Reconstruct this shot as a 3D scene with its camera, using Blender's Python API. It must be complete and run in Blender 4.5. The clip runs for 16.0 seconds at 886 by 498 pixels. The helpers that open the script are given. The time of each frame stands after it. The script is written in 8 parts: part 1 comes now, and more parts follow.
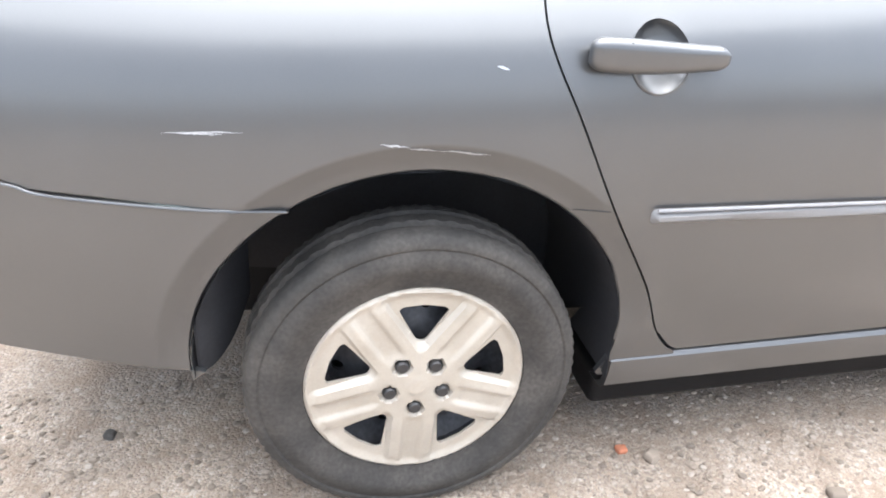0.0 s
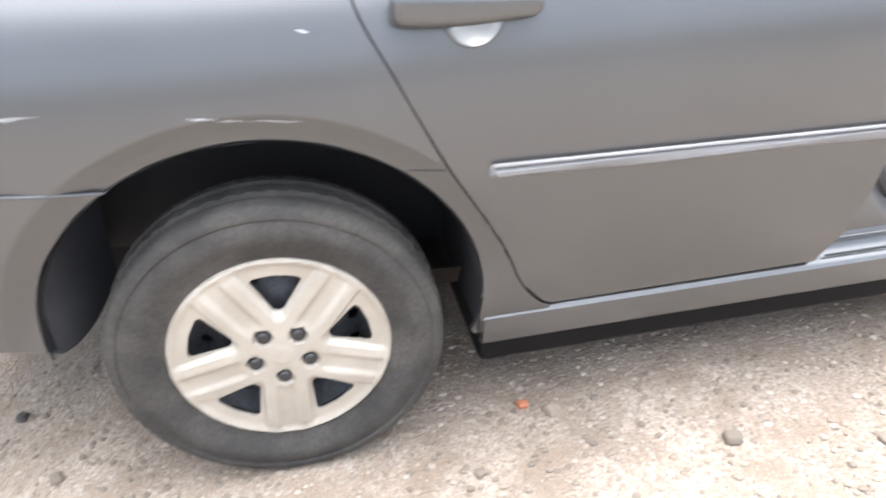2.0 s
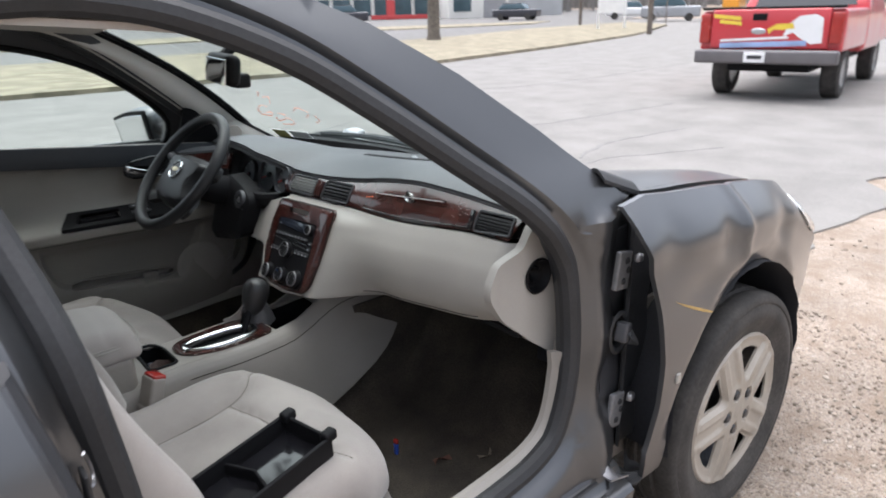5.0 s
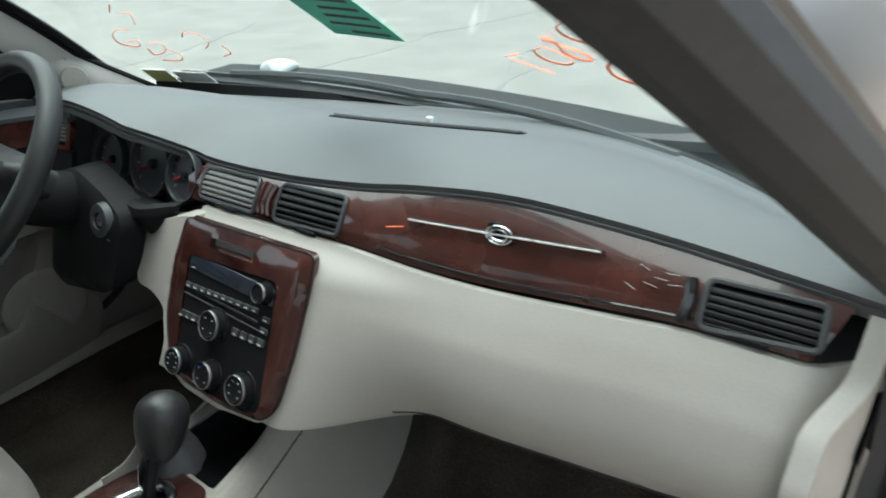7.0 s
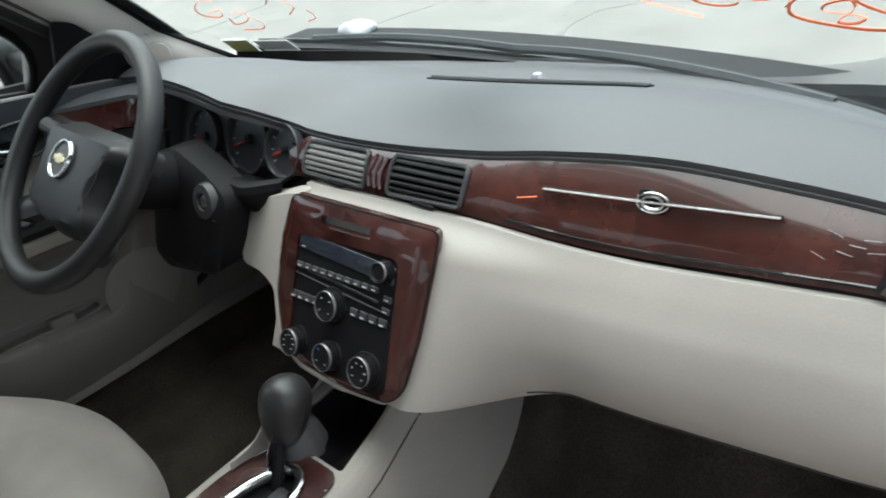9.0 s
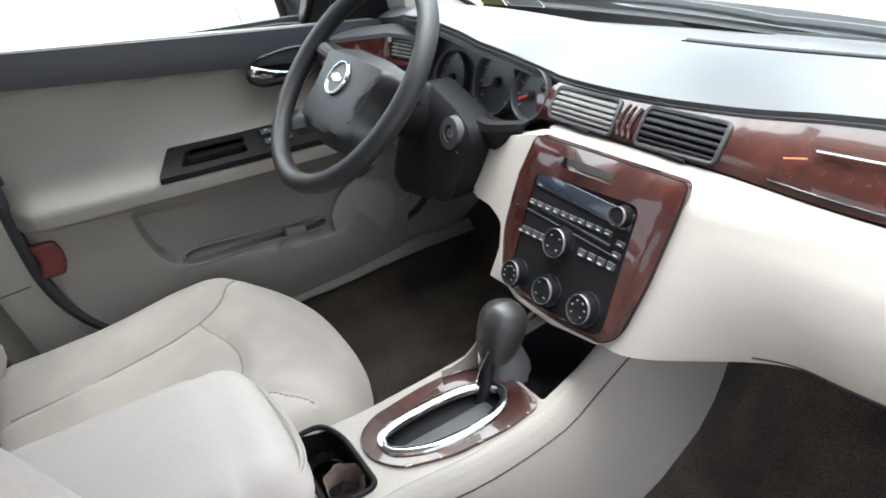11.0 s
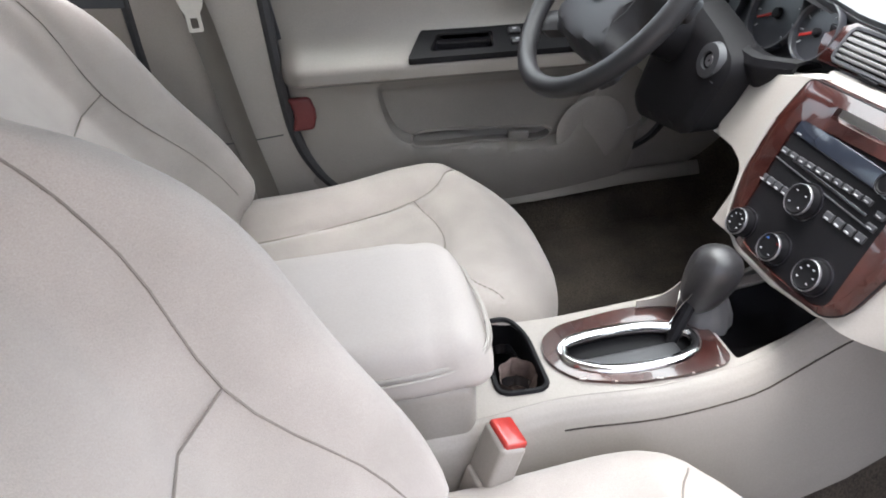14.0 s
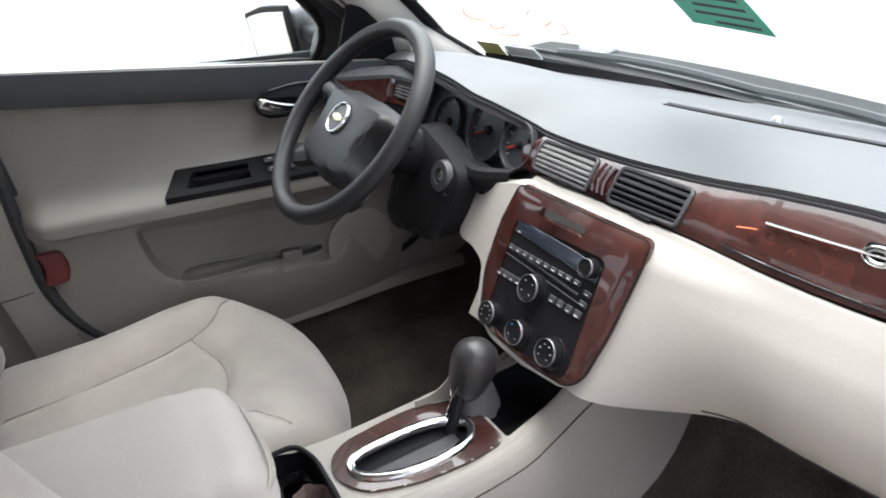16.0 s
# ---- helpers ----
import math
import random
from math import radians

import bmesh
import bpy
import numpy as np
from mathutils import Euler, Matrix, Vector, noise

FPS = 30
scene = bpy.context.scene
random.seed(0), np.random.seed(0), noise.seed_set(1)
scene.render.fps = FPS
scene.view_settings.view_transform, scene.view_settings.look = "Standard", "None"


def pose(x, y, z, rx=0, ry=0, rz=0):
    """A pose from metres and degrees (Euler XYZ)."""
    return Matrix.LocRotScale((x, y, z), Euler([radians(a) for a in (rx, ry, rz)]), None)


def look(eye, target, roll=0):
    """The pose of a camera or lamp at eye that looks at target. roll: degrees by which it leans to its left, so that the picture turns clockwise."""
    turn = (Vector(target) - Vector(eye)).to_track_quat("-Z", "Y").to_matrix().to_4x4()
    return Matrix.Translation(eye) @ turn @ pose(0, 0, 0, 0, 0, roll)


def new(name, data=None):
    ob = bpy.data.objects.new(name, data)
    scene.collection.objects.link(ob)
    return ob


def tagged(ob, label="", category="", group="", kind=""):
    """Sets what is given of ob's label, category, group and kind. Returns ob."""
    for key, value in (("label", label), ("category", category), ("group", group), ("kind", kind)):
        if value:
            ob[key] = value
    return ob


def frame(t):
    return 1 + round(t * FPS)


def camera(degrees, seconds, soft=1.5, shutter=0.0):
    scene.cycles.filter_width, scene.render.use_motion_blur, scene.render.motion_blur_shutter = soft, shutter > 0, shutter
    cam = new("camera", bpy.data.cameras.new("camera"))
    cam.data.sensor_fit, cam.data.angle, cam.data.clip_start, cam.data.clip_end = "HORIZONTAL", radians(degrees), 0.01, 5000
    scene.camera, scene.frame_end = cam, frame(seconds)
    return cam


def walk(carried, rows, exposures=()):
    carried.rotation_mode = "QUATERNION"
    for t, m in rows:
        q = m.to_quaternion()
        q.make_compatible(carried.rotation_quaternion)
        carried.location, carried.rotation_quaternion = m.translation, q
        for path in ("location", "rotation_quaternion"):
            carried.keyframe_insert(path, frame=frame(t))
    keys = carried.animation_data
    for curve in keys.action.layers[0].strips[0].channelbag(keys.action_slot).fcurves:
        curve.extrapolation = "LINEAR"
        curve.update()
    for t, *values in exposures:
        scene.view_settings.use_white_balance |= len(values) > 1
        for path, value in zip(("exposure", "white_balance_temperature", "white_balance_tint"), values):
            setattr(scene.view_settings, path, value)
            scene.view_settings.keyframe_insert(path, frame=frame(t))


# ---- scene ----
PATH = [
    (0, (-0.199, -0.995, 1.197), (0.202, 0.721, 0.251), 2.8),
    (0.5, (-0.217, -0.913, 1.188), (0.213, 0.783, 0.219), 4.4),
    (1, (-0.194, -0.843, 1.159), (0.245, 0.77, 0.062), 4.8),
    (1.5, (0.023, -0.976, 1.167), (0.31, 0.667, 0.064), 1.5),
    (2, (0.13, -1.054, 1.201), (0.446, 0.621, 0.154), -2.1),
    (2.5, (0.455, -1.016, 1.207), (1.039, 0.648, 0.264), 0.9),
    (3, (0.699, -0.952, 1.245), (1.354, 0.757, 0.437), -2.4),
    (3.5, (0.982, -0.998, 1.282), (1.671, 0.733, 0.557), 1.6),
    (4, (1.155, -0.961, 1.352), (2.086, 0.732, 0.834), 0.2),
    (4.5, (1.136, -0.851, 1.371), (2.213, 0.741, 0.82), 0.7),
    (4.7, (1.147, -0.778, 1.376), (2.291, 0.753, 0.785), 0.0),
    (6.8, (1.526, 0.126, 1.321), (2.885, 1.249, 0.375), -3.4),
    (7, (1.566, 0.191, 1.287), (2.938, 1.32, 0.37), -1.9),
    (7.5, (1.568, 0.237, 1.295), (2.869, 1.388, 0.305), -4.2),
    (8, (1.552, 0.251, 1.299), (2.825, 1.413, 0.283), -6.4),
    (8.5, (1.556, 0.281, 1.277), (2.824, 1.437, 0.25), -5.3),
    (9, (1.552, 0.298, 1.285), (2.769, 1.512, 0.262), -7.0),
    (9.5, (1.514, 0.318, 1.279), (2.578, 1.668, 0.257), -7.0),
    (10, (1.477, 0.315, 1.272), (2.39, 1.752, 0.223), -6.8),
    (10.2, (1.441, 0.309, 1.257), (2.362, 1.757, 0.231), -5.1),
    (12.3, (1.42, 0.32, 1.276), (2.084, 1.899, 0.245), -6.2),
    (12.5, (1.407, 0.317, 1.268), (2.029, 1.936, 0.272), -3.5),
    (13, (1.391, 0.312, 1.267), (1.8, 2.022, 0.313), -2.5),
    (13.5, (1.386, 0.305, 1.25), (1.686, 1.985, 0.207), -1.8),
    (14, (1.396, 0.304, 1.249), (1.653, 1.901, 0.073), -2.9),
    (14.5, (1.426, 0.311, 1.284), (1.888, 1.937, 0.214), -4.0),
    (15, (1.444, 0.289, 1.292), (2.158, 1.89, 0.328), -2.1),
    (15.5, (1.441, 0.267, 1.3), (2.242, 1.835, 0.351), -2.2),
    (16, (1.443, 0.258, 1.306), (2.293, 1.798, 0.354), -1.8),
]
EXPOSURES = [(0.0, 2.75, 6150, 9), (3.0, 2.7, 6150, 9), (4.0, 2.1, 6150, 12), (4.7, 1.5, 6200, 13), (6.8, 1.85, 6150, 1), (9.0, 2.0, 6300, 8), (10.0, 2.65, 6250, 11), (12.3, 3.2, 6350, 15), (14.0, 3.2, 6350, 17), (14.5, 2.7, 6350, 15), (15.0, 2.9, 6400, 14), (16.0, 2.75, 6400, 15)]
cam = camera(67.0, 16.0, soft=1.8, shutter=0.4)
walk(cam, [(t, look(eye, target, roll)) for t, eye, target, roll in PATH], EXPOSURES)

# ---- sky and light: a bright overcast day ----
world = bpy.data.worlds.new("overcast_sky")
scene.world = world
world.use_nodes = True
wn = world.node_tree.nodes
wn.clear()
sky = wn.new("ShaderNodeTexSky")
sky.sky_type = "NISHITA"
sky.sun_disc = False
sky.sun_elevation = radians(78)
sky.sun_rotation = radians(18)
sky.dust_density = 4.0
sky.air_density = 1.0
grey = wn.new("ShaderNodeHueSaturation")
grey.inputs["Saturation"].default_value = 0.35
back = wn.new("ShaderNodeBackground")
back.inputs["Strength"].default_value = 0.11
wout = wn.new("ShaderNodeOutputWorld")
world.node_tree.links.new(sky.outputs[0], grey.inputs["Color"])
world.node_tree.links.new(grey.outputs[0], back.inputs["Color"])
world.node_tree.links.new(back.outputs[0], wout.inputs["Surface"])
sun = new("sun", bpy.data.lights.new("sun", "SUN"))
sun.data.energy = 1.4
sun.data.angle = radians(110)
sun.data.color = (1.0, 0.97, 0.93)
sun.matrix_world = look((0.6, 1.8, 9), (0, 0, 0))
# ---- small tools ----
C = 0.93  # the car's centre line, y


def part(name, bm, material, parent=None, label="", smooth=35):
    """Links a bmesh or (verts, faces) as one mesh object under a thing or a part."""
    me = bpy.data.meshes.new(name)
    if isinstance(bm, tuple):
        me.from_pydata([tuple(v) for v in bm[0]], [], bm[1])
    else:
        bm.to_mesh(me)
        bm.free()
    me.validate()
    if smooth:
        me.polygons.foreach_set("use_smooth", [True] * len(me.polygons))
        me.set_sharp_from_angle(angle=radians(smooth))
    me.materials.append(material)
    ob = new(name, me)
    if parent is not None:
        ob.parent = parent
        ob.matrix_parent_inverse = parent.matrix_world.inverted()
    if label:
        tagged(ob, label)
    return ob


def thing(name, at, label, category, group="", kind=""):
    ob = new(name)
    ob.empty_display_size = 0.1
    ob.matrix_world = Matrix.Translation(at)
    return tagged(ob, label, category, group, kind)


def place(geo, m):
    return [m @ Vector(v) for v in geo[0]], geo[1]


def join(*geos):
    verts, faces = [], []
    for v, f in geos:
        n = len(verts)
        verts += [Vector(p) for p in v]
        faces += [tuple(i + n for i in q) for q in f]
    return verts, faces


def mirror_geo(geo):
    return [Vector((v[0], 2 * C - v[1], v[2])) for v in geo[0]], [tuple(reversed(q)) for q in geo[1]]


def curve_pts(pts, n=6, closed=False):
    """A smooth line through the points."""
    p = [Vector(q) for q in pts]
    out = []
    k = len(p)
    for i in range(k if closed else k - 1):
        a, b = p[i], p[(i + 1) % k]
        z = p[(i - 1) % k] if closed or i > 0 else 2 * a - b
        c = p[(i + 2) % k] if closed or i + 2 < k else 2 * b - a
        for j in range(n):
            t = j / n
            out.append(0.5 * (2 * a + (b - z) * t + (2 * z - 5 * a + 4 * b - c) * t * t + (3 * a - z - 3 * b + c) * t ** 3))
    if not closed:
        out.append(p[-1])
    return out


def step01(a, b, x):
    t = min(1, max(0, (x - a) / (b - a)))
    return t * t * (3 - 2 * t)


def grid(fn, nu, nv, close_u=False, close_v=False):
    """A sheet of quads: fn(u, v) with u and v from 0 to 1."""
    verts = [Vector(fn(i / nu, j / nv)) for i in range(nu if close_u else nu + 1) for j in range(nv if close_v else nv + 1)]
    w = nv if close_v else nv + 1
    h = nu if close_u else nu + 1
    faces = []
    for i in range(nu):
        for j in range(nv):
            a, b = i, (i + 1) % h
            c, d = j, (j + 1) % w
            faces.append((a * w + c, b * w + c, b * w + d, a * w + d))
    return verts, faces


def slab(fn, nu, nv, thick):
    """A sheet with thickness: fn(u, v, d), d metres below the face."""
    a = grid(lambda u, v: fn(u, v, 0), nu, nv)
    b = grid(lambda u, v: fn(u, v, thick), nu, nv)
    n = len(a[0])
    faces = list(a[1]) + [tuple(i + n for i in reversed(q)) for q in b[1]]
    w = nv + 1
    rim = [j for j in range(w)] + [i * w + nv for i in range(1, nu + 1)] + [nu * w + j for j in range(nv - 1, -1, -1)] + [i * w for i in range(nu - 1, 0, -1)]
    for i, j in zip(rim, rim[1:] + rim[:1]):
        faces.append((j, i, i + n, j + n))
    return a[0] + b[0], faces


def rbox(sx, sy, sz, r=0.01, step=0.05, deform=None, at=None):
    """A box with rounded edges, cut finely enough to be bent by deform(x, y, z)."""
    h = (sx / 2, sy / 2, sz / 2)
    r = min(r, *[q * 0.999 for q in h])

    def cuts(q):
        inner = q - r
        n = max(1, math.ceil(2 * inner / step)) if inner > 1e-6 else 1
        mid = [-inner + 2 * inner * i / n for i in range(n + 1)] if inner > 1e-6 else [0.0]
        e = [inner + r * t for t in (0.36, 0.7, 1.0)]
        return [-t for t in reversed(e)] + mid + e

    cs = [cuts(q) for q in h]
    verts, faces, seen = [], [], {}

    def vert(p):
        q = [min(max(p[i], -(h[i] - r)), h[i] - r) for i in range(3)]
        d = Vector([p[i] - q[i] for i in range(3)])
        if d.length > 1e-9:
            d = d.normalized() * r
        v = Vector(q) + d
        key = tuple(round(t, 5) for t in p)
        if key not in seen:
            seen[key] = len(verts)
            verts.append(v)
        return seen[key]

    for ax in range(3):
        b, c = (ax + 1) % 3, (ax + 2) % 3
        for s in (-1, 1):
            for i in range(len(cs[b]) - 1):
                for j in range(len(cs[c]) - 1):
                    q = []
                    for k, m in ((i, j), (i + 1, j), (i + 1, j + 1), (i, j + 1)):
                        p = [0, 0, 0]
                        p[ax], p[b], p[c] = s * h[ax], cs[b][k], cs[c][m]
                        q.append(vert(p))
                    faces.append(tuple(q) if s > 0 else tuple(reversed(q)))
    if deform:
        verts = [Vector(deform(*v)) for v in verts]
    if at is not None:
        verts = [at @ v for v in verts]
    return verts, faces


def lathe(profile, n=48, at=None, wave=None):
    """Turns a line of (radius, height) round the y axis; height goes to -y."""
    m = len(profile)
    verts, faces = [], []
    for i in range(n):
        a = 2 * math.pi * i / n
        for j, (r, hgt) in enumerate(profile):
            if wave:
                r, hgt = wave(r, hgt, i, j)
            verts.append(Vector((r * math.cos(a), -hgt, r * math.sin(a))))
    for i in range(n):
        k = (i + 1) % n
        for j in range(m - 1):
            faces.append((i * m + j, k * m + j, k * m + j + 1, i * m + j + 1))
    if at is not None:
        verts = [at @ v for v in verts]
    return verts, faces


def tube(path, r=0.01, n=8, closed=False, flat=1.0, up=(0, 0, 1)):
    """A round or flattened bar along a line; r may be a function of 0..1."""
    p = [Vector(q) for q in path]
    k = len(p)
    verts, faces = [], []
    side = None
    for i, q in enumerate(p):
        d = (p[(i + 1) % k] - p[i - 1]) if closed else (p[min(i + 1, k - 1)] - p[max(i - 1, 0)])
        d.normalize()
        if side is None:
            u = Vector(up)
            side = d.cross(u)
            if side.length < 1e-3:
                side = d.cross(Vector((1, 0, 0)))
        side = (side - d * side.dot(d)).normalized()
        top = side.cross(d)
        rr = r(i / max(1, k - 1)) if callable(r) else r
        for j in range(n):
            a = 2 * math.pi * j / n
            verts.append(q + side * rr * math.cos(a) + top * rr * flat * math.sin(a))
    for i in range(k if closed else k - 1):
        a, b = i, (i + 1) % k
        for j in range(n):
            c = (j + 1) % n
            faces.append((a * n + j, a * n + c, b * n + c, b * n + j))
    if not closed:
        faces.append(tuple(range(n)))
        faces.append(tuple((k - 1) * n + j for j in reversed(range(n))))
    return verts, faces


def inside(p, poly):
    x, y = p
    hit = False
    for (a, b), (c, d) in zip(poly, poly[1:] + poly[:1]):
        if (b > y) != (d > y) and x < (c - a) * (y - b) / (d - b) + a:
            hit = not hit
    return hit


def edge_gap(p, poly):
    """Distance of a point to a closed line."""
    best = 9.0
    for a, b in zip(poly, poly[1:] + poly[:1]):
        ax, ay, bx, by = a[0], a[1], b[0], b[1]
        l = (bx - ax) ** 2 + (by - ay) ** 2
        t = 0 if l == 0 else max(0, min(1, ((p[0] - ax) * (bx - ax) + (p[1] - ay) * (by - ay)) / l))
        best = min(best, math.hypot(p[0] - ax - t * (bx - ax), p[1] - ay - t * (by - ay)))
    return best


def sheet(outline, fn, holes=(), step=0.03, thick=0.0, lines=()):
    """A shaped panel: the outline and holes in (u, v), laid on the surface fn(u, v, depth); with thick it gets a back and edges; lines adds points where creases run."""
    from mathutils.geometry import delaunay_2d_cdt
    loops = []
    for loop in (outline, *holes):
        pts = []
        for a, b in zip(loop, list(loop[1:]) + [loop[0]]):
            n = max(1, int(math.hypot(b[0] - a[0], b[1] - a[1]) / step))
            pts += [(a[0] + (b[0] - a[0]) * i / n, a[1] + (b[1] - a[1]) * i / n) for i in range(n)]
        loops.append(pts)
    pts = [Vector(p) for l in loops for p in l]
    edges, k = [], 0
    for l in loops:
        edges += [(k + i, k + (i + 1) % len(l)) for i in range(len(l))]
        k += len(l)
    kept = [p for p in lines if inside(p, loops[0]) and not any(inside(p, h) for h in loops[1:]) and min(edge_gap(p, l) for l in loops) > step * 0.3]
    pts += [Vector(p) for p in kept]
    cells = {(round(p[0] / step), round(p[1] / step)) for p in kept}
    us, vs = [p[0] for p in loops[0]], [p[1] for p in loops[0]]
    nu, nv = int((max(us) - min(us)) / step) + 1, int((max(vs) - min(vs)) / step) + 1
    for i in range(1, nu):
        for j in range(1, nv):
            p = (min(us) + (i + 0.5 * (j % 2)) * step, min(vs) + j * step)
            if (round(p[0] / step), round(p[1] / step)) in cells:
                continue
            if inside(p, loops[0]) and not any(inside(p, h) for h in loops[1:]) and min(edge_gap(p, l) for l in loops) > step * 0.45:
                pts.append(Vector(p))
    v2, _, f2, *_ = delaunay_2d_cdt(pts, edges, [], 0, 1e-7)
    good = []
    for f in f2:
        c = sum((v2[i] for i in f), Vector((0, 0))) / len(f)
        if inside(c, loops[0]) and not any(inside(c, h) for h in loops[1:]):
            a, b, d = (v2[i] for i in f[:3])
            if (b - a).cross(d - a) < 0:
                f = list(reversed(f))
            good.append(tuple(f))
    verts = [Vector(fn(p[0], p[1], 0)) for p in v2]
    if not thick:
        return verts, good
    n = len(verts)
    verts += [Vector(fn(p[0], p[1], thick)) for p in v2]
    faces = list(good) + [tuple(i + n for i in reversed(f)) for f in good]
    count = {}
    for f in good:
        for a, b in zip(f, f[1:] + f[:1]):
            count[(a, b)] = 1
    for a, b in count:
        if (b, a) not in count:
            faces.append((b, a, a + n, b + n))
    return verts, faces


def ring(cx, cz, rx, rz, n=32, a0=0, a1=360):
    return [(cx + rx * math.cos(radians(a0 + (a1 - a0) * i / n)), cz + rz * math.sin(radians(a0 + (a1 - a0) * i / n))) for i in range(n if a1 - a0 == 360 else n + 1)]


def round_poly(pts, r=0.02, n=4):
    """A polygon with its corners rounded."""
    out = []
    k = len(pts)
    for i in range(k):
        p, a, b = Vector(pts[i]), Vector(pts[i - 1]), Vector(pts[(i + 1) % k])
        rr = min(r, (a - p).length * 0.45, (b - p).length * 0.45)
        s, e = p + (a - p).normalized() * rr, p + (b - p).normalized() * rr
        for j in range(n + 1):
            t = j / n
            q = s * (1 - t) ** 2 + p * 2 * t * (1 - t) + e * t * t
            out.append((q.x, q.y))
    return out


# ---- materials ----
def surface(name, color, rough=0.5, metal=0.0, vary=0.12, scale=6.0, fine=180.0, bump=0.05, coat=0.0, tint=None, spec=0.5, random=0.0, sheen=0.0, depth=0.002):
    """A procedural surface: broad stains, fine grain in colour and relief, uneven gloss."""
    m = bpy.data.materials.new(name)
    m.use_nodes = True
    nt = m.node_tree
    n, l = nt.nodes, nt.links
    p = n["Principled BSDF"]
    co = n.new("ShaderNodeTexCoord")
    big = n.new("ShaderNodeTexNoise")
    big.inputs["Scale"].default_value = scale
    big.inputs["Detail"].default_value = 5
    small = n.new("ShaderNodeTexNoise")
    small.inputs["Scale"].default_value = fine
    small.inputs["Detail"].default_value = 3
    for t in (big, small):
        l.new(co.outputs["Object"], t.inputs["Vector"])
    base = Vector(color)
    dark = base * (1 - vary)
    lite = Vector(tint) if tint else base * (1 + vary)
    ramp = n.new("ShaderNodeValToRGB")
    ramp.color_ramp.elements[0].position, ramp.color_ramp.elements[1].position = 0.3, 0.7
    ramp.color_ramp.elements[0].color = (*dark, 1)
    ramp.color_ramp.elements[1].color = (*lite, 1)
    l.new(big.outputs["Fac"], ramp.inputs["Fac"])
    mix = n.new("ShaderNodeMix")
    mix.data_type, mix.blend_type = "RGBA", "MULTIPLY"
    mix.inputs["Factor"].default_value = min(1, vary * 2.5)
    l.new(ramp.outputs["Color"], mix.inputs["A"])
    l.new(small.outputs["Fac"], mix.inputs["B"])
    gain = n.new("ShaderNodeMix")
    gain.data_type, gain.blend_type = "RGBA", "MULTIPLY"
    gain.inputs["Factor"].default_value = 1.0
    g = 1 + min(1, vary * 2.5) * 0.6
    gain.inputs["B"].default_value = (g, g, g, 1)
    l.new(mix.outputs["Result"], gain.inputs["A"])
    out = gain.outputs["Result"]
    if random:
        info = n.new("ShaderNodeObjectInfo")
        rr = n.new("ShaderNodeMapRange")
        rr.inputs["To Min"].default_value, rr.inputs["To Max"].default_value = 1 - random, 1 + random
        l.new(info.outputs["Random"], rr.inputs["Value"])
        m3 = n.new("ShaderNodeMix")
        m3.data_type, m3.blend_type = "RGBA", "MULTIPLY"
        m3.inputs["Factor"].default_value = 1.0
        l.new(out, m3.inputs["A"])
        l.new(rr.outputs["Result"], m3.inputs["B"])
        out = m3.outputs["Result"]
    l.new(out, p.inputs["Base Color"])
    rm = n.new("ShaderNodeMapRange")
    rm.inputs["To Min"].default_value, rm.inputs["To Max"].default_value = max(0.02, rough - 0.08), min(1, rough + 0.08)
    l.new(big.outputs["Fac"], rm.inputs["Value"])
    l.new(rm.outputs["Result"], p.inputs["Roughness"])
    p.inputs["Metallic"].default_value = metal
    p.inputs["Specular IOR Level"].default_value = spec
    p.inputs["Coat Weight"].default_value = coat
    p.inputs["Coat Roughness"].default_value = 0.08
    if sheen:
        p.inputs["Sheen Weight"].default_value = sheen
        p.inputs["Sheen Roughness"].default_value = 0.5
    if bump:
        b = n.new("ShaderNodeBump")
        b.inputs["Strength"].default_value = bump
        b.inputs["Distance"].default_value = depth
        l.new(small.outputs["Fac"], b.inputs["Height"])
        l.new(b.outputs["Normal"], p.inputs["Normal"])
    return m


def glass(name, tint=(0.9, 0.95, 0.93), rough=0.0, gloss=0.06, graze=0.25):
    """A clear pane: light goes straight through it, with a little mirror gloss."""
    m = bpy.data.materials.new(name)
    m.use_nodes = True
    n, l = m.node_tree.nodes, m.node_tree.links
    n.clear()
    tr = n.new("ShaderNodeBsdfTransparent")
    tr.inputs["Color"].default_value = (*tint, 1)
    gl = n.new("ShaderNodeBsdfGlossy")
    gl.inputs["Roughness"].default_value = rough
    fr = n.new("ShaderNodeLayerWeight")
    fr.inputs["Blend"].default_value = 0.5
    pw = n.new("ShaderNodeMath")
    pw.operation = "POWER"
    pw.inputs[1].default_value = 4.0
    sc = n.new("ShaderNodeMath")
    sc.operation = "MULTIPLY_ADD"
    sc.inputs[1].default_value, sc.inputs[2].default_value = graze, gloss * 0.5
    l.new(fr.outputs["Facing"], pw.inputs[0])
    l.new(pw.outputs[0], sc.inputs[0])
    mx = n.new("ShaderNodeMixShader")
    out = n.new("ShaderNodeOutputMaterial")
    l.new(sc.outputs[0], mx.inputs["Fac"])
    l.new(tr.outputs[0], mx.inputs[1])
    l.new(gl.outputs[0], mx.inputs[2])
    l.new(mx.outputs[0], out.inputs["Surface"])
    return m


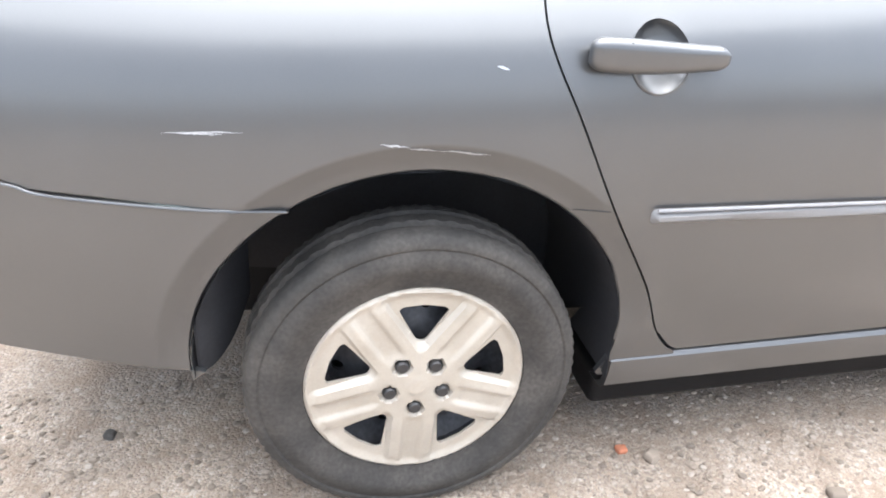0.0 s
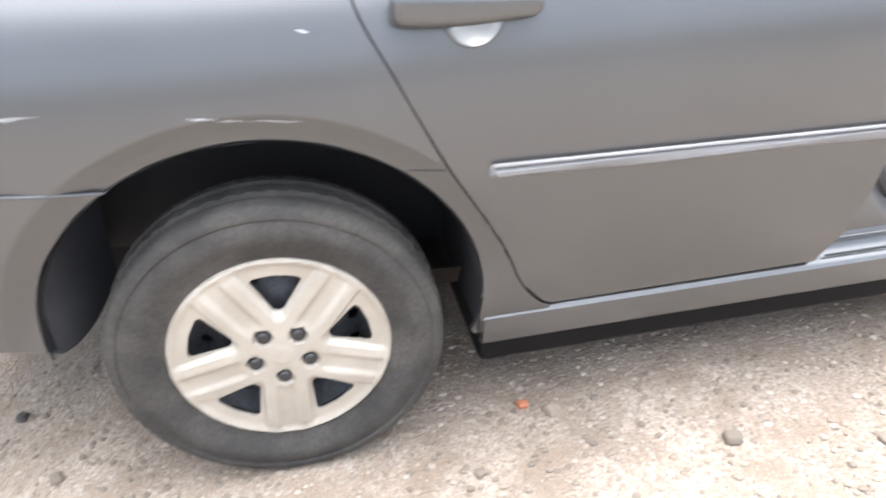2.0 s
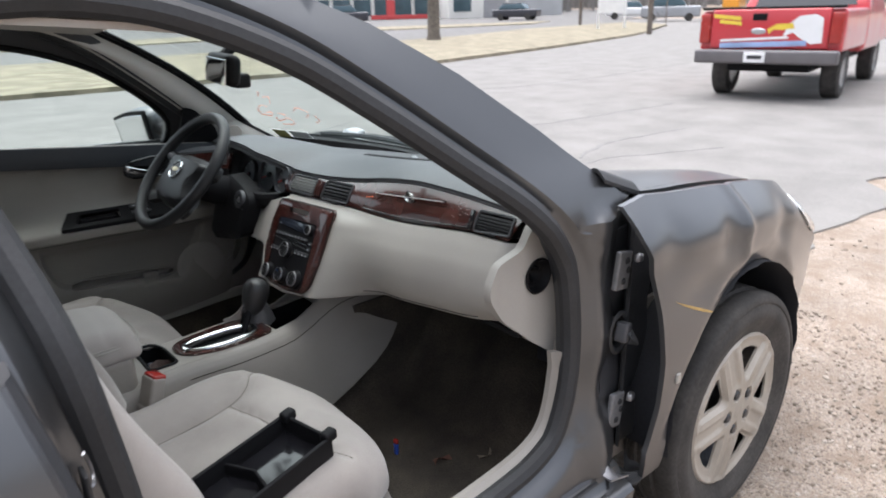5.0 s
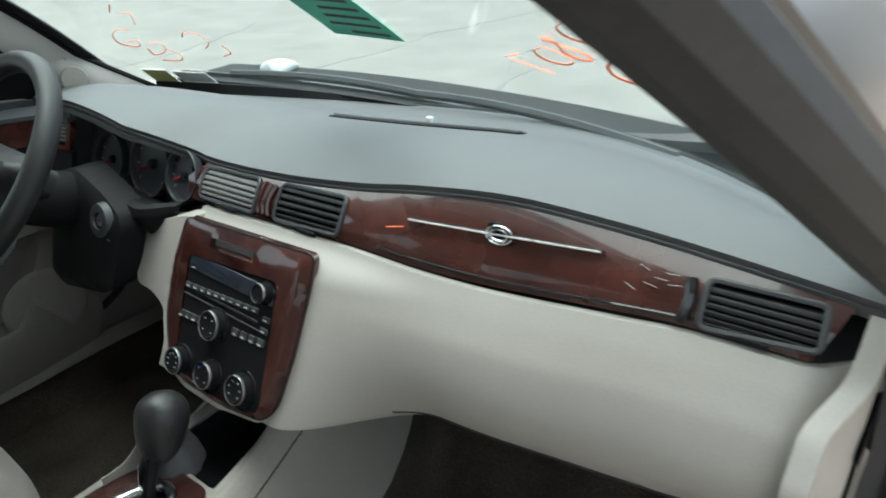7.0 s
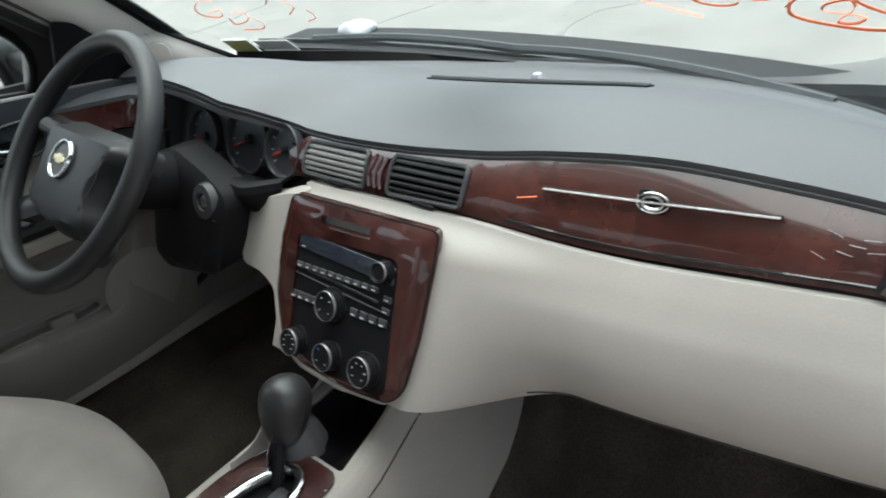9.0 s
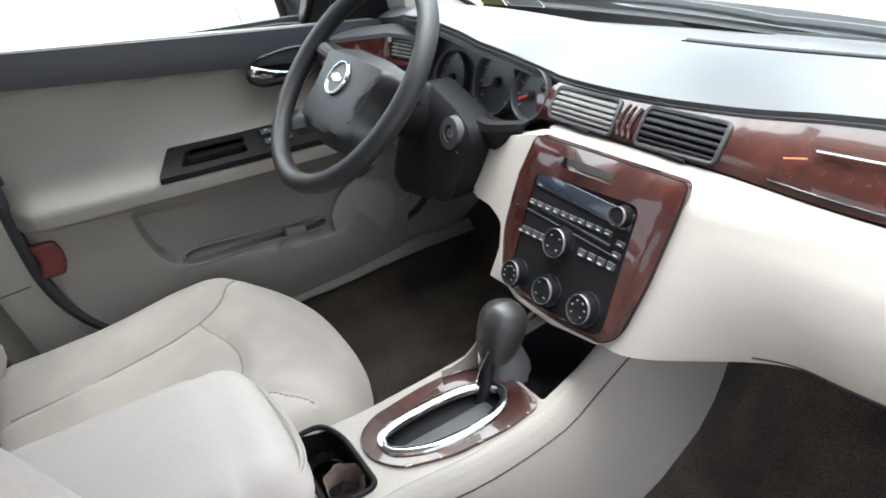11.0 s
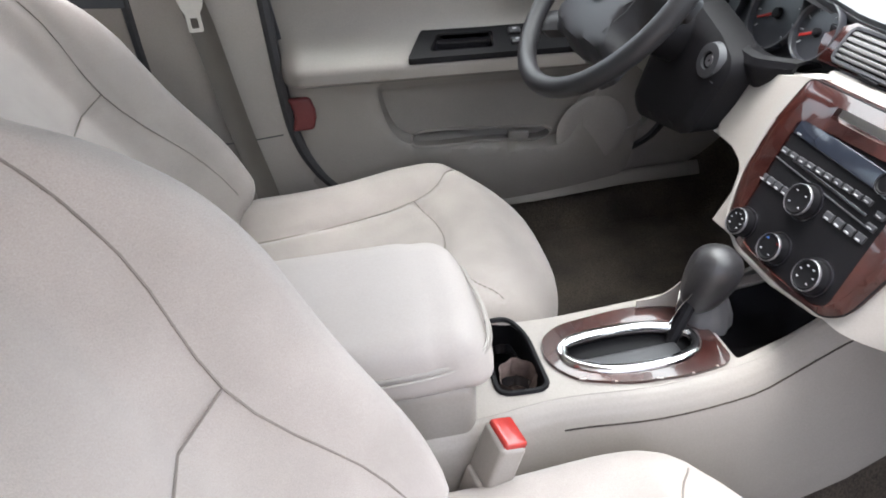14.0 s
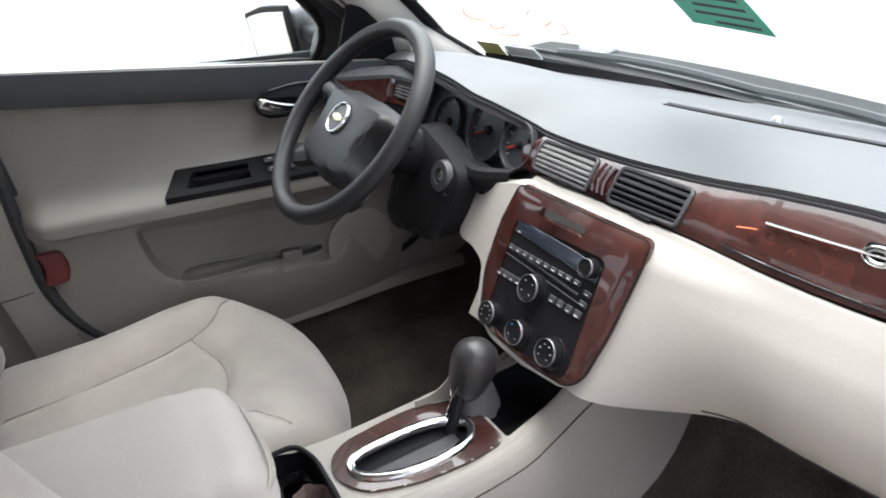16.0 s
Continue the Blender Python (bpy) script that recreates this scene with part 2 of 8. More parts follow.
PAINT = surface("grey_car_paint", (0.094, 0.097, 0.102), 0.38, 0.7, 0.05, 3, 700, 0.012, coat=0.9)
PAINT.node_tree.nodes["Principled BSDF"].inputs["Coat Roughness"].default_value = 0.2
# Darker, less glossy copy of PAINT for inner frames and the far opening.
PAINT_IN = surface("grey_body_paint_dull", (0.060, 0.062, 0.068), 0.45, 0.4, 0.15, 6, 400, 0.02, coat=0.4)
RUBBER = surface("black_rubber", (0.025, 0.026, 0.028), 0.62, 0, 0.2, 8, 150, 0.1)
TYRE = surface("dusty_tyre_rubber", (0.032, 0.031, 0.030), 0.8, 0, 0.3, 9, 120, 0.25, tint=(0.072, 0.066, 0.060))
HUBCAP = surface("silver_plastic_hubcap", (0.37, 0.335, 0.285), 0.5, 0.25, 0.05, 9, 200, 0.02, tint=(0.44, 0.405, 0.355))
STEEL = surface("black_steel_wheel", (0.065, 0.067, 0.075), 0.5, 0.3, 0.3, 12, 90, 0.1)
CHROME = surface("chrome", (0.60, 0.61, 0.62), 0.12, 1.0, 0.04, 8, 90, 0.01)
SILVER = surface("satin_silver_trim", (0.5, 0.5, 0.51), 0.3, 0.9, 0.05, 8, 200, 0.02)
LINER = surface("black_wheel_liner", (0.016, 0.017, 0.021), 0.75, 0, 0.25, 10, 120, 0.2)
HEADLINER = surface("pale_headliner_cloth", (0.50, 0.48, 0.45), 0.9, 0, 0.06, 5, 500, 0.2, depth=0.001)
CREAM = surface("cream_vinyl", (0.345, 0.33, 0.30), 0.5, 0, 0.06, 5, 420, 0.16, depth=0.001)
CREAM_D = surface("beige_plastic", (0.27, 0.25, 0.226), 0.5, 0, 0.08, 5, 350, 0.14, depth=0.001)
CLOTH = surface("beige_seat_cloth", (0.33, 0.30, 0.275), 0.9, 0, 0.16, 5, 900, 0.3, tint=(0.405, 0.372, 0.34), sheen=0.3, depth=0.001)
DOORV = surface("grey_beige_door_vinyl", (0.215, 0.20, 0.18), 0.5, 0, 0.08, 5, 350, 0.14, depth=0.001)
PAD = surface("dark_grey_dash_vinyl", (0.074, 0.078, 0.083), 0.5, 0, 0.08, 4, 500, 0.2, depth=0.001, spec=0.45)
BLACK = surface("black_plastic", (0.008, 0.008, 0.009), 0.55, 0, 0.15, 8, 260, 0.08, spec=0.14)
BLACK_S = surface("shiny_black_plastic", (0.012, 0.012, 0.014), 0.15, 0, 0.1, 8, 200, 0.01, coat=0.4)
DKGREY = surface("dark_grey_plastic", (0.038, 0.04, 0.044), 0.5, 0, 0.1, 8, 350, 0.12)
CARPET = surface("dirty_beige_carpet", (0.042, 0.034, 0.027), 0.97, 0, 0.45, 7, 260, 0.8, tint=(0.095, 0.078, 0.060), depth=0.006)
BELT = surface("grey_beige_webbing", (0.115, 0.105, 0.09), 0.8, 0, 0.08, 12, 900, 0.3)
WHITE = surface("white_plastic", (0.7, 0.7, 0.68), 0.4, 0, 0.05, 8, 200, 0.02)
REFLECTOR = surface("dull_red_reflector", (0.11, 0.010, 0.011), 0.45, 0, 0.15, 9, 150, 0.02, coat=0.2)
RED = surface("red_lens", (0.36, 0.028, 0.022), 0.25, 0, 0.1, 9, 150, 0.02, coat=0.4)
ORANGE = surface("orange_marker", (0.85, 0.22, 0.10), 0.7, 0, 0.15, 20, 200, 0.05)
BRIGHT = surface("bright_trim", (0.80, 0.80, 0.80), 0.3, 0.6, 0.05, 8, 120, 0.0)
MIRROR = surface("mirror_glass", (0.8, 0.82, 0.83), 0.03, 1.0, 0.02, 3, 30, 0.0)
GLASS = glass("window_glass")
TINTED = glass("tinted_glass", (0.68, 0.74, 0.73), gloss=0.075, graze=0.25)


def wood_grain():
    """Glossy red-brown burl under clear lacquer."""
    m = surface("burl_wood_veneer", (0.038, 0.0095, 0.0075), 0.25, 0, 0.35, 9, 60, 0.0, coat=1.0, tint=(0.062, 0.018, 0.013))
    m.node_tree.nodes["Principled BSDF"].inputs["Coat Roughness"].default_value = 0.03
    return m


WOOD = wood_grain()
# ---- the car: body ----
car = thing("sedan", (1.3, C, 0), "dark grey four-door sedan, front passenger door missing, on gravel", "car")


def spline1(table, x):
    """A smooth curve through a table of (x, y)."""
    n = len(table)
    if x <= table[0][0]:
        i = 0
    else:
        i = n - 2
        for k in range(n - 1):
            if x <= table[k + 1][0]:
                i = k
                break
    (a, p), (b, q) = table[i], table[i + 1]
    s = (q - p) / (b - a)
    m0 = s if i == 0 else (q - table[i - 1][1]) / (b - table[i - 1][0])
    m1 = s if i == n - 2 else (table[i + 2][1] - p) / (table[i + 2][0] - a)
    h = b - a
    if x < a:
        return p + m0 * (x - a)
    if x > b:
        return q + m1 * (x - b)
    t = (x - a) / h
    return (2 * t ** 3 - 3 * t * t + 1) * p + (t ** 3 - 2 * t * t + t) * h * m0 + (3 * t * t - 2 * t ** 3) * q + (t ** 3 - t * t) * h * m1


SIDE = [(0.2, 0.085), (0.28, 0.055), (0.36, 0.033), (0.46, 0.016), (0.6, 0.003), (0.7, 0.0), (0.8, 0.004), (0.9, 0.016), (0.97, 0.034), (1.02, 0.06), (1.06, 0.09), (1.1, 0.125)]
ARCH = (0.0, 0.42, 0.416, 0.368)  # centre x, z, half width, height
FRONT = 2.803
ARCH_F = (2.778, 0.42, 0.343, 0.35)  # front arch


def belt(x):
    return 1.107 - 0.05 * x


def side(x, z):
    """The y of the right flank."""
    y = spline1(SIDE, z + 0.012 * (1.0 - max(-0.6, min(1.6, x))))
    if x < -0.15:
        y += 0.17 * ((-0.15 - x) / 1.0) ** 2.1
    if x > 2.4:
        y += 0.15 * ((x - 2.4) / 1.1) ** 2.2
    for cx, cz, aw, ah in (ARCH, ARCH_F):
        if abs(x - cx) < 0.7 and z > cz - 0.1:
            r = math.hypot((x - cx) / aw, (z - cz) / ah)
            top = step01(-0.2, 0.25, (z - cz) / ah)
            y += top * (0.020 * max(0.0, min(1.0, (1.125 - r) / 0.11)))
    return y


def roofline(z):
    """The y of the door openings' frame: upright below, leaning in above the belt."""
    return 0.12 if z < 0.98 else 0.12 + (z - 0.98) * 0.51 * step01(0.90, 1.12, z)


def flank(x, z, d):
    return x, side(x, z) + d, z


def arch_line(cx, a0, a1, n=28, grow=1.0):
    aw, ah = (ARCH if cx == ARCH[0] else ARCH_F)[2:]
    return [(cx + aw * grow * math.cos(radians(a0 + (a1 - a0) * i / n)), ARCH[1] + ah * grow * math.sin(radians(a0 + (a1 - a0) * i / n))) for i in range(n + 1)]


def both(name, geo, material, label=""):
    """A body part and its twin on the other flank."""
    a = part(name, geo, material, car, label)
    b = part(name, mirror_geo(geo), material, car, label)
    return a, b


REAR_EDGE = [(0.56, 0.346), (0.532, 0.366), (0.49, 0.425), (0.44, 0.54), (0.34, 0.71), (0.26, 0.87), (0.215, 0.96), (0.2, 1.02), (0.205, 1.09)]
FRONT_EDGE = [(1.2, 0.375), (1.235, 0.44), (1.258, 0.55), (1.266, 0.68), (1.258, 0.79), (1.238, 0.92), (1.215, 1.035)]
rear_curve = [(p.x, p.y) for p in curve_pts([(*p, 0) for p in REAR_EDGE], 5)]
front_curve = [(p.x, p.y) for p in curve_pts([(*p, 0) for p in FRONT_EDGE], 5)]

# rear quarter with the wheel arch
seam = [(-1.02, 0.83), (-0.74, 0.80), (-0.64, 0.79), (-0.605, 0.776), (-0.5, 0.763)]
quarter = arch_line(ARCH[0], 124, -10, 34) + [(0.392, 0.3), (0.40, 0.288), (0.56, 0.285), (0.562, 0.34)] + rear_curve + [(0.0, 1.105), (-0.5, 1.115), (-0.9, 1.10), (-1.02, 1.06)] + seam
creases = [p for g in (1.03, 1.06, 1.09, 1.115, 1.125, 1.135, 1.16, 1.20) for p in arch_line(ARCH[0], 190, -10, 90, g)]
quarter_r, quarter_l = both("quarter_panel", sheet(quarter, flank, step=0.017, thick=0.012, lines=creases), PAINT, "dented and scratched grey quarter panel")
bumper = [(-0.222, 0.7235)] + [(-0.5, 0.756), (-0.59, 0.768), (-0.635, 0.783), (-0.74, 0.793), (-1.02, 0.823), (-1.02, 0.5), (-0.72, 0.485), (-0.39, 0.405)] + arch_line(ARCH[0], 185, 125.5, 14)
both("bumper_side", sheet(bumper, lambda x, z, d: (x, side(x, z) + d - 0.003, z), step=0.02, thick=0.014, lines=creases), PAINT, "grey rear bumper side")


lip_pts = [(x, side(x, z) - 0.004, z - 0.002) for x, z in [(-0.226, 0.7265), (-0.35, 0.742), (-0.5, 0.758), (-0.59, 0.770), (-0.64, 0.786), (-0.8, 0.80), (-1.0, 0.822)]]
both("bumper_lip", tube(curve_pts(lip_pts, 5), 0.0030, 8), PAINT, "rounded upper lip of the bumper")

# rear end of the car
def tail(u, v, d):
    y = C + (u - 0.5) * 2 * (C - side(-1.02, 0.5 + v * 0.56))
    z = 0.5 + v * 0.56
    bulge = 0.16 * (1 - abs(2 * u - 1) ** 3) + 0.03 * math.sin(v * 9)
    return -1.02 - bulge + d, y, z


part("rear_bumper", slab(tail, 24, 14, 0.02), PAINT, car)

# rear doors
door_out = [(x + 0.0042, z + (0.006 if z < 0.4 else 0)) for x, z in rear_curve[:-1]]
door_poly = [(1.194, 0.355)] + front_curve + [(1.2, belt(1.2) - 0.008), (0.215, belt(0.215) - 0.008)] + list(reversed(door_out))
door_geo = sheet(door_poly, flank, [ring(0.398, 0.966, 0.0545, 0.0575, 40)], step=0.03, thick=0.03)
far_door = mirror_geo(door_geo)
doors = [part("rear_door", door_geo, PAINT, car), part("rear_door", ([Vector((v.x, v.y, min(v.z, 1.035 - 0.045 * v.x))) for v in far_door[0]], far_door[1]), PAINT, car)]
tagged(doors[0], "grey rear door skin with a bright rub strip")
strip_poly = round_poly([(0.418, 0.674), (0.418, 0.704), (1.262, 0.692), (1.262, 0.660)], 0.012)
strip = sheet(strip_poly, lambda x, z, d: (x, side(x, z) - 0.014 * min(1, edge_gap((x, z), strip_poly) / 0.008) + d * 0.8, z), step=0.008, thick=0.014)
STRIP = surface("satin_grey_strip", (0.19, 0.19, 0.195), 0.58, 0.1, 0.08, 6, 300, 0.03)
part("rub_strip", strip, STRIP, doors[0], "grey rub strip with a light upper edge")
part("rub_strip", mirror_geo(strip), STRIP, doors[1])
bright = tube([(x, side(x, 0.70) - 0.0104, 0.704 - (x - 0.42) * 0.0142 + 0.0005) for x in [0.424 + 0.02 * i for i in range(42)]], 0.0034, 8)
part("bright_edge", bright, surface("dull_silver_edge", (0.27, 0.27, 0.28), 0.6, 0.2, 0.08, 8, 200, 0.02), doors[0])
molding = slab(lambda u, v, d: (0.205 + u * 1.012, side(0.205 + u * 1.012, belt(0.2 + u) - 0.01) + 0.004 + v * 0.004 + d, belt(0.205 + u * 1.012) - 0.012 + v * 0.026), 30, 3, 0.012)
BELTM = surface("satin_grey_moulding", (0.10, 0.10, 0.105), 0.35, 0.3, 0.08, 6, 200, 0.02)
part("belt_molding", molding, BELTM, doors[0], "satin grey belt moulding")
part("belt_molding", mirror_geo(molding), BELTM, doors[1])
bmold = tube([(0.205 + i * 0.0253, side(0.2 + i * 0.0253, belt(0.2) - 0.02) + 0.006, belt(0.205 + i * 0.0253) + 0.016) for i in range(41)], 0.004, 6)
part("bright_edge", bmold, SILVER, doors[0])


# door handles: a bowed grip over a scooped cup
def handle(parent, flip):
    zc, x0, x1 = 0.977, 0.262, 0.512

    def grip(x, y, z):
        t = (x + 0.125) / 0.25
        thin = 1 - 0.28 * step01(0.25, 1, t) - 0.3 * step01(0.9, 1, t) - 0.12 * (1 - step01(0, 0.12, t))
        return x0 + (x1 - x0) * t, side(0.38, 0.97) - 0.020 - 0.014 * math.sin(math.pi * t) + y, zc - 0.008 * t + z * thin

    g = rbox(0.25, 0.034, 0.056, 0.0168, 0.010, grip)
    cup_o = ring(0.398, 0.966, 0.055, 0.058, 40)
    cup = sheet(cup_o, lambda x, z, d: (x, side(x, z) - 0.0012 + 0.030 * max(0, 1 - ((x - 0.398) / 0.055) ** 2 - ((z - 0.966) / 0.058) ** 2) ** 0.8, z), step=0.007)
    lip = tube([(0.398 + 0.054 * math.cos(a), side(0.39, 0.966 + 0.057 * math.sin(a)) - 0.001, 0.966 + 0.057 * math.sin(a)) for a in [math.pi * (1.08 + 0.84 * i / 24) for i in range(25)]], 0.003, 6)
    post_a, post_b = (rbox(0.05, 0.03, 0.03, 0.01, 0.03, at=pose(0.295, side(0.3, 0.97) - 0.006, 0.972)), rbox(0.04, 0.03, 0.022, 0.009, 0.03, at=pose(0.49, side(0.49, 0.97) - 0.006, 0.968)))
    cutl = tube([(0.322, side(0.38, 0.97) - 0.0315 - 0.0105 + 0.0, zc + 0.024 * math.cos(a) * 0.97) for a in [0.35 + 0.12 * i for i in range(21)]], 0.0012, 5)
    for n, geo, mat in (("grip", g, PAINT), ("cup", cup, PAINT), ("cup_lip", lip, PAINT), ("mount", post_a, RUBBER), ("mount", post_b, RUBBER), ("joint", cutl, RUBBER)):
        part(n, mirror_geo(geo) if flip else geo, mat, parent)


for i, dr in enumerate(doors):
    hd = part("door_handle", rbox(0.2, 0.006, 0.02, 0.003, 0.05, at=pose(0.39, side(0.39, 0.97) + 0.012 if not i else 2 * C - side(0.39, 0.97) - 0.012, 0.97)), RUBBER, car, "grey pull handle over a scooped cup")
    handle(hd, bool(i))


# greenhouse of the rear doors
def house(x, z, d):
    return x, 0.098 + (z - 1.05) * 0.64 + d, z


frame_out = [(0.2, belt(0.2) + 0.012), (1.222, belt(1.22) + 0.012), (1.205, 1.12), (1.165, 1.25), (1.125, 1.36), (1.10, 1.395), (1.05, 1.405), (0.6, 1.395), (0.2, 1.34), (-0.12, 1.22), (-0.16, 1.18)]
pane_poly = round_poly([(0.26, belt(0.26) + 0.018), (1.125, belt(1.12) + 0.018), (1.112, 1.16), (1.078, 1.355), (0.6, 1.355), (0.26, 1.31)], 0.03)
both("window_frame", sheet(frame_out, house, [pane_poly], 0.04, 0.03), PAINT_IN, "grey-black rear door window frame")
panes = both("window_glass", sheet(pane_poly, lambda x, z, d: (x, house(x, z, 0)[1] + 0.012 + d, z), step=0.1, thick=0.004), TINTED)
for o in panes:
    o.visible_shadow = False
appl = round_poly([(1.135, belt(1.13) + 0.016), (1.217, belt(1.2) + 0.016), (1.16, 1.25), (1.115, 1.385), (1.082, 1.385)], 0.012)
both("pillar_applique", sheet(appl, lambda x, z, d: (x, house(x, z, 0)[1] - 0.004 + d, z), step=0.04, thick=0.004), surface("satin_dark_applique", (0.05, 0.05, 0.055), 0.35, 0.2, 0.08, 6, 300, 0.02), "satin dark pillar cover")

part("quarter_seam", tube([(0.272 + 0.011 * i, side(0.272 + 0.011 * i, 0.702) - 0.0006, 0.702) for i in range(7)], 0.0012, 5), RUBBER, quarter_r, "thin seam line")

# roof pillars at the back and the roof
cpil = [(0.2, belt(0.2) + 0.01), (-0.16, 1.18), (-0.12, 1.22), (0.2, 1.34), (0.45, 1.40), (0.4, 1.43), (0.1, 1.41), (-0.25, 1.29), (-0.55, 1.15), (-0.62, 1.10)]
both("rear_pillar", sheet(cpil, lambda x, z, d: (x, house(x, z, 0)[1] - 0.006 + d, z), step=0.06, thick=0.02), PAINT)


def roof_fn(u, v, d):
    x = 0.05 + u * 1.66
    w = 2 * v - 1
    edge = abs(w)
    half = C - 0.345 - 0.03 * (1 - math.sin(math.pi * min(1, max(0, u * 0.9 + 0.1))))
    z = 1.478 - 0.055 * (2 * u - 1.05) ** 2 - 0.05 * edge ** 2.6 - d
    x += 0.12 * (1 - w * w) * u
    return x, C + w * half, z


part("roof", slab(roof_fn, 24, 20, 0.012), PAINT, car)
trunk = slab(lambda u, v, d: (-1.0 + u * 0.5, C + (2 * v - 1) * 0.72, 1.085 + 0.03 * u - 0.05 * (2 * v - 1) ** 4 - 0.05 * (1 - u) ** 3 - d), 10, 12, 0.015)
part("trunk_lid", trunk, PAINT, car)
rw = slab(lambda u, v, d: (-0.5 + u * 0.57, C + (2 * v - 1) * (0.66 - 0.12 * u), 1.115 + u * 0.305 + 0.03 * math.sin(math.pi * u) - 0.04 * (2 * v - 1) ** 2 - d), 10, 12, 0.005)
o = part("rear_window", rw, TINTED, car)
o.visible_shadow = False

# body frame round the front door opening, with the missing door's hinge pillar
HOLE = [(1.375, 0.545), (1.325, 0.69), (1.305, 0.87), (1.28, 1.05), (1.235, 1.22), (1.205, 1.32), (1.215, 1.37), (1.247, 1.392), (1.32, 1.402), (1.42, 1.403), (1.54, 1.38), (1.685, 1.318), (1.81, 1.233), (1.95, 1.125), (2.06, 1.035), (2.15, 0.935), (2.185, 0.85), (2.20, 0.67), (2.17, 0.53), (2.11, 0.47), (1.97, 0.44), (1.62, 0.415), (1.48, 0.43), (1.41, 0.475)]
hole = [(p.x, p.y) for p in curve_pts([(*p, 0) for p in HOLE], 4, True)]
frame_poly = [(1.12, 0.385), (2.44, 0.385), (2.45, 0.6), (2.44, 0.9), (2.40, 0.985), (2.33, 1.017), (2.16, 1.158), (2.006, 1.272), (1.85, 1.362), (1.70, 1.425), (1.56, 1.458), (1.42, 1.46), (1.1, 1.445), (1.05, 1.40), (1.12, 1.3), (1.18, 1.08)]


def frame_fn(x, z, d):
    y = roofline(z)
    r = edge_gap((x, z), hole)
    y += 0.012 * math.exp(-(r / 0.03) ** 2) + 0.014 * (1 - step01(0.032, 0.048, r)) * step01(0.80, 1.0, z)
    if z < 0.6:
        y -= 0.03 * step01(0.6, 0.38, z) * step01(0.0, 0.05, r)
    if x > 2.2 and z < 1.0:
        y += -0.02 * math.exp(-((x - 2.25) / 0.03) ** 2) + 0.035 * step01(2.30, 2.36, x)
        y += 0.006 * math.sin(z * 24)
    return x, y + d * (1 - 0.6 * step01(0.92, 1.0, z)), z


def around(loop, off):
    """The points of a closed line, moved outwards by off."""
    n = len(loop)
    cx, cz = sum(p[0] for p in loop) / n, sum(p[1] for p in loop) / n
    out = []
    for i in range(n):
        t = Vector(loop[(i + 1) % n]) - Vector(loop[i - 1])
        nr = Vector((t.y, -t.x)).normalized()
        if nr.dot(Vector(loop[i]) - Vector((cx, cz))) < 0:
            nr = -nr
        out.append((loop[i][0] + nr.x * off, loop[i][1] + nr.y * off))
    return out


hole_fine = [(p.x, p.y) for p in curve_pts([(*p, 0) for p in HOLE], 12, True)]
frame_geo = sheet(frame_poly, frame_fn, [hole], 0.022, 0.05, [p for off in (0.012, 0.024, 0.033, 0.040, 0.047, 0.056) for p in around(hole_fine, off)])
part("door_frame", frame_geo, PAINT, car, "grey painted door opening frame")
left_frame = mirror_geo(frame_geo)


def far_pillar(v):
    """The far frame stays behind the windscreen pillar's line."""
    z = 0.90 + (v.z - 0.90) * 0.3 if v.x > 2.22 and v.z > 0.90 else v.z
    return Vector((min(v.x, 2.085 - 1.45 * (z - 1.113)) if z > 0.98 and v.x > 1.6 else v.x, v.y, z))


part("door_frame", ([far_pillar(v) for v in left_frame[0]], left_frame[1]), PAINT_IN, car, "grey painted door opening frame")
seal_line = [(x, roofline(z) + 0.022 - 0.010 * step01(0.92, 1.05, z), z) for x, z in hole]
both("door_seal", tube(seal_line, 0.023, 10, closed=True), RUBBER, "black rubber door seal")

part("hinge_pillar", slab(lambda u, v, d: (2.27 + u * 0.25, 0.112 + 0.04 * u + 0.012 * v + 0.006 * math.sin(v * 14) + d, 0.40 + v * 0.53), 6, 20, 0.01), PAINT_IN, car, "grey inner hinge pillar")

# sills
SILL = [(0.10, 0.240), (0.065, 0.243), (0.044, 0.262), (0.036, 0.305), (0.034, 0.332), (0.044, 0.343), (0.062, 0.348), (0.075, 0.36), (0.082, 0.376), (0.10, 0.385), (0.125, 0.392)]


def sill_fn(u, v, d):
    x = 0.418 + u * 1.902
    k = v * (len(SILL) - 1)
    i = min(int(k), len(SILL) - 2)
    t = k - i
    a, b = SILL[i], SILL[i + 1]
    return x, a[0] + (b[0] - a[0]) * t + d, a[1] + (b[1] - a[1]) * t


both("sill", slab(sill_fn, 40, 20, 0.02), PAINT, "grey rocker sill")
part("sill_seal", tube([(1.235 + i * 0.05, 0.078, 0.371) for i in range(21)], 0.006, 6, flat=0.6), RUBBER, car, "black sill seal strip")
part("sill_groove", tube([(1.235 + i * 0.05, 0.052, 0.352) for i in range(21)], 0.003, 6), RUBBER, car)
part("sill_step", slab(lambda u, v, d: (1.23 + u * 1.0 - 0.045 * v * (1 - u), 0.084 + v * 0.03, 0.379 + v * 0.034 - d), 24, 4, 0.01), PAINT_IN, car, "flat grey sill step")


# front wings
def wing_top(x):
    return spline1([(2.2, 1.02), (2.34, 1.016), (2.47, 1.0), (2.70, 0.977), (2.97, 0.935), (3.09, 0.906), (3.19, 0.862), (3.3, 0.80), (3.55, 0.68)], x)


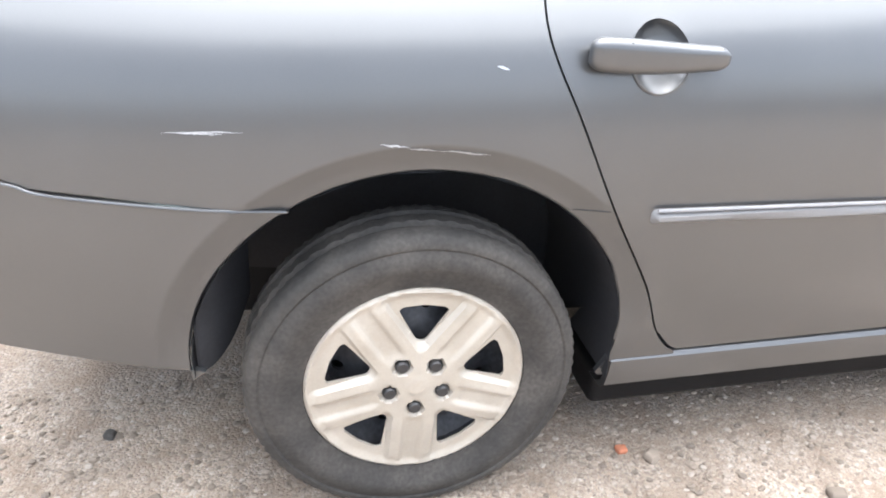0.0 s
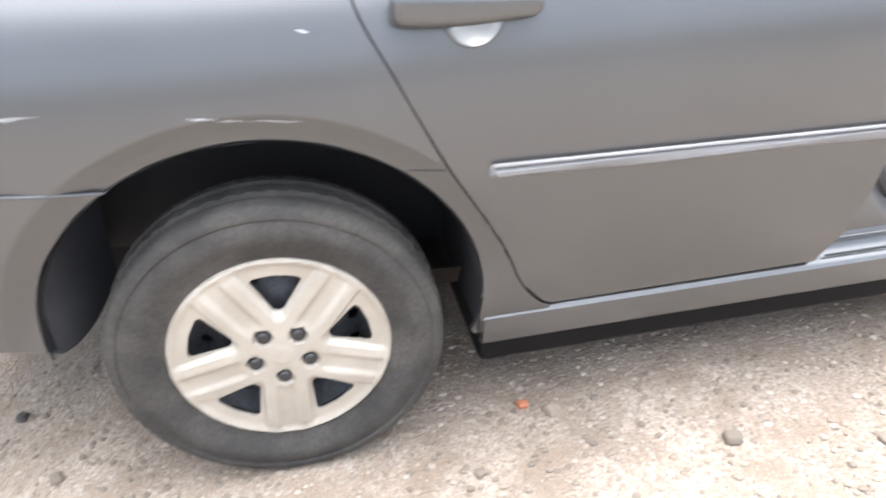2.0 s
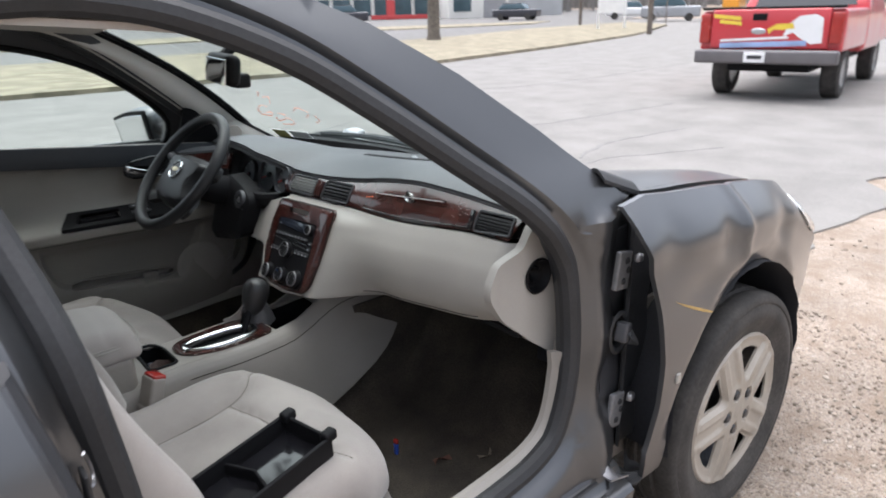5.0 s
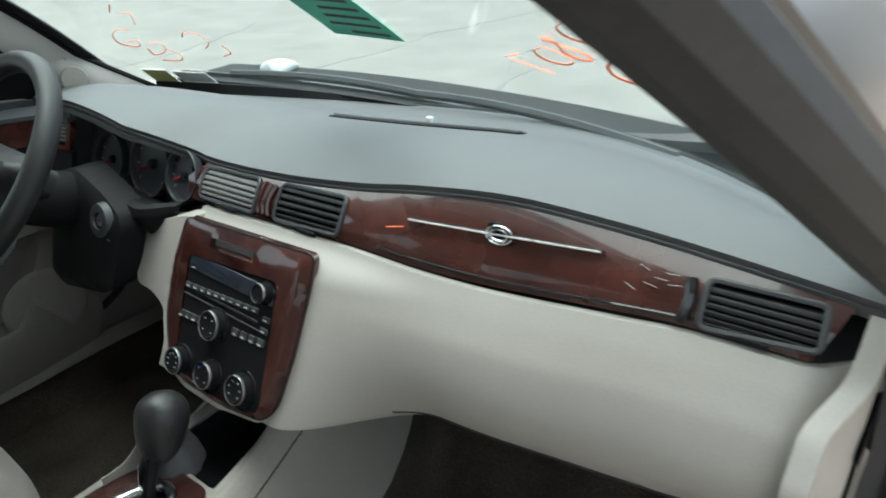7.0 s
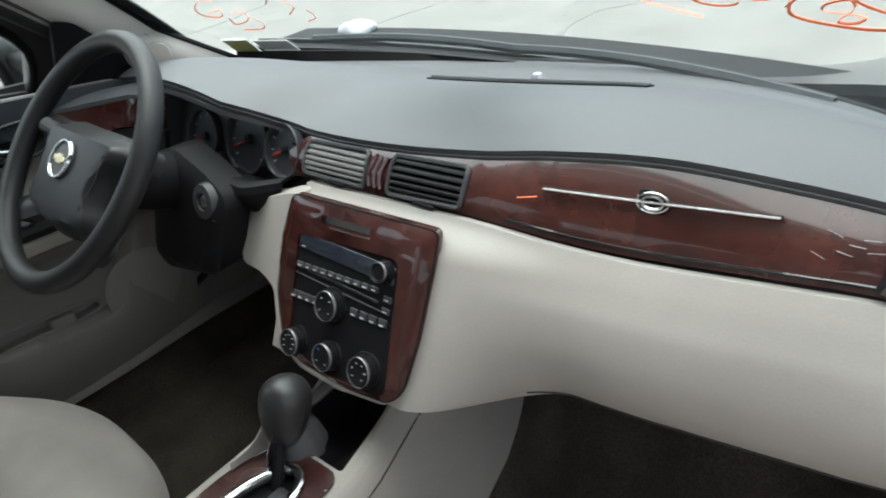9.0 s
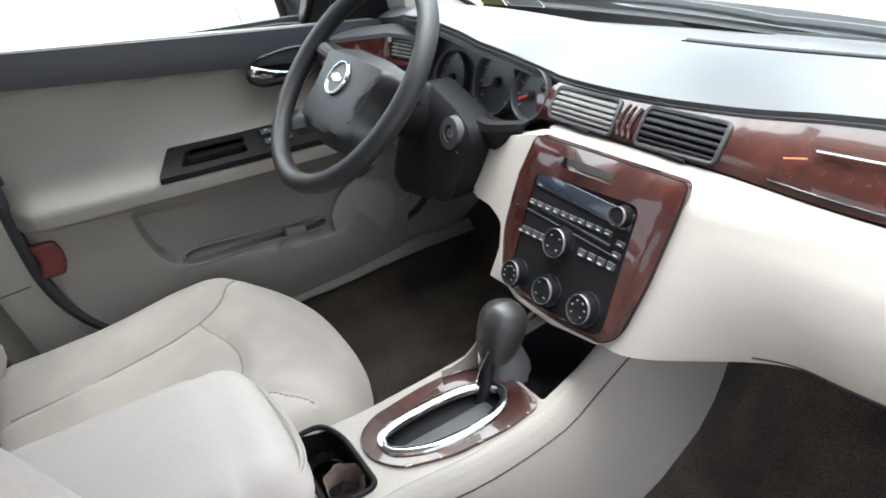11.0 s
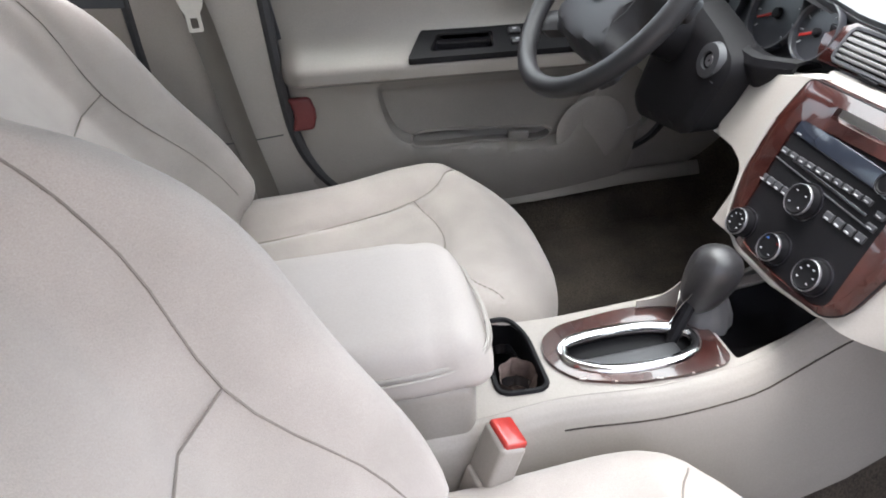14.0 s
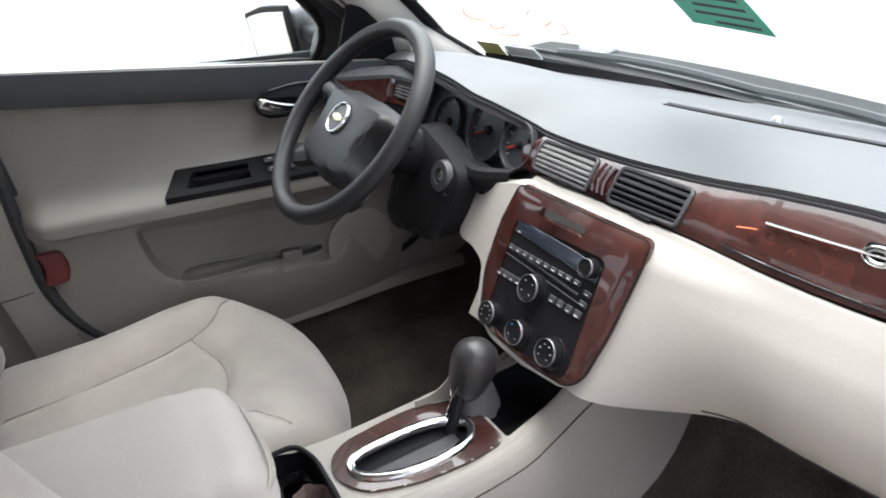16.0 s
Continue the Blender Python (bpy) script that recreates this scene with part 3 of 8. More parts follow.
def wing(x, z, d):
    s = z / wing_top(x)
    y = side(x, min(z, 0.86)) + 0.115 * step01(0.885, 1.06, s) ** 1.2 + 0.006 * step01(0.60, 0.86, s) * (1 - step01(0.86, 0.90, s))
    y += 0.004 * noise.noise(Vector((x * 5, z * 6, 1))) * step01(2.5, 2.9, x) + 0.020 * math.exp(-((x - 2.98) ** 2 + (z - 0.82) ** 2) / 0.004) + 0.014 * math.exp(-((x - 2.62) ** 2 + (z - 0.88) ** 2) / 0.002) - 0.010 * math.exp(-((x - 2.70) / 0.02) ** 2) * step01(0.74, 0.84, z) + 0.012 * math.exp(-((x - 2.52) ** 2 / 0.012 + (z - 0.79) ** 2 / 0.0015))
    y += 0.010 * math.exp(-((x - 2.38) ** 2 + (z - 0.93) ** 2) / 0.003)
    return x, y + d, z


wing_poly = [(2.36, 0.335)] + [(2.43, 0.335)] + arch_line(ARCH_F[0], 180, 36, 34) + [(3.18, 0.66), (3.35, 0.70), (3.335, 0.75), (3.29, 0.80), (3.25, wing_top(3.25) - 0.004), (3.20, wing_top(3.20))] + [(x, wing_top(x)) for x in (3.15, 3.06, 2.9, 2.75, 2.6, 2.45, 2.35)] + [(2.262, 1.01), (2.265, 0.95), (2.30, 0.86), (2.325, 0.78), (2.345, 0.66), (2.35, 0.55), (2.335, 0.43)]
wing_geo = sheet(wing_poly, wing, step=0.017, thick=0.012)
wings = [part("fender", wing_geo, PAINT, car, "grey front fender with dents and torn lower edge")]
far_wing = mirror_geo(wing_geo)
part("fender", ([Vector((v.x, v.y, v.z if v.z < 0.62 else 0.62 + (v.z - 0.62) * 0.5)) for v in far_wing[0]], far_wing[1]), PAINT, car, "grey front fender")
part("marker_clip", rbox(0.016, 0.008, 0.024, 0.003, 0.03, at=pose(2.405, side(2.405, 0.60) - 0.001, 0.604)), CREAM, car, "small white clip square")


def nose(u, v, d):
    line = curve_pts([(3.42, 0.175, 0), (3.46, 0.18, 0), (3.52, 0.205, 0), (3.68, 0.32, 0), (3.78, 0.58, 0), (3.82, C, 0)], 6)
    line = line + [Vector((p.x, 2 * C - p.y, 0)) for p in reversed(line[:-1])]
    k = u * (len(line) - 1)
    i = min(int(k), len(line) - 2)
    p = line[i].lerp(line[i + 1], k - i)
    z = 0.2 + v * 0.35
    q = (p - Vector((2.9, C, 0))) * (1 - 0.06 * abs(2 * v - 1.1) ** 2) + Vector((2.9, C, 0))
    return q.x - d * 0.6, q.y, z


corner_poly = arch_line(ARCH_F[0], 36, -12, 12) + [(3.13, 0.29), (3.46, 0.28), (3.53, 0.40), (3.525, 0.48), (3.505, 0.57), (3.47, 0.64), (3.42, 0.69), (3.355, 0.695), (3.18, 0.655)]
both("bumper_corner", sheet(round_poly(corner_poly, 0.03, 4), lambda x, z, d: (x, wing(x, z, d)[1] + 0.004, z), step=0.03, thick=0.012), PAINT, "grey front bumper corner")
for cx, fn, a0, a1 in ((ARCH_F[0], wing, 178, -10), (ARCH[0], flank, 174, -4)):
    lip = tube([fn(x, z, 0.006) for x, z in arch_line(cx, a0, a1, 60, 1.004)], 0.006, 6)
    both("arch_lip", lip, PAINT)
part("front_bumper", slab(nose, 60, 12, 0.02), PAINT, car, "grey front bumper cover")
def bonnet(u, v, d):
    """Low in the middle, with the near edge held up by the fender; it sinks towards the front."""
    w = 2 * v - 1
    x = 2.44 + u * 1.16
    low_z = spline1([(0, 0.95), (0.2, 0.90), (0.45, 0.812), (0.75, 0.705), (1.0, 0.61)], u) + 0.012 * (1 - w * w) + 0.006 * math.exp(-((abs(w) - 0.62) / 0.06) ** 2)
    return x + 0.07 * (1 - w * w), C + w * (0.775 - 0.16 * u ** 2), low_z + (wing_top(x) - 0.008 - low_z) * step01(0.28, 0.85, -w) - d


part("bonnet", slab(bonnet, 24, 40, 0.014), PAINT, car, "grey bonnet sinking towards its front")
part("bonnet_gap_seal", tube([(2.30 + 0.035 * i, 0.155 + 0.003 * i, wing_top(2.3 + 0.035 * i) - 0.012) for i in range(24)], 0.005, 6), RUBBER, car)
lamp_poly = round_poly([(3.15, 0.862), (3.22, 0.838), (3.29, 0.79), (3.34, 0.74), (3.345, 0.71), (3.28, 0.725), (3.20, 0.765), (3.13, 0.825)], 0.012)
lamp = sheet(lamp_poly, lambda x, z, d: wing(x, z, d - 0.005 - 0.008 * step01(0, 0.02, edge_gap((x, z), lamp_poly))), step=0.012, thick=0.012)
HEADL = surface("clear_headlight_lens", (0.75, 0.76, 0.76), 0.12, 0.5, 0.1, 30, 90, 0.05, coat=1.0)
part("headlight", lamp, HEADL, car, "clear plastic headlight")
part("headlight", place(mirror_geo(lamp), Matrix.Translation((0.0, 0, -0.12))), HEADL, car, "clear plastic headlight")
# Underbody, set low and black so it doubles as shade below the sill.
part("underbody_shade_box", rbox(1.95, 1.64, 0.10, 0.02, 0.3, at=pose(1.40, C, 0.195)), BLACK, car)
part("rear_axle_mass", rbox(1.3, 0.90, 0.42, 0.05, 0.4, at=pose(-0.2, C, 0.43)), BLACK, car, "black tank and rear axle mass")
part("engine_mass", rbox(0.80, 0.90, 0.30, 0.05, 0.4, at=pose(3.05, C, 0.40)), BLACK, car, "dark engine bay mass")
part("firewall", rbox(0.05, 1.6, 0.50, 0.02, 0.2, at=pose(2.62, C, 0.56)), BLACK, car)

# wheel housings
def housing(cx, x_low0, x_low1):
    aw = (ARCH if cx == ARCH[0] else ARCH_F)[2]
    line = [(cx - aw * 0.98, x_low0)] + arch_line(cx, 184, -4, 26, 0.985) + [(cx + aw * 0.976, x_low1)]
    a = grid(lambda u, v: (lambda p: (p[0], 0.026 + v * 0.42 + 0.004 * math.sin(u * 60), p[1]))(line[min(int(u * (len(line) - 1) + 0.5), len(line) - 1)]), len(line) - 1, 6)
    wall = sheet(line, lambda x, z, d: (x, 0.44, z), step=0.08)
    return join(a, wall)


both("wheel_housing", housing(ARCH[0], 0.40, 0.30), LINER, "black plastic wheel housing")
both("wheel_housing", housing(ARCH_F[0], 0.36, 0.36), LINER, "black plastic wheel housing")
part("liner_clip", lathe([(0.0, 0.004), (0.009, 0.003), (0.011, 0)], 12, pose(-0.232, 0.285, 0.715)), WHITE, car, "pale plastic clip")
flap = slab(lambda u, v, d: (-0.408 + 0.085 * u ** 0.7 + 0.012 * v * v + d, 0.03 + u * 0.17, 0.395 + v * 0.26 + 0.07 * u * u * (1 - v)), 10, 8, 0.006)
both("liner_flap", ([Vector(p) + Vector((0.004, 0.016, 0)) for p in flap[0]], flap[1]), LINER, "black splash flap")


# wheels: tyre, steel wheel and five-spoke plastic cover
def tyre_geo():
    prof = [(0.212, 0.085), (0.222, 0.098), (0.232, 0.100), (0.245, 0.106), (0.262, 0.112), (0.268, 0.1145), (0.285, 0.1135), (0.290, 0.1115), (0.302, 0.107), (0.306, 0.1095), (0.313, 0.109), (0.320, 0.1055), (0.3255, 0.102), (0.329, 0.096), (0.3305, 0.089), (0.3325, 0.080), (0.3305, 0.062), (0.323, 0.058), (0.323, 0.050), (0.3335, 0.046), (0.334, 0.020), (0.326, 0.016), (0.326, 0.008), (0.334, 0.004)]
    prof = prof + [(r, -h * 0.3) for r, h in reversed(prof)]
    m = len(prof)

    def wave(r, h, i, j):
        e = min(j, m - 1 - j)
        if 12 <= e <= 16 and i % 2 == 0:
            r -= 0.0035
        if 19 <= e <= 20 and i % 3 == 1:
            r -= 0.004
        return r, h

    return lathe(prof, 168, wave=wave)


SPOKE = [18 + 72 * k for k in range(5)]


def cover_geo():
    def win(a):
        loop = [(0.100, -0.010), (0.097, 0.0), (0.100, 0.010), (0.165, 0.048), (0.173, 0.040), (0.178, 0.0), (0.173, -0.040), (0.165, -0.048)]
        ca, sa = math.cos(radians(a)), math.sin(radians(a))
        return [(r * ca - q * sa, r * sa + q * ca) for r, q in round_poly(loop, 0.006, 3)]

    wins = [win(a) for a in SPOKE]

    def relief(x, z, d):
        r = math.hypot(x, z)
        a = math.degrees(math.atan2(z, x))
        off = min((((a - (54 + 72 * k)) + 180) % 360 - 180 for k in range(5)), key=abs)
        lat = abs(r * math.sin(radians(off)))
        w = max(1 - step01(0.042, 0.051, lat), 1 - step01(0.080, 0.098, r)) * (1 - 0.8 * step01(0.186, 0.213, r))
        h = 0.012 + w * (0.014 - 0.006 * step01(0.06, 0.222, r))
        h -= w * 0.005 * (1 - step01(0.013, 0.021, lat)) * step01(0.070, 0.095, r)
        h += w * 0.0025 * math.exp(-((lat - 0.026) / 0.006) ** 2) * step01(0.08, 0.11, r)
        h += 0.007 * math.exp(-((r - 0.209) / 0.007) ** 2) - 0.009 * step01(0.213, 0.222, r)
        for k in range(5):
            q = math.hypot(x - 0.056 * math.cos(radians(54 + 72 * k)), z - 0.056 * math.sin(radians(54 + 72 * k)))
            h -= 0.010 * (1 - step01(0.0150, 0.0185, q))
        h += 0.002 * (1 - step01(0.020, 0.023, r))
        return x, -h + d, z

    crisp = []
    for k in range(5):
        ca, sa = math.cos(radians(54 + 72 * k)), math.sin(radians(54 + 72 * k))
        for q in (0.013, 0.017, 0.021, 0.026, 0.042, 0.0465, 0.051):
            for sg in (-q, q):
                crisp += [(r * ca - sg * sa, r * sa + sg * ca) for r in [0.085 + 0.0045 * i for i in range(30)]]
    return sheet(ring(0, 0, 0.222, 0.222, 72), relief, wins, 0.0065, 0.006, crisp)


def steel_geo():
    holes = [ring(0.150 * math.cos(radians(12 + 24 * k)), 0.150 * math.sin(radians(12 + 24 * k)), 0.012, 0.012, 12) for k in range(15)]
    dish = sheet(ring(0, 0, 0.205, 0.205, 48), lambda x, z, d: (x, 0.028 + 0.03 * step01(0.10, 0.17, math.hypot(x, z)) - 0.03 * step01(0.17, 0.205, math.hypot(x, z)) + d, z), holes, 0.018, 0.01)
    barrel = lathe([(0.205, -0.02), (0.2, -0.06), (0.19, -0.2), (0.02, -0.2)], 40)
    return join(dish, barrel)


nut_bm = lathe([(0.0, 0.017), (0.0105, 0.0165), (0.0135, 0.013), (0.0150, 0.006), (0.0152, -0.004)], 14)
TYRE_GEO, COVER_GEO, STEEL_GEO = tyre_geo(), cover_geo(), steel_geo()
NUT = surface("dark_grey_lug_cap", (0.035, 0.035, 0.037), 0.4, 0.3, 0.15, 12, 90, 0.03)


def wheel(at, turn):
    """One road wheel; at holds the hub face, turn rolls the spokes."""
    m = at @ pose(0, 0, 0, 0, -turn, 0) @ Matrix.Diagonal((1.005, 1, 1.005, 1))
    w = part("wheel", place(STEEL_GEO, m), STEEL, car, "black steel wheel under a silver five-spoke plastic cover")
    part("tyre", place(TYRE_GEO, m @ Matrix.Translation((0, 0.082, 0))), TYRE, w, "dusty worn black tyre")
    part("wheel_cover", place(COVER_GEO, m @ Matrix.Diagonal((1.018, 1, 1.018, 1))), HUBCAP, w, "scuffed silver five-spoke wheel cover")
    for k in range(5):
        a = radians(54 + 72 * k)
        part("lug_cap", place(nut_bm, m @ pose(0.056 * math.cos(a), -0.011, 0.056 * math.sin(a))), NUT, w)


wheel(pose(0, 0.046, 0.332), -4)
wheel(pose(FRONT, 0.055, 0.334, 0, 0, 0), -16)
FLIP = pose(0, 0, 0, 0, 0, 180)
wheel(pose(0, 2 * C - 0.05, 0.334) @ FLIP, 30)
wheel(pose(FRONT, 2 * C - 0.055, 0.334) @ FLIP, 50)

# left front door: outer skin and window
lf_front = [(2.262, 0.36), (2.30, 0.5), (2.30, 0.7), (2.28, 0.86), (2.235, belt(2.2) - 0.035)]
lf_poly = [(1.208, 0.360)] + lf_front + [(1.225, belt(1.22) - 0.040)] + [(x + 0.007, z) for x, z in reversed(front_curve)]
driver_door = part("driver_door", mirror_geo(sheet(lf_poly, flank, step=0.05, thick=0.02)), PAINT, car, "closed grey driver's door")
lf_glass = [(1.285, 1.03), (1.90, 0.965), (1.955, 0.960), (1.965, 1.045), (1.88, 1.135), (1.74, 1.232), (1.59, 1.292), (1.45, 1.322), (1.33, 1.332), (1.262, 1.318)]


def glass_y(x, z, d):
    return x, 0.105 + (z - 1.02) * 0.60 + d, z


o = part("window_glass", mirror_geo(sheet(lf_glass, glass_y, step=0.12, thick=0.004)), GLASS, driver_door)
o.visible_shadow = False
frame_o = [(1.235, 1.0), (1.2, 1.32), (1.22, 1.385), (1.32, 1.41), (1.42, 1.412), (1.54, 1.39), (1.69, 1.328), (1.82, 1.243), (1.96, 1.135), (2.06, 1.05), (2.14, 0.95), (2.14, 0.93), (1.8, 0.93)]
part("window_frame", mirror_geo(sheet(frame_o, lambda x, z, d: (x, glass_y(x, z, 0)[1] + 0.01 - d, z), [lf_glass], 0.04, 0.03)), PAINT_IN, driver_door)
part("window_seal", mirror_geo(tube([glass_y(x, z, 0.012) for x, z in [(p.x, p.y) for p in curve_pts([(*q, 0) for q in lf_glass], 3, True)]], 0.009, 8, closed=True)), BLACK, driver_door)

# windscreen
def screen(u, v, d):
    """u across from right to left, v up."""
    w = 2 * u - 1
    xb, xt = 2.50 - 0.23 * w * w, 1.755 - 0.10 * w * w
    yb, yt = C + w * 0.745, C + w * 0.56
    zb, zt = 0.955 + 0.015 * w * w, 1.425 - 0.03 * w * w
    s = math.sin(math.pi * v)
    return xb + (xt - xb) * v + 0.035 * s + d * 0.5, yb + (yt - yb) * v, zb + (zt - zb) * v + 0.02 * s - d


o = part("windscreen", slab(screen, 24, 14, 0.005), GLASS, car, "windscreen with orange marker writing and stickers")
o.visible_shadow = False
edge = [screen(i / 24, 1, 0) for i in range(25)]
for nm, pts in (("screen_edge", [screen(0, i / 12, 0) for i in range(13)]), ("screen_edge", [screen(1, i / 12, 0) for i in range(13)]), ("screen_edge", edge)):
    part(nm, tube(pts, 0.012, 8, flat=0.6), BLACK, car)
cowl = slab(lambda u, v, d: (2.40 + v * 0.16 + 0.08 * (1 - (2 * u - 1) ** 2), C + (2 * u - 1) * 0.74, 0.956 + 0.002 * v + 0.003 * v * v - 0.014 * (2 * u - 1) ** 2 - d), 24, 5, 0.02)
part("cowl", cowl, BLACK, car, "black cowl panel below the windscreen")
for y0, y1 in ((0.42, 1.02), (1.0, 1.5)):
    pts = [(screen(0.06 + (y0 + (y1 - y0) * t - 0.19) / 1.7, 0.005 + 0.02 * math.sin(t * 3.1), -0.02)) for t in [i / 12 for i in range(13)]]
    part("wiper", tube(pts, 0.006, 6, flat=1.4), DKGREY, car, "black wiper arm and blade")

# edge of the rear door, its latch, and what the missing front door leaves bare
def door_edge(u, v, d):
    k = u * (len(front_curve) - 1)
    i = min(int(k), len(front_curve) - 2)
    x, z = Vector(front_curve[i]).lerp(Vector(front_curve[i + 1]), k - i)
    return x - 0.004 + 0.022 * step01(0.1, 0.3, v) * (1 - 0.6 * u) + d, side(x, z) + 0.006 + 0.085 * v, z


part("door_edge", slab(door_edge, 30, 8, 0.01), PAINT_IN, doors[0], "bare dark edge of the rear door")
part("latch_plate", rbox(0.006, 0.03, 0.06, 0.003, 0.02, at=pose(1.272, 0.105, 0.86)), RUBBER, doors[0], "black latch")
part("latch_wire", tube(curve_pts([(1.276, 0.10, 0.915), (1.280, 0.112, 0.90), (1.283, 0.118, 0.875), (1.280, 0.105, 0.868), (1.278, 0.098, 0.872)], 5), 0.0022, 6), SILVER, doors[0], "bright latch wire")
STEELC = surface("bare_grey_steel", (0.30, 0.30, 0.31), 0.4, 0.7, 0.15, 20, 150, 0.05)
HINGE = surface("grey_hinge_seat", (0.20, 0.20, 0.205), 0.5, 0.3, 0.15, 20, 150, 0.05)
for zz, xx in ((0.855, 2.315), (0.51, 2.325)):
    hp = part("hinge_plate", rbox(0.045, 0.014, 0.085, 0.004, 0.03, at=pose(xx, 0.105, zz, 0, 8, 0)), HINGE, car, "bare door hinge seat with bolt holes")
    for dz, dx in ((0.022, 0.006), (-0.022, -0.004), (0.0, 0.012)):
        part("bolt_hole", lathe([(0, 0.001), (0.006, 0.002), (0.008, 0.0)], 12, pose(xx + dx, 0.097, zz + dz)), RUBBER, hp)
    part("hinge_stub", rbox(0.03, 0.016, 0.018, 0.006, 0.03, at=pose(xx + 0.045, 0.095, zz + 0.02, 0, 10, 20)), STEELC, hp, "cut grey hinge stub")
part("loom_hole", lathe([(0.0, -0.02), (0.028, -0.018), (0.032, 0.0), (0.040, 0.004), (0.046, 0.0)], 28, pose(2.325, 0.108, 0.705) @ Matrix.Diagonal((0.8, 1, 1.15, 1))), RUBBER, car, "oval wiring hole")
part("loom_plug", rbox(0.026, 0.03, 0.045, 0.006, 0.02, at=pose(2.325, 0.098, 0.71, 0, 15, 10)), surface("grey_connector", (0.07, 0.07, 0.075), 0.5, 0, 0.1, 9, 90, 0.05), car, "cut grey wiring plug")
for i in range(4):
    part("plug_wire", tube(curve_pts([(2.322 + 0.006 * i, 0.088, 0.715), (2.32 + 0.008 * i, 0.072, 0.705 - 0.006 * i), (2.318 + 0.01 * i, 0.078, 0.69 - 0.004 * i)], 4), 0.0022, 5), RUBBER, car)
# Black sheet standing in for the shade in the gap behind the fender.
part("pillar_shadow_panel", slab(lambda u, v, d: (2.345 + 0.07 * v, 0.10 + 0.06 * v + d, 0.40 + u * 0.58), 14, 4, 0.01), RUBBER, car, "black sheet for the shade between pillar and fender")
part("torn_splash_shield", slab(lambda u, v, d: (2.26 + u * 0.16 + 0.01 * math.sin(v * 7), 0.06 + 0.05 * v + 0.02 * math.sin(u * 8), 0.355 - 0.03 * u + 0.012 * math.sin(u * 11 + v * 3) - d), 14, 5, 0.006), RUBBER, car, "torn black splash shield")
part("torn_bracket", slab(lambda u, v, d: (2.25 + u * 0.07, 0.05 + 0.03 * v, 0.385 - 0.02 * u + 0.02 * math.sin(u * 5) * v - d), 6, 3, 0.004), STEELC, car, "bent bracket")
part("pillar_cap", slab(lambda u, v, d: (2.27 + u * 0.15, 0.13 + 0.05 * v + 0.015 * u, 1.055 - 0.055 * u + 0.02 * math.sin(v * 3.1) - d), 8, 5, 0.008), RUBBER, car, "black plastic cowl end cap")
PALE_SCR = surface("bare_scratch", (0.36, 0.37, 0.39), 0.5, 0.2, 0.3, 60, 300, 0.0)
for x0, z0, n, ln in ((-0.40, 0.862, 9, 0.12), (-0.36, 0.860, 9, 0.05), (-0.075, 0.838, 8, 0.05), (-0.03, 0.830, 10, 0.05), (0.02, 0.824, 10, 0.09)):
    part("scratch", slab(lambda u, v, d, x0=x0, z0=z0, ln=ln: (lambda x, z: (x, side(x, z) - 0.0012 + d, z))(x0 + u * ln, z0 - 0.12 * u * ln * (x0 > -0.2) + (v - 0.5) * 0.0032 * math.sin(math.pi * u) * (1 + 0.7 * noise.noise(Vector((u * 9, x0 * 9, 0)))) + 0.0022 * noise.noise(Vector((u * 5, x0 * 30, 2)))), 40, 2, 0.0006), PALE_SCR, quarter_r, "white paint scratch")
for x0, z0 in ((0.125, 0.955),):
    part("ding", slab(lambda u, v, d, x0=x0, z0=z0: (lambda x, z: (x, side(x, z) - 0.0012 + d, z))(x0 + (u - 0.5) * 0.022 * (1 if z0 > 0.94 else 0.3), z0 - 0.006 * u * (z0 > 0.94) + (v - 0.5) * 0.0045 * math.sin(math.pi * min(1, max(0, u)))), 4, 2, 0.0006), SILVER, quarter_r, "small bright ding")
part("wing_scrape", slab(lambda u, v, d: (lambda x, z: (wing(x, z, 0)[0], wing(x, z, 0)[1] - 0.0015 + d, z))(2.375 + u * 0.19, 0.795 - 0.085 * u ** 0.9 + (v - 0.5) * 0.007 * math.sin(math.pi * u)), 14, 2, 0.0006), surface("yellow_scrape", (0.45, 0.30, 0.10), 0.6, 0, 0.2, 30, 200, 0.02), wings[0], "yellow-brown scrape")
# ---- cabin shell ----
def floor_z(x, y):
    return 0.285 + 0.30 * step01(2.22, 2.62, x) + 0.15 * math.exp(-((y - C) / 0.13) ** 4) + 0.10 * step01(0.26, 0.17, y) + 0.10 * step01(1.60, 1.69, y) + 0.004 * noise.noise(Vector((x * 14, y * 14, 0)))


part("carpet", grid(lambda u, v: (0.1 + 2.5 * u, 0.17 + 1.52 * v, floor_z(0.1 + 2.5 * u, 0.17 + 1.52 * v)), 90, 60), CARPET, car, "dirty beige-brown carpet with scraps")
part("headliner", slab(lambda u, v, d: tuple(Vector(roof_fn(u, v, 0)) - Vector((0, 0, 0.03 + d))), 16, 14, 0.01), HEADLINER, car, "pale cloth headliner")


def inner_strip(pts, w0, w1, y0, y1, name, material, label="", flip=False):
    """A trim strip along the inside of the door opening."""
    n = len(pts)

    def fn(u, v, d):
        k = u * (n - 1)
        i = min(int(k), n - 2)
        a, b = Vector(pts[i]), Vector(pts[i + 1])
        p = a.lerp(b, k - i)
        t = (b - a).normalized()
        nrm = Vector((t.y, -t.x))
        q = p + nrm * (w0 + (w1 - w0) * v)
        return q.x, roofline(q.y) - 0.12 + y0 + (y1 - y0) * v ** 0.6 + d, q.y

    geo = slab(fn, n * 2, 4, 0.012)
    return part(name, mirror_geo(geo) if flip else geo, material, car, label)


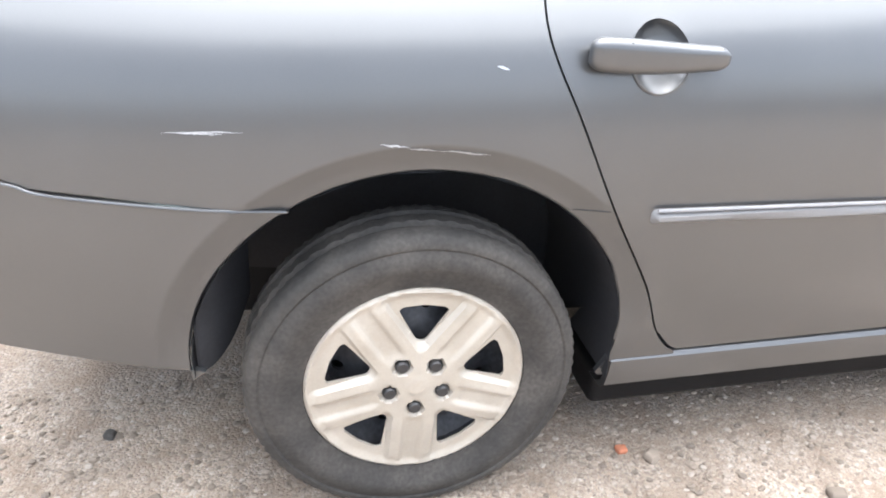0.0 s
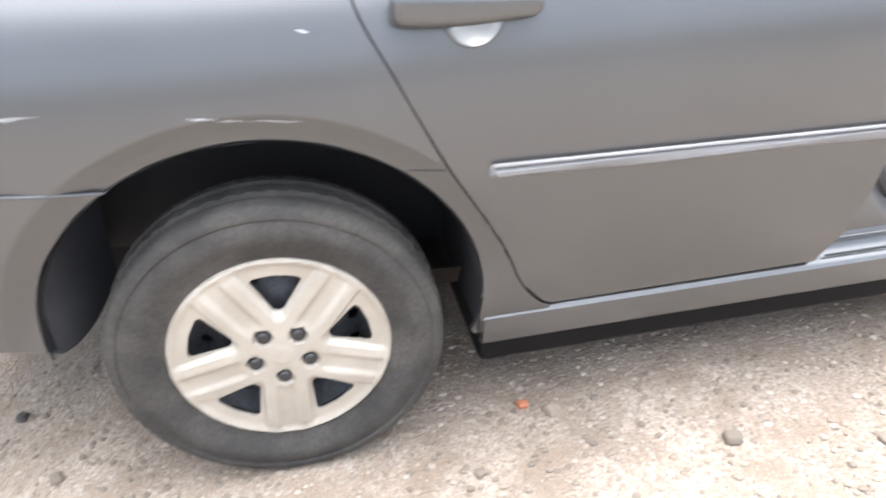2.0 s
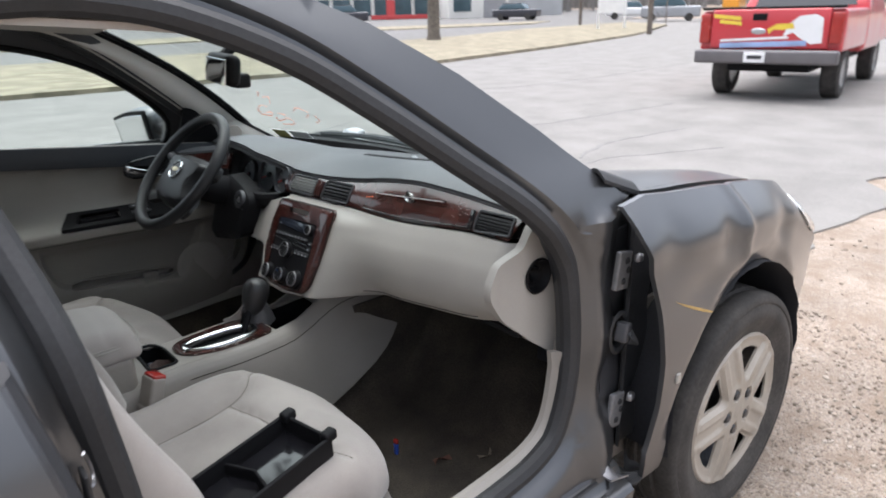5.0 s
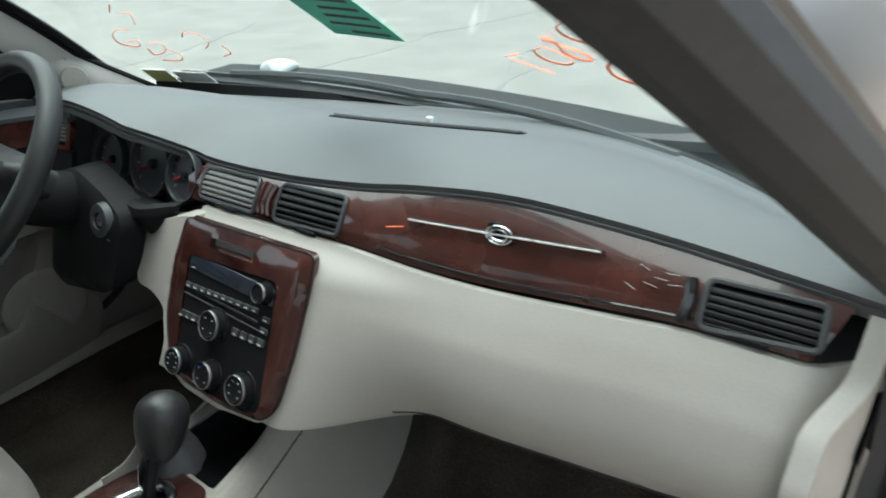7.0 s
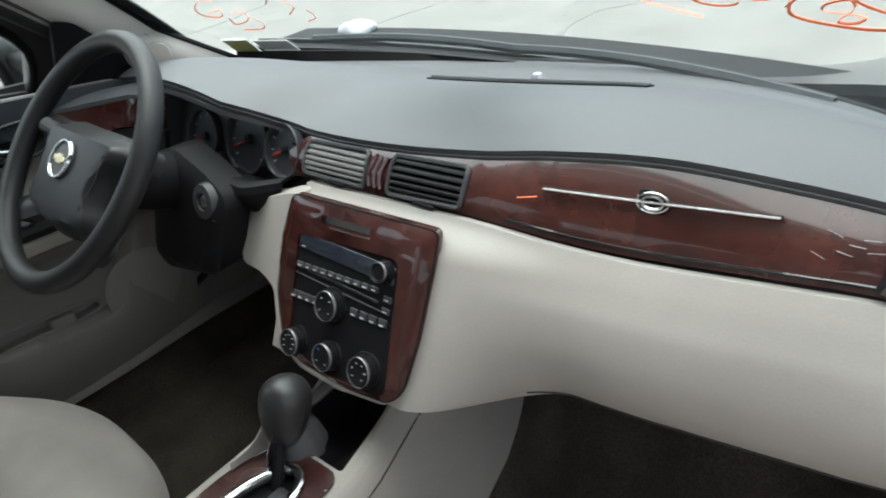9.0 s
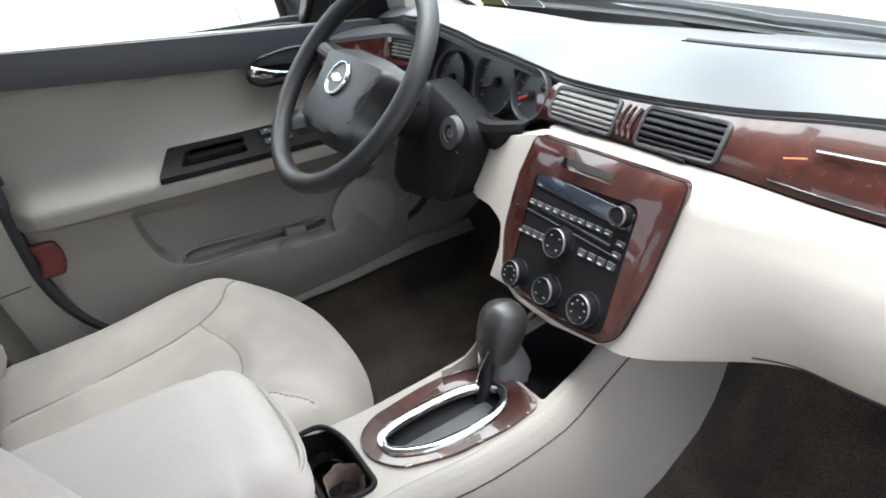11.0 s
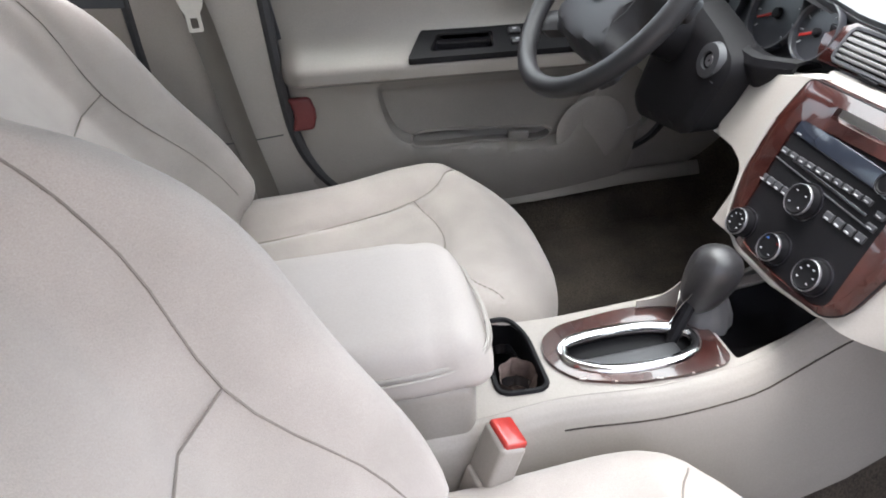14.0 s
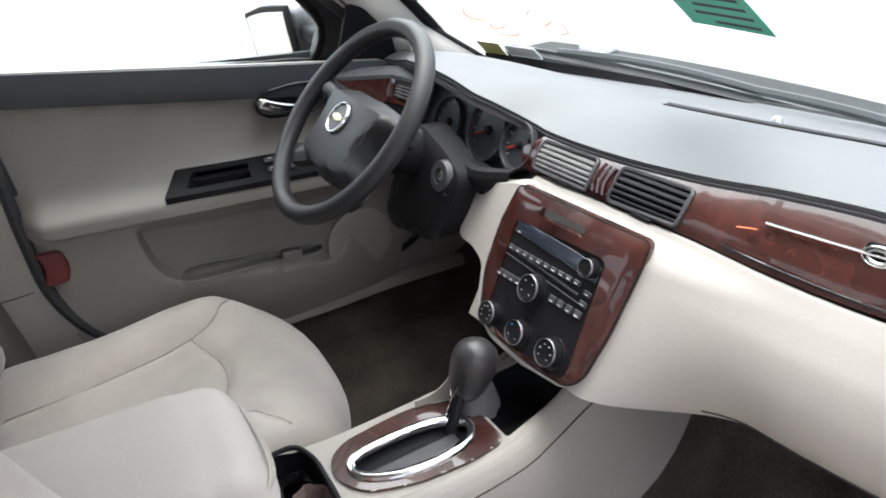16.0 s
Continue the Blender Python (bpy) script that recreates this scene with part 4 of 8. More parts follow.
low = [(p.x, p.y) for p in curve_pts([(*p, 0) for p in [(2.192, 0.695), (2.195, 0.64), (2.17, 0.53), (2.11, 0.472), (1.97, 0.443), (1.62, 0.418), (1.48, 0.433), (1.41, 0.478)]], 6)]
inner_strip(low, 0.012, 0.027, 0.140, 0.165, "scuff_plate", CREAM_D, "cream plastic sill and kick trim")
inner_strip(low, 0.012, 0.062, 0.135, 0.185, "scuff_plate", CREAM, flip=True)
up = [(p.x, p.y) for p in curve_pts([(*p, 0) for p in [(1.32, 1.40), (1.42, 1.402), (1.54, 1.38), (1.685, 1.318), (1.81, 1.233), (1.95, 1.125), (2.06, 1.035), (2.12, 0.97)]], 5)]
upc = [Vector((x, roofline(z) + 0.034, z)) for x, z in reversed(up)]
for s in (0, 1):
    def pil(u, v, d, s=s):
        k = u * (len(upc) - 1)
        i = min(int(k), len(upc) - 2)
        b = upc[i].lerp(upc[i + 1], k - i)
        k_ = max(0, 1 - u / 0.15)
        a = Vector(screen(0, u, 0)) + Vector((-0.010 + 0.06 * k_, -0.012 + 0.103 * k_, -0.010 - 0.022 * k_))
        q = a.lerp(b, v) + Vector((-0.010, 0.008, -0.004)) * math.sin(math.pi * v)
        q.z -= d
        if s:
            q.y = 2 * C - q.y
        return q

    part("pillar_trim", slab(pil, 40, 8, 0.006), HEADLINER, car, "pale windscreen pillar trim")
    part("glass_edge", tube([Vector(pil(i / 40, 0, 0)) + Vector((0.004, 0, 0.002)) for i in range(41)], 0.0055, 6), BLACK, car, "black edge band of the windscreen")
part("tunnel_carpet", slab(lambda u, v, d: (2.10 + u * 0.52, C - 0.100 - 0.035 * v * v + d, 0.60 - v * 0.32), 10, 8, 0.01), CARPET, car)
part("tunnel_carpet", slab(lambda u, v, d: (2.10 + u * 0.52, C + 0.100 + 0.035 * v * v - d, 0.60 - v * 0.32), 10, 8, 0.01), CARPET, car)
part("under_dash", slab(lambda u, v, d: (2.10 + 0.5 * v, 0.2 + 1.48 * u, 0.735 - 0.02 * v + d), 8, 6, 0.01), BLACK, car, "black underside of the dash")
part("pillar_speaker", lathe([(0, 0.006), (0.024, 0.005), (0.027, 0)], 24, pose(2.160, 1.632, 0.992, -8, 0, -12)), CREAM_D, car, "round pillar speaker grille")

# ---- dashboard ----
dash = thing("dashboard", (2.1, C, 0.29), "cream, black and burl-wood dashboard across the cabin", "dashboard")
TOPZ = [(0.19, 0.983), (0.228, 0.986), (0.366, 0.995), (0.438, 0.998), (0.552, 0.999), (0.664, 0.989), (0.774, 0.972), (0.92, 0.957), (1.071, 0.951), (1.12, 0.957), (1.2, 0.988), (1.36, 1.004), (1.48, 0.995), (1.60, 0.968), (1.69, 0.955)]
FARZ = [(0.19, 0.955), (0.33, 0.972), (0.43, 0.983), (0.55, 0.985), (0.70, 0.98), (0.88, 0.965), (1.08, 0.950), (1.26, 0.941), (1.434, 0.938), (1.60, 0.938), (1.69, 0.936)]
BOTZ = [(0.19, 0.931), (0.222, 0.932), (0.345, 0.930), (0.414, 0.924), (0.569, 0.911), (0.758, 0.907), (0.888, 0.901), (1.028, 0.894), (1.126, 0.889)]


def fascia_x(y, z):
    return 1.527 + 0.6 * z + max(0.0, 0.66 - y) * 0.055


def lip_x(y):
    x = fascia_x(y, spline1(TOPZ, min(y, 1.1)))
    return x - 0.055 * step01(1.10, 1.22, y) + 0.05 * step01(1.42, 1.6, y)


def pad_fn(u, v, d):
    y = 0.195 + u * 1.48
    w = (y - C) / 0.745
    xf, zf = 2.49 - 0.22 * w * w, spline1(FARZ, y)
    x0, z0 = lip_x(y), spline1(TOPZ, y)
    if v < 0.12:
        t = v / 0.12
        return x0 + 0.014 - 0.020 * math.sin(t * math.pi / 2), y, z0 - 0.010 + 0.018 * (1 - math.cos(t * math.pi / 2)) - d
    t = (v - 0.12) / 0.88
    end = 0.10 * step01(0.30, 0.19, y)
    z = z0 + 0.008 + (zf - z0 - 0.008) * t + (0.026 - 0.01 * t) * math.sin(math.pi * min(1, t * 1.25)) * (1 - end * 5)
    return x0 - 0.006 + (xf - x0 + 0.006) * t, y, z - d


part("dash_pad", slab(pad_fn, 80, 34, 0.008), PAD, dash, "dark grey grained dash top")


def frit(u, v, d):
    y = 0.30 + u * 1.30
    w = (y - C) / 0.745
    a = Vector((2.488 - 0.22 * w * w, y, spline1(FARZ, y) - 0.006))
    b = Vector((2.50 - 0.23 * w * w, y, max(0.953 + 0.012 * w * w, a.z + 0.008)))
    return a.lerp(b, v) + Vector((d, 0, 0))


part("glass_base_strip", slab(frit, 40, 2, 0.004), BLACK, dash, "black strip at the foot of the windscreen")


def band(y, z, d):
    t = (z - spline1(BOTZ, y)) / max(0.02, spline1(TOPZ, min(y, 1.1)) - spline1(BOTZ, y))
    return fascia_x(y, z) - 0.009 * math.sin(math.pi * max(0, min(1, t))) + d, y, z


ys = [0.222 + 0.0238 * i for i in range(37)]
# drawn from the driver's end so that the face looks at the seats
wood_poly = [(y, spline1(TOPZ, y) - 0.002) for y in ys] + [(1.112, 0.925)] + [(y + 0.02, spline1(BOTZ, y) + 0.003) for y in reversed(ys)]
v_left = round_poly([(1.071, 0.904), (1.075, 0.943), (0.950, 0.949), (0.944, 0.908)], 0.008)
v_mid = round_poly([(0.901, 0.909), (0.903, 0.952), (0.779, 0.960), (0.779, 0.917)], 0.008)
v_end = round_poly([(0.335, 0.938), (0.337, 0.978), (0.240, 0.979), (0.237, 0.946)], 0.008)


def flip_yz(fn):
    return lambda a, b, d: fn(-a, b, d)


def sheet_yz(poly, fn, holes=(), step=0.02, thick=0.01):
    """A panel that faces the seats, outlined in (y, z)."""
    return sheet([(-a, b) for a, b in poly], flip_yz(fn), [[(-a, b) for a, b in h] for h in holes], step, thick)


fascia = part("wood_fascia", sheet_yz(wood_poly, band, [v_left, v_mid, v_end], 0.014, 0.008), WOOD, dash, "glossy burl-wood fascia with a hazy scuffed patch")


def vent(poly, slats, light, name_label):
    cy = sum(p[0] for p in poly) / len(poly)
    y0, y1 = min(p[0] for p in poly), max(p[0] for p in poly)
    z0, z1 = min(p[1] for p in poly), max(p[1] for p in poly)
    loop = [Vector(band(a, b, -0.002)) for a, b in poly]
    v = part("air_vent", sheet_yz(poly, lambda a, b, d: tuple(Vector(band(a, b, 0)) + Vector((0.022 + d, 0, -0.012)))), BLACK, dash, name_label)
    part("vent_frame", tube(loop, 0.0032, 6, closed=True), DKGREY, v)
    tl = 0.5 * ((max(p[1] for p in poly if p[0] < cy) - max(p[1] for p in poly if p[0] > cy)))
    mat = light
    for k in range(slats):
        t = (k + 0.7) / (slats + 0.4)
        z = z0 + 0.004 + (z1 - z0 - 0.008) * t

        def sl(x, y, zz, z=z):
            yy = cy + y
            zs = z + (-(y) / (y1 - y0)) * tl * 1.6 + zz
            return band(yy, zs, 0.004)[0] + x * 0.8, yy, zs

        part("slat", rbox(0.016, (y1 - y0) * 0.955, 0.0042, 0.0015, 0.03, sl), mat, v)
    return v


LIGHTSLAT = surface("pale_grey_slat", (0.10, 0.10, 0.097), 0.5, 0, 0.06, 8, 200, 0.05)
vent(v_left, 5, LIGHTSLAT, "air vent with pale closed slats")
DARKSLAT = surface("matt_black_slat", (0.005, 0.005, 0.006), 0.5, 0, 0.1, 8, 200, 0.03, spec=0.25)
vent(v_mid, 5, DARKSLAT, "black air vent with dark slats")
vent(v_end, 5, DARKSLAT, "black air vent with dark slats")
for yy in (0.932, 0.922, 0.912):
    part("vent_rib", tube([band(yy + 0.004 * math.sin(t * 3), 0.913 + 0.036 * t, -0.004) for t in [i / 8 for i in range(9)]], 0.0034, 6), WOOD, fascia, "wood-look rib between the vents")
part("thumb_wheel", tube([band(0.352 - 0.004 * math.sin(t * 3.1), 0.939 + 0.036 * t, -0.002) for t in [i / 6 for i in range(7)]], 0.006, 8), BLACK_S, dash, "black vent thumbwheel slot")
for y0, z0 in ((1.0, 0.898), (0.835, 0.905), (0.292, 0.935)):
    part("vent_wheel", rbox(0.006, 0.036, 0.006, 0.0028, 0.02, at=pose(fascia_x(y0, z0) - 0.004, y0, z0 + 0.004)), BLACK, dash, "small black vent wheel")
part("fascia_lip", tube([band(y, spline1(BOTZ, y) + 0.012, -0.0015) for y in [0.235 + 0.028 * i for i in range(18)]], 0.0016, 5), BLACK_S, fascia)
PALE = surface("pale_button_mark", (0.36, 0.37, 0.38), 0.5, 0, 0.05, 8, 100, 0.0)
# bright bar and badge on the fascia
bar = lambda y, dz: Vector(band(y, 0.9705 + (0.552 - y) * 0.072 + dz, -0.0075))
part("bar_slot", tube([bar(0.672 - 0.0235 * i, 0) + Vector((0.0008, 0, 0)) for i in range(11)], 0.0024, 8, flat=0.9), BLACK, fascia, "dark slot round the bright bar")
part("chrome_bar", tube([bar(0.670 - 0.0231 * i, 0.0008) + Vector((-0.0030, 0, 0)) for i in range(11)], 0.0012, 6), BRIGHT, fascia, "thin bright bar")
part("badge_plate", place(lathe([(0, 0.0), (0.0135, 0.0), (0.0145, -0.002)], 24), Matrix.Translation(bar(0.552, 0)) @ pose(0, 0, 0, 0, 30, -90) @ Matrix.Diagonal((1.2, 1, 0.85, 1))), BLACK, fascia)
for rr in (0.0105, 0.007):
    part("badge_ring", tube([bar(0.552 + rr * 1.5 * math.cos(a), 0) + Vector((-0.001, 0, rr * math.sin(a))) for a in [2 * math.pi * i / 24 for i in range(24)]], 0.0013 if rr > 0.009 else 0.0022, 6, closed=True), CHROME, fascia)
part("chip_mark", tube([bar(0.70 - 0.006 * i, -0.012 + 0.001 * i) for i in range(5)], 0.0009, 5), ORANGE, fascia, "small orange scuff")
for y0, z0 in ((0.375, 0.973), (0.392, 0.962), (0.402, 0.975), (0.384, 0.968), (0.41, 0.958), (0.37, 0.965)):
    part("scratch", tube([Vector(band(y0 - 0.004 * i, z0 + (0.0016 - 0.05 * (y0 - 0.35)) * i, -0.0005)) for i in range(4)], 0.00035, 4), PALE, fascia)

# cream lower dash, swelling out round the centre stack
LOWER = [(-0.006, 0.0), (-0.020, 0.022), (-0.038, 0.055), (-0.048, 0.09), (-0.050, 0.12), (-0.043, 0.155), (-0.024, 0.184), (0.004, 0.20), (0.08, 0.205), (0.25, 0.19)]


def swell(y):
    return step01(0.60, 0.80, y) * (1 - step01(1.12, 1.16, y))


def stack_x(z):
    return 1.612 + 0.47 * z


def lower_fn(u, v, d):
    y = 0.205 + u * 0.855
    k = v * (len(LOWER) - 1)
    i = min(int(k), len(LOWER) - 2)
    t = k - i
    t2 = t
    a, b = LOWER[i], LOWER[i + 1]
    dx, dz = a[0] + (b[0] - a[0]) * t2, a[1] + (b[1] - a[1]) * t2
    if 2 <= i <= len(LOWER) - 3:
        e, f = LOWER[i - 1], LOWER[i + 2]
        dx, dz = (0.5 * (2 * a[c] + (b[c] - e[c]) * t + (2 * e[c] - 5 * a[c] + 4 * b[c] - f[c]) * t * t + (3 * a[c] - e[c] - 3 * b[c] + f[c]) * t ** 3) for c in (0, 1))
    zb = spline1(BOTZ, y)
    s = swell(y)
    s *= step01(0.004, 0.03, dz)
    rise = 0.045 * step01(0.36, 0.20, y) * step01(0.10, 0.2, dz)
    z = zb - dz * (1 + 0.10 * s) + rise * 0.6
    x = fascia_x(y, zb) + dx
    if i < 7:
        x = x + (min(x, stack_x(z) + 0.002) - x) * s
    else:
        x -= 0.085 * s
    end = step01(0.26, 0.205, y)
    x += 0.03 * end * end
    return x + d, y, z


part("lower_dash", slab(lower_fn, 90, 45, 0.008), CREAM, dash, "cream vinyl lower dash and glovebox with scuffs")


def under_lip(u, v, d):
    """The glovebox's underside, turning back below its edge."""
    x, y, z = lower_fn(u, 1.0, 0)
    k = step01(0.74, 0.60, y) * step01(0.20, 0.24, y)
    return x + 0.004 + 0.075 * v, y, z - 0.002 - 0.050 * v * k + d


part("dash_underside", slab(under_lip, 60, 5, 0.006), CREAM, dash, "cream underside of the glovebox")
# glovebox edge line and its notch
part("glovebox_line", tube([Vector(lower_fn((y - 0.205) / 0.855, 0.66, 0)) + Vector((-0.001, 0, 0)) for y in [0.30 + 0.012 * i for i in range(31)]], 0.0012, 5), DKGREY, dash)
part("notch", rbox(0.01, 0.014, 0.007, 0.003, 0.02, at=pose(2.036, 0.664, 0.742)), BLACK, dash, "small dark notch")
# end cap with the round demister vent
cap_poly = round_poly([(2.172, 0.992), (2.184, 0.918), (2.208, 0.831), (2.220, 0.728), (2.208, 0.664), (2.129, 0.721), (2.066, 0.778), (2.032, 0.833), (2.031, 0.859), (2.053, 0.901), (2.104, 0.930), (2.125, 0.967), (2.15, 0.99)], 0.012)
cap = part("end_cap", sheet(cap_poly, lambda x, z, d: (x, 0.192 + 0.02 * step01(2.12, 2.05, x) + d, z), [ring(2.147, 0.864, 0.036, 0.038, 28)], 0.015, 0.02), CREAM, dash, "cream dash end cap")
part("round_vent", lathe([(0.0, -0.028), (0.012, -0.02), (0.016, -0.012), (0.02, -0.016), (0.028, -0.012), (0.035, 0.003), (0.039, 0.002)], 28, pose(2.147, 0.19, 0.864)), BLACK, dash, "round black demister vent")
part("defrost_slot", slab(lambda u, v, d: tuple(Vector(pad_fn((1.04 - 0.37 * u - 0.195) / 1.48, 0.60 + 0.055 * v + 0.03 * u, 0)) + Vector((0, 0, 0.002 - d))), 20, 2, 0.004), BLACK, dash, "black defroster slot")
part("slot_rib", tube([Vector(pad_fn((1.04 - 0.37 * u - 0.195) / 1.48, 0.628 + 0.03 * u, 0)) + Vector((0, 0, 0.003)) for u in [i / 20 for i in range(21)]], 0.0022, 5), PAD, dash)
part("light_sensor", lathe([(0, 0.010), (0.006, 0.009), (0.009, 0.004), (0.010, 0)], 16, Matrix.Translation(Vector(pad_fn((0.87 - 0.195) / 1.48, 0.73, 0))) @ pose(0, 0, 0, -90)), SILVER, dash, "small domed light sensor")

# centre stack
OUT = [(1.055, 0.889), (0.780, 0.903), (0.779, 0.86), (0.781, 0.78), (0.790, 0.712), (0.812, 0.692), (0.90, 0.679), (0.985, 0.678), (1.034, 0.697), (1.060, 0.75), (1.067, 0.82)]
bez = round_poly(OUT, 0.013, 6)
PANEL = round_poly([(1.024, 0.848), (0.829, 0.862), (0.813, 0.708), (0.83, 0.697), (0.90, 0.691), (0.975, 0.691), (1.011, 0.712)], 0.012, 3)
CUBBY = round_poly([(0.981, 0.880), (0.884, 0.885), (0.885, 0.871), (0.981, 0.866)], 0.003)


def on_stack(y, z, d):
    return stack_x(z) - 0.006 + d, y, z


def bezel_fn(y, z, d):
    g = edge_gap((y, z), bez)
    return stack_x(z) - 0.004 - 0.007 * step01(0, 0.012, g) + d, y, z


stack = part("stack_surround", sheet_yz(bez, bezel_fn, [PANEL, CUBBY], 0.012, 0.01), WOOD, dash, "burl-wood centre stack surround")
part("stack_rim", tube([Vector(on_stack(y, z, 0.0025)) for y, z in bez], 0.0014, 6, closed=True), BLACK, stack, "thin dark joint round the stack")
low_rim = [p for p in bez if p[1] < 0.70 or p[0] > 1.0]
low_rim = [p for p in low_rim if p[0] < 0.95] + sorted([p for p in low_rim if p[0] >= 0.95], key=lambda p: p[1])
part("stack_edge", tube([Vector(on_stack(y + 0.002 * (y > 1.0), z - 0.002 * (z < 0.72), 0.0045)) for y, z in low_rim if z < 0.884], lambda t: 0.0008 + 0.0042 * min(1, 5 * t, 8 * (1 - t)), 8), CREAM, stack, "cream edge of the stack")
part("stack_panel", sheet_yz(PANEL, lambda y, z, d: (stack_x(z) - 0.007 + d, y, z), (), 0.03, 0.008), BLACK, stack, "matt black radio and climate panel")
part("cubby", sheet_yz(CUBBY, lambda y, z, d: (stack_x(z) + 0.01 + d, y, z), (), 0.03, 0.004), BLACK, stack, "dark cubby slot")


def tilt(y, z):
    return z + (0.93 - y) * 0.065


def on_panel(y, z, out=0.0):
    zz = tilt(y, z)
    return Matrix.Translation((stack_x(zz) - 0.007 - out, y, zz)) @ pose(0, 0, 0, 0, 25.2, 0) @ pose(0, 0, 0, 0, 0, -90)


DISPLAY = surface("dark_blue_grey_display", (0.02, 0.025, 0.035), 0.12, 0, 0.1, 6, 100, 0.0, coat=0.5)
part("display", rbox(0.188, 0.004, 0.024, 0.002, 0.1, at=on_panel(0.926, 0.8395, 0.001)), DISPLAY, stack, "dark radio display")
part("slot", rbox(0.14, 0.004, 0.0045, 0.001, 0.1, at=on_panel(0.922, 0.8035, 0.0005)), BLACK_S, stack, "disc slot")
part("radio_edge", rbox(0.19, 0.003, 0.0018, 0.0006, 0.1, at=on_panel(0.926, 0.795, 0.001)), DKGREY, stack)
for i in range(9):
    y0 = 0.995 - 0.0165 * i
    part("radio_button", rbox(0.0135, 0.004, 0.0075, 0.0012, 0.01, at=on_panel(y0, 0.8125, 0.001)), DKGREY, stack)
    part("button_mark", rbox(0.006, 0.002, 0.0018, 0.0004, 0.01, at=on_panel(y0, 0.8125, 0.0035)), PALE, stack)
for y0, z0 in ((1.012, 0.8125), (1.008, 0.838), (0.838, 0.806), (0.838, 0.792)):
    part("radio_button", rbox(0.014, 0.004, 0.008, 0.0015, 0.01, at=on_panel(y0, z0, 0.001)), DKGREY, stack)
    part("button_mark", rbox(0.007, 0.002, 0.0016, 0.0004, 0.01, at=on_panel(y0, z0, 0.0035)), PALE, stack)
for i in range(4):
    for y0, zz in ((1.016 - 0.0155 * i, 0.7735), (0.892 - 0.0175 * i, 0.7775)):
        part("climate_button", rbox(0.0138, 0.004, 0.010, 0.0012, 0.01, at=on_panel(y0, zz, 0.001)), DKGREY, stack)
        part("button_mark", rbox(0.0065, 0.002, 0.0022, 0.0004, 0.01, at=on_panel(y0, zz - 0.002, 0.0035)), PALE, stack)


KNOBRIM = surface("satin_knob_rim", (0.30, 0.30, 0.31), 0.3, 0.8, 0.05, 8, 200, 0.02)


def knob(y, z, r, ticks=0, label="black rotary knob with a silver rim"):
    m = on_panel(y, z - (0.93 - y) * 0.065, 0.0)
    k = part("knob", lathe([(0, 0.016), (r * 0.62, 0.0155), (r * 0.72, 0.017), (r * 0.85, 0.0155), (r * 0.93, 0.0), ], 32, m), BLACK, stack, label)
    part("knob_rim", lathe([(r * 0.82, 0.0160), (r * 0.835, 0.0176), (r * 0.855, 0.0170), (r * 0.86, 0.014)], 32, m), KNOBRIM, k)
    part("knob_seat", lathe([(r * 0.9, 0.003), (r * 1.06, 0.003), (r * 1.1, 0.0)], 32, m), BLACK_S, k)
    for i in range(ticks):
        a = radians(-130 + 260 * i / (ticks - 1) + 90)
        part("dial_mark", rbox(0.0035, 0.001, 0.0015, 0.0004, 0.01, at=m @ pose(r * 0.5 * math.cos(a), -0.0165, r * 0.5 * math.sin(a))), PALE, k)


knob(0.933, 0.776, 0.024, 4)
knob(0.996, 0.708, 0.022, 7)
knob(0.924, 0.713, 0.022, 2)
knob(0.853, 0.720, 0.0235, 6)
knob(0.848, 0.842, 0.015, 0)
part("temperature_mark", rbox(0.008, 0.001, 0.003, 0.0005, 0.01, at=on_panel(0.936, 0.728, 0.0172)), surface("blue_mark", (0.05, 0.16, 0.5), 0.5, 0, 0.05, 8, 80, 0), stack, "blue cold mark")
part("temperature_mark", rbox(0.008, 0.001, 0.003, 0.0005, 0.01, at=on_panel(0.912, 0.728, 0.0172)), RED, stack, "red warm mark")

# driver's side: instruments, lower panel and ignition
hood = slab(lambda u, v, d: (2.062 + 0.05 * v + d, 1.085 + u * 0.37, 0.845 + v * (spline1(TOPZ, 1.085 + u * 0.37) - 0.024 - 0.845)), 16, 8, 0.01)
part("instrument_face", hood, DKGREY, dash, "black instrument binnacle")
DIALG = surface("smoky_grey_dial", (0.035, 0.037, 0.042), 0.3, 0, 0.1, 9, 90, 0.0)
for yy, zz, rr in ((1.368, 0.898, 0.048), (1.227, 0.918, 0.056), (1.132, 0.918, 0.042)):
    m = pose(2.082, yy, zz, 0, 20, 0) @ pose(0, 0, 0, 0, 0, -90)
    g = part("gauge", lathe([(0, 0.002), (rr * 0.92, 0.002), (rr * 0.95, 0.010), (rr, 0.012), (rr * 1.02, 0.0)], 36, m), DIALG, dash, "round smoky grey dial with pale marks")
    part("gauge_ring", lathe([(rr * 0.95, 0.0125), (rr, 0.0132), (rr * 1.02, 0.011)], 36, m), DKGREY, g)
    part("gauge_hub", lathe([(0, 0.010), (rr * 0.13, 0.009), (rr * 0.16, 0.003)], 20, m), BLACK, g)
    for i in range(9):
        a = radians(220 - 260 * i / 8)
        part("dial_mark", rbox(0.007, 0.001, 0.002, 0.0005, 0.01, at=m @ pose(rr * 0.78 * math.cos(a), -0.0032, rr * 0.78 * math.sin(a), 0, -math.degrees(a), 0)), PALE, g)
    a = radians(205)
    part("needle", rbox(rr * 0.75, 0.0020, 0.0042, 0.0008, 0.01, at=m @ pose(rr * 0.35 * math.cos(a), -0.006, rr * 0.35 * math.sin(a), 0, -math.degrees(a), 0)), RED, g, "red needle")
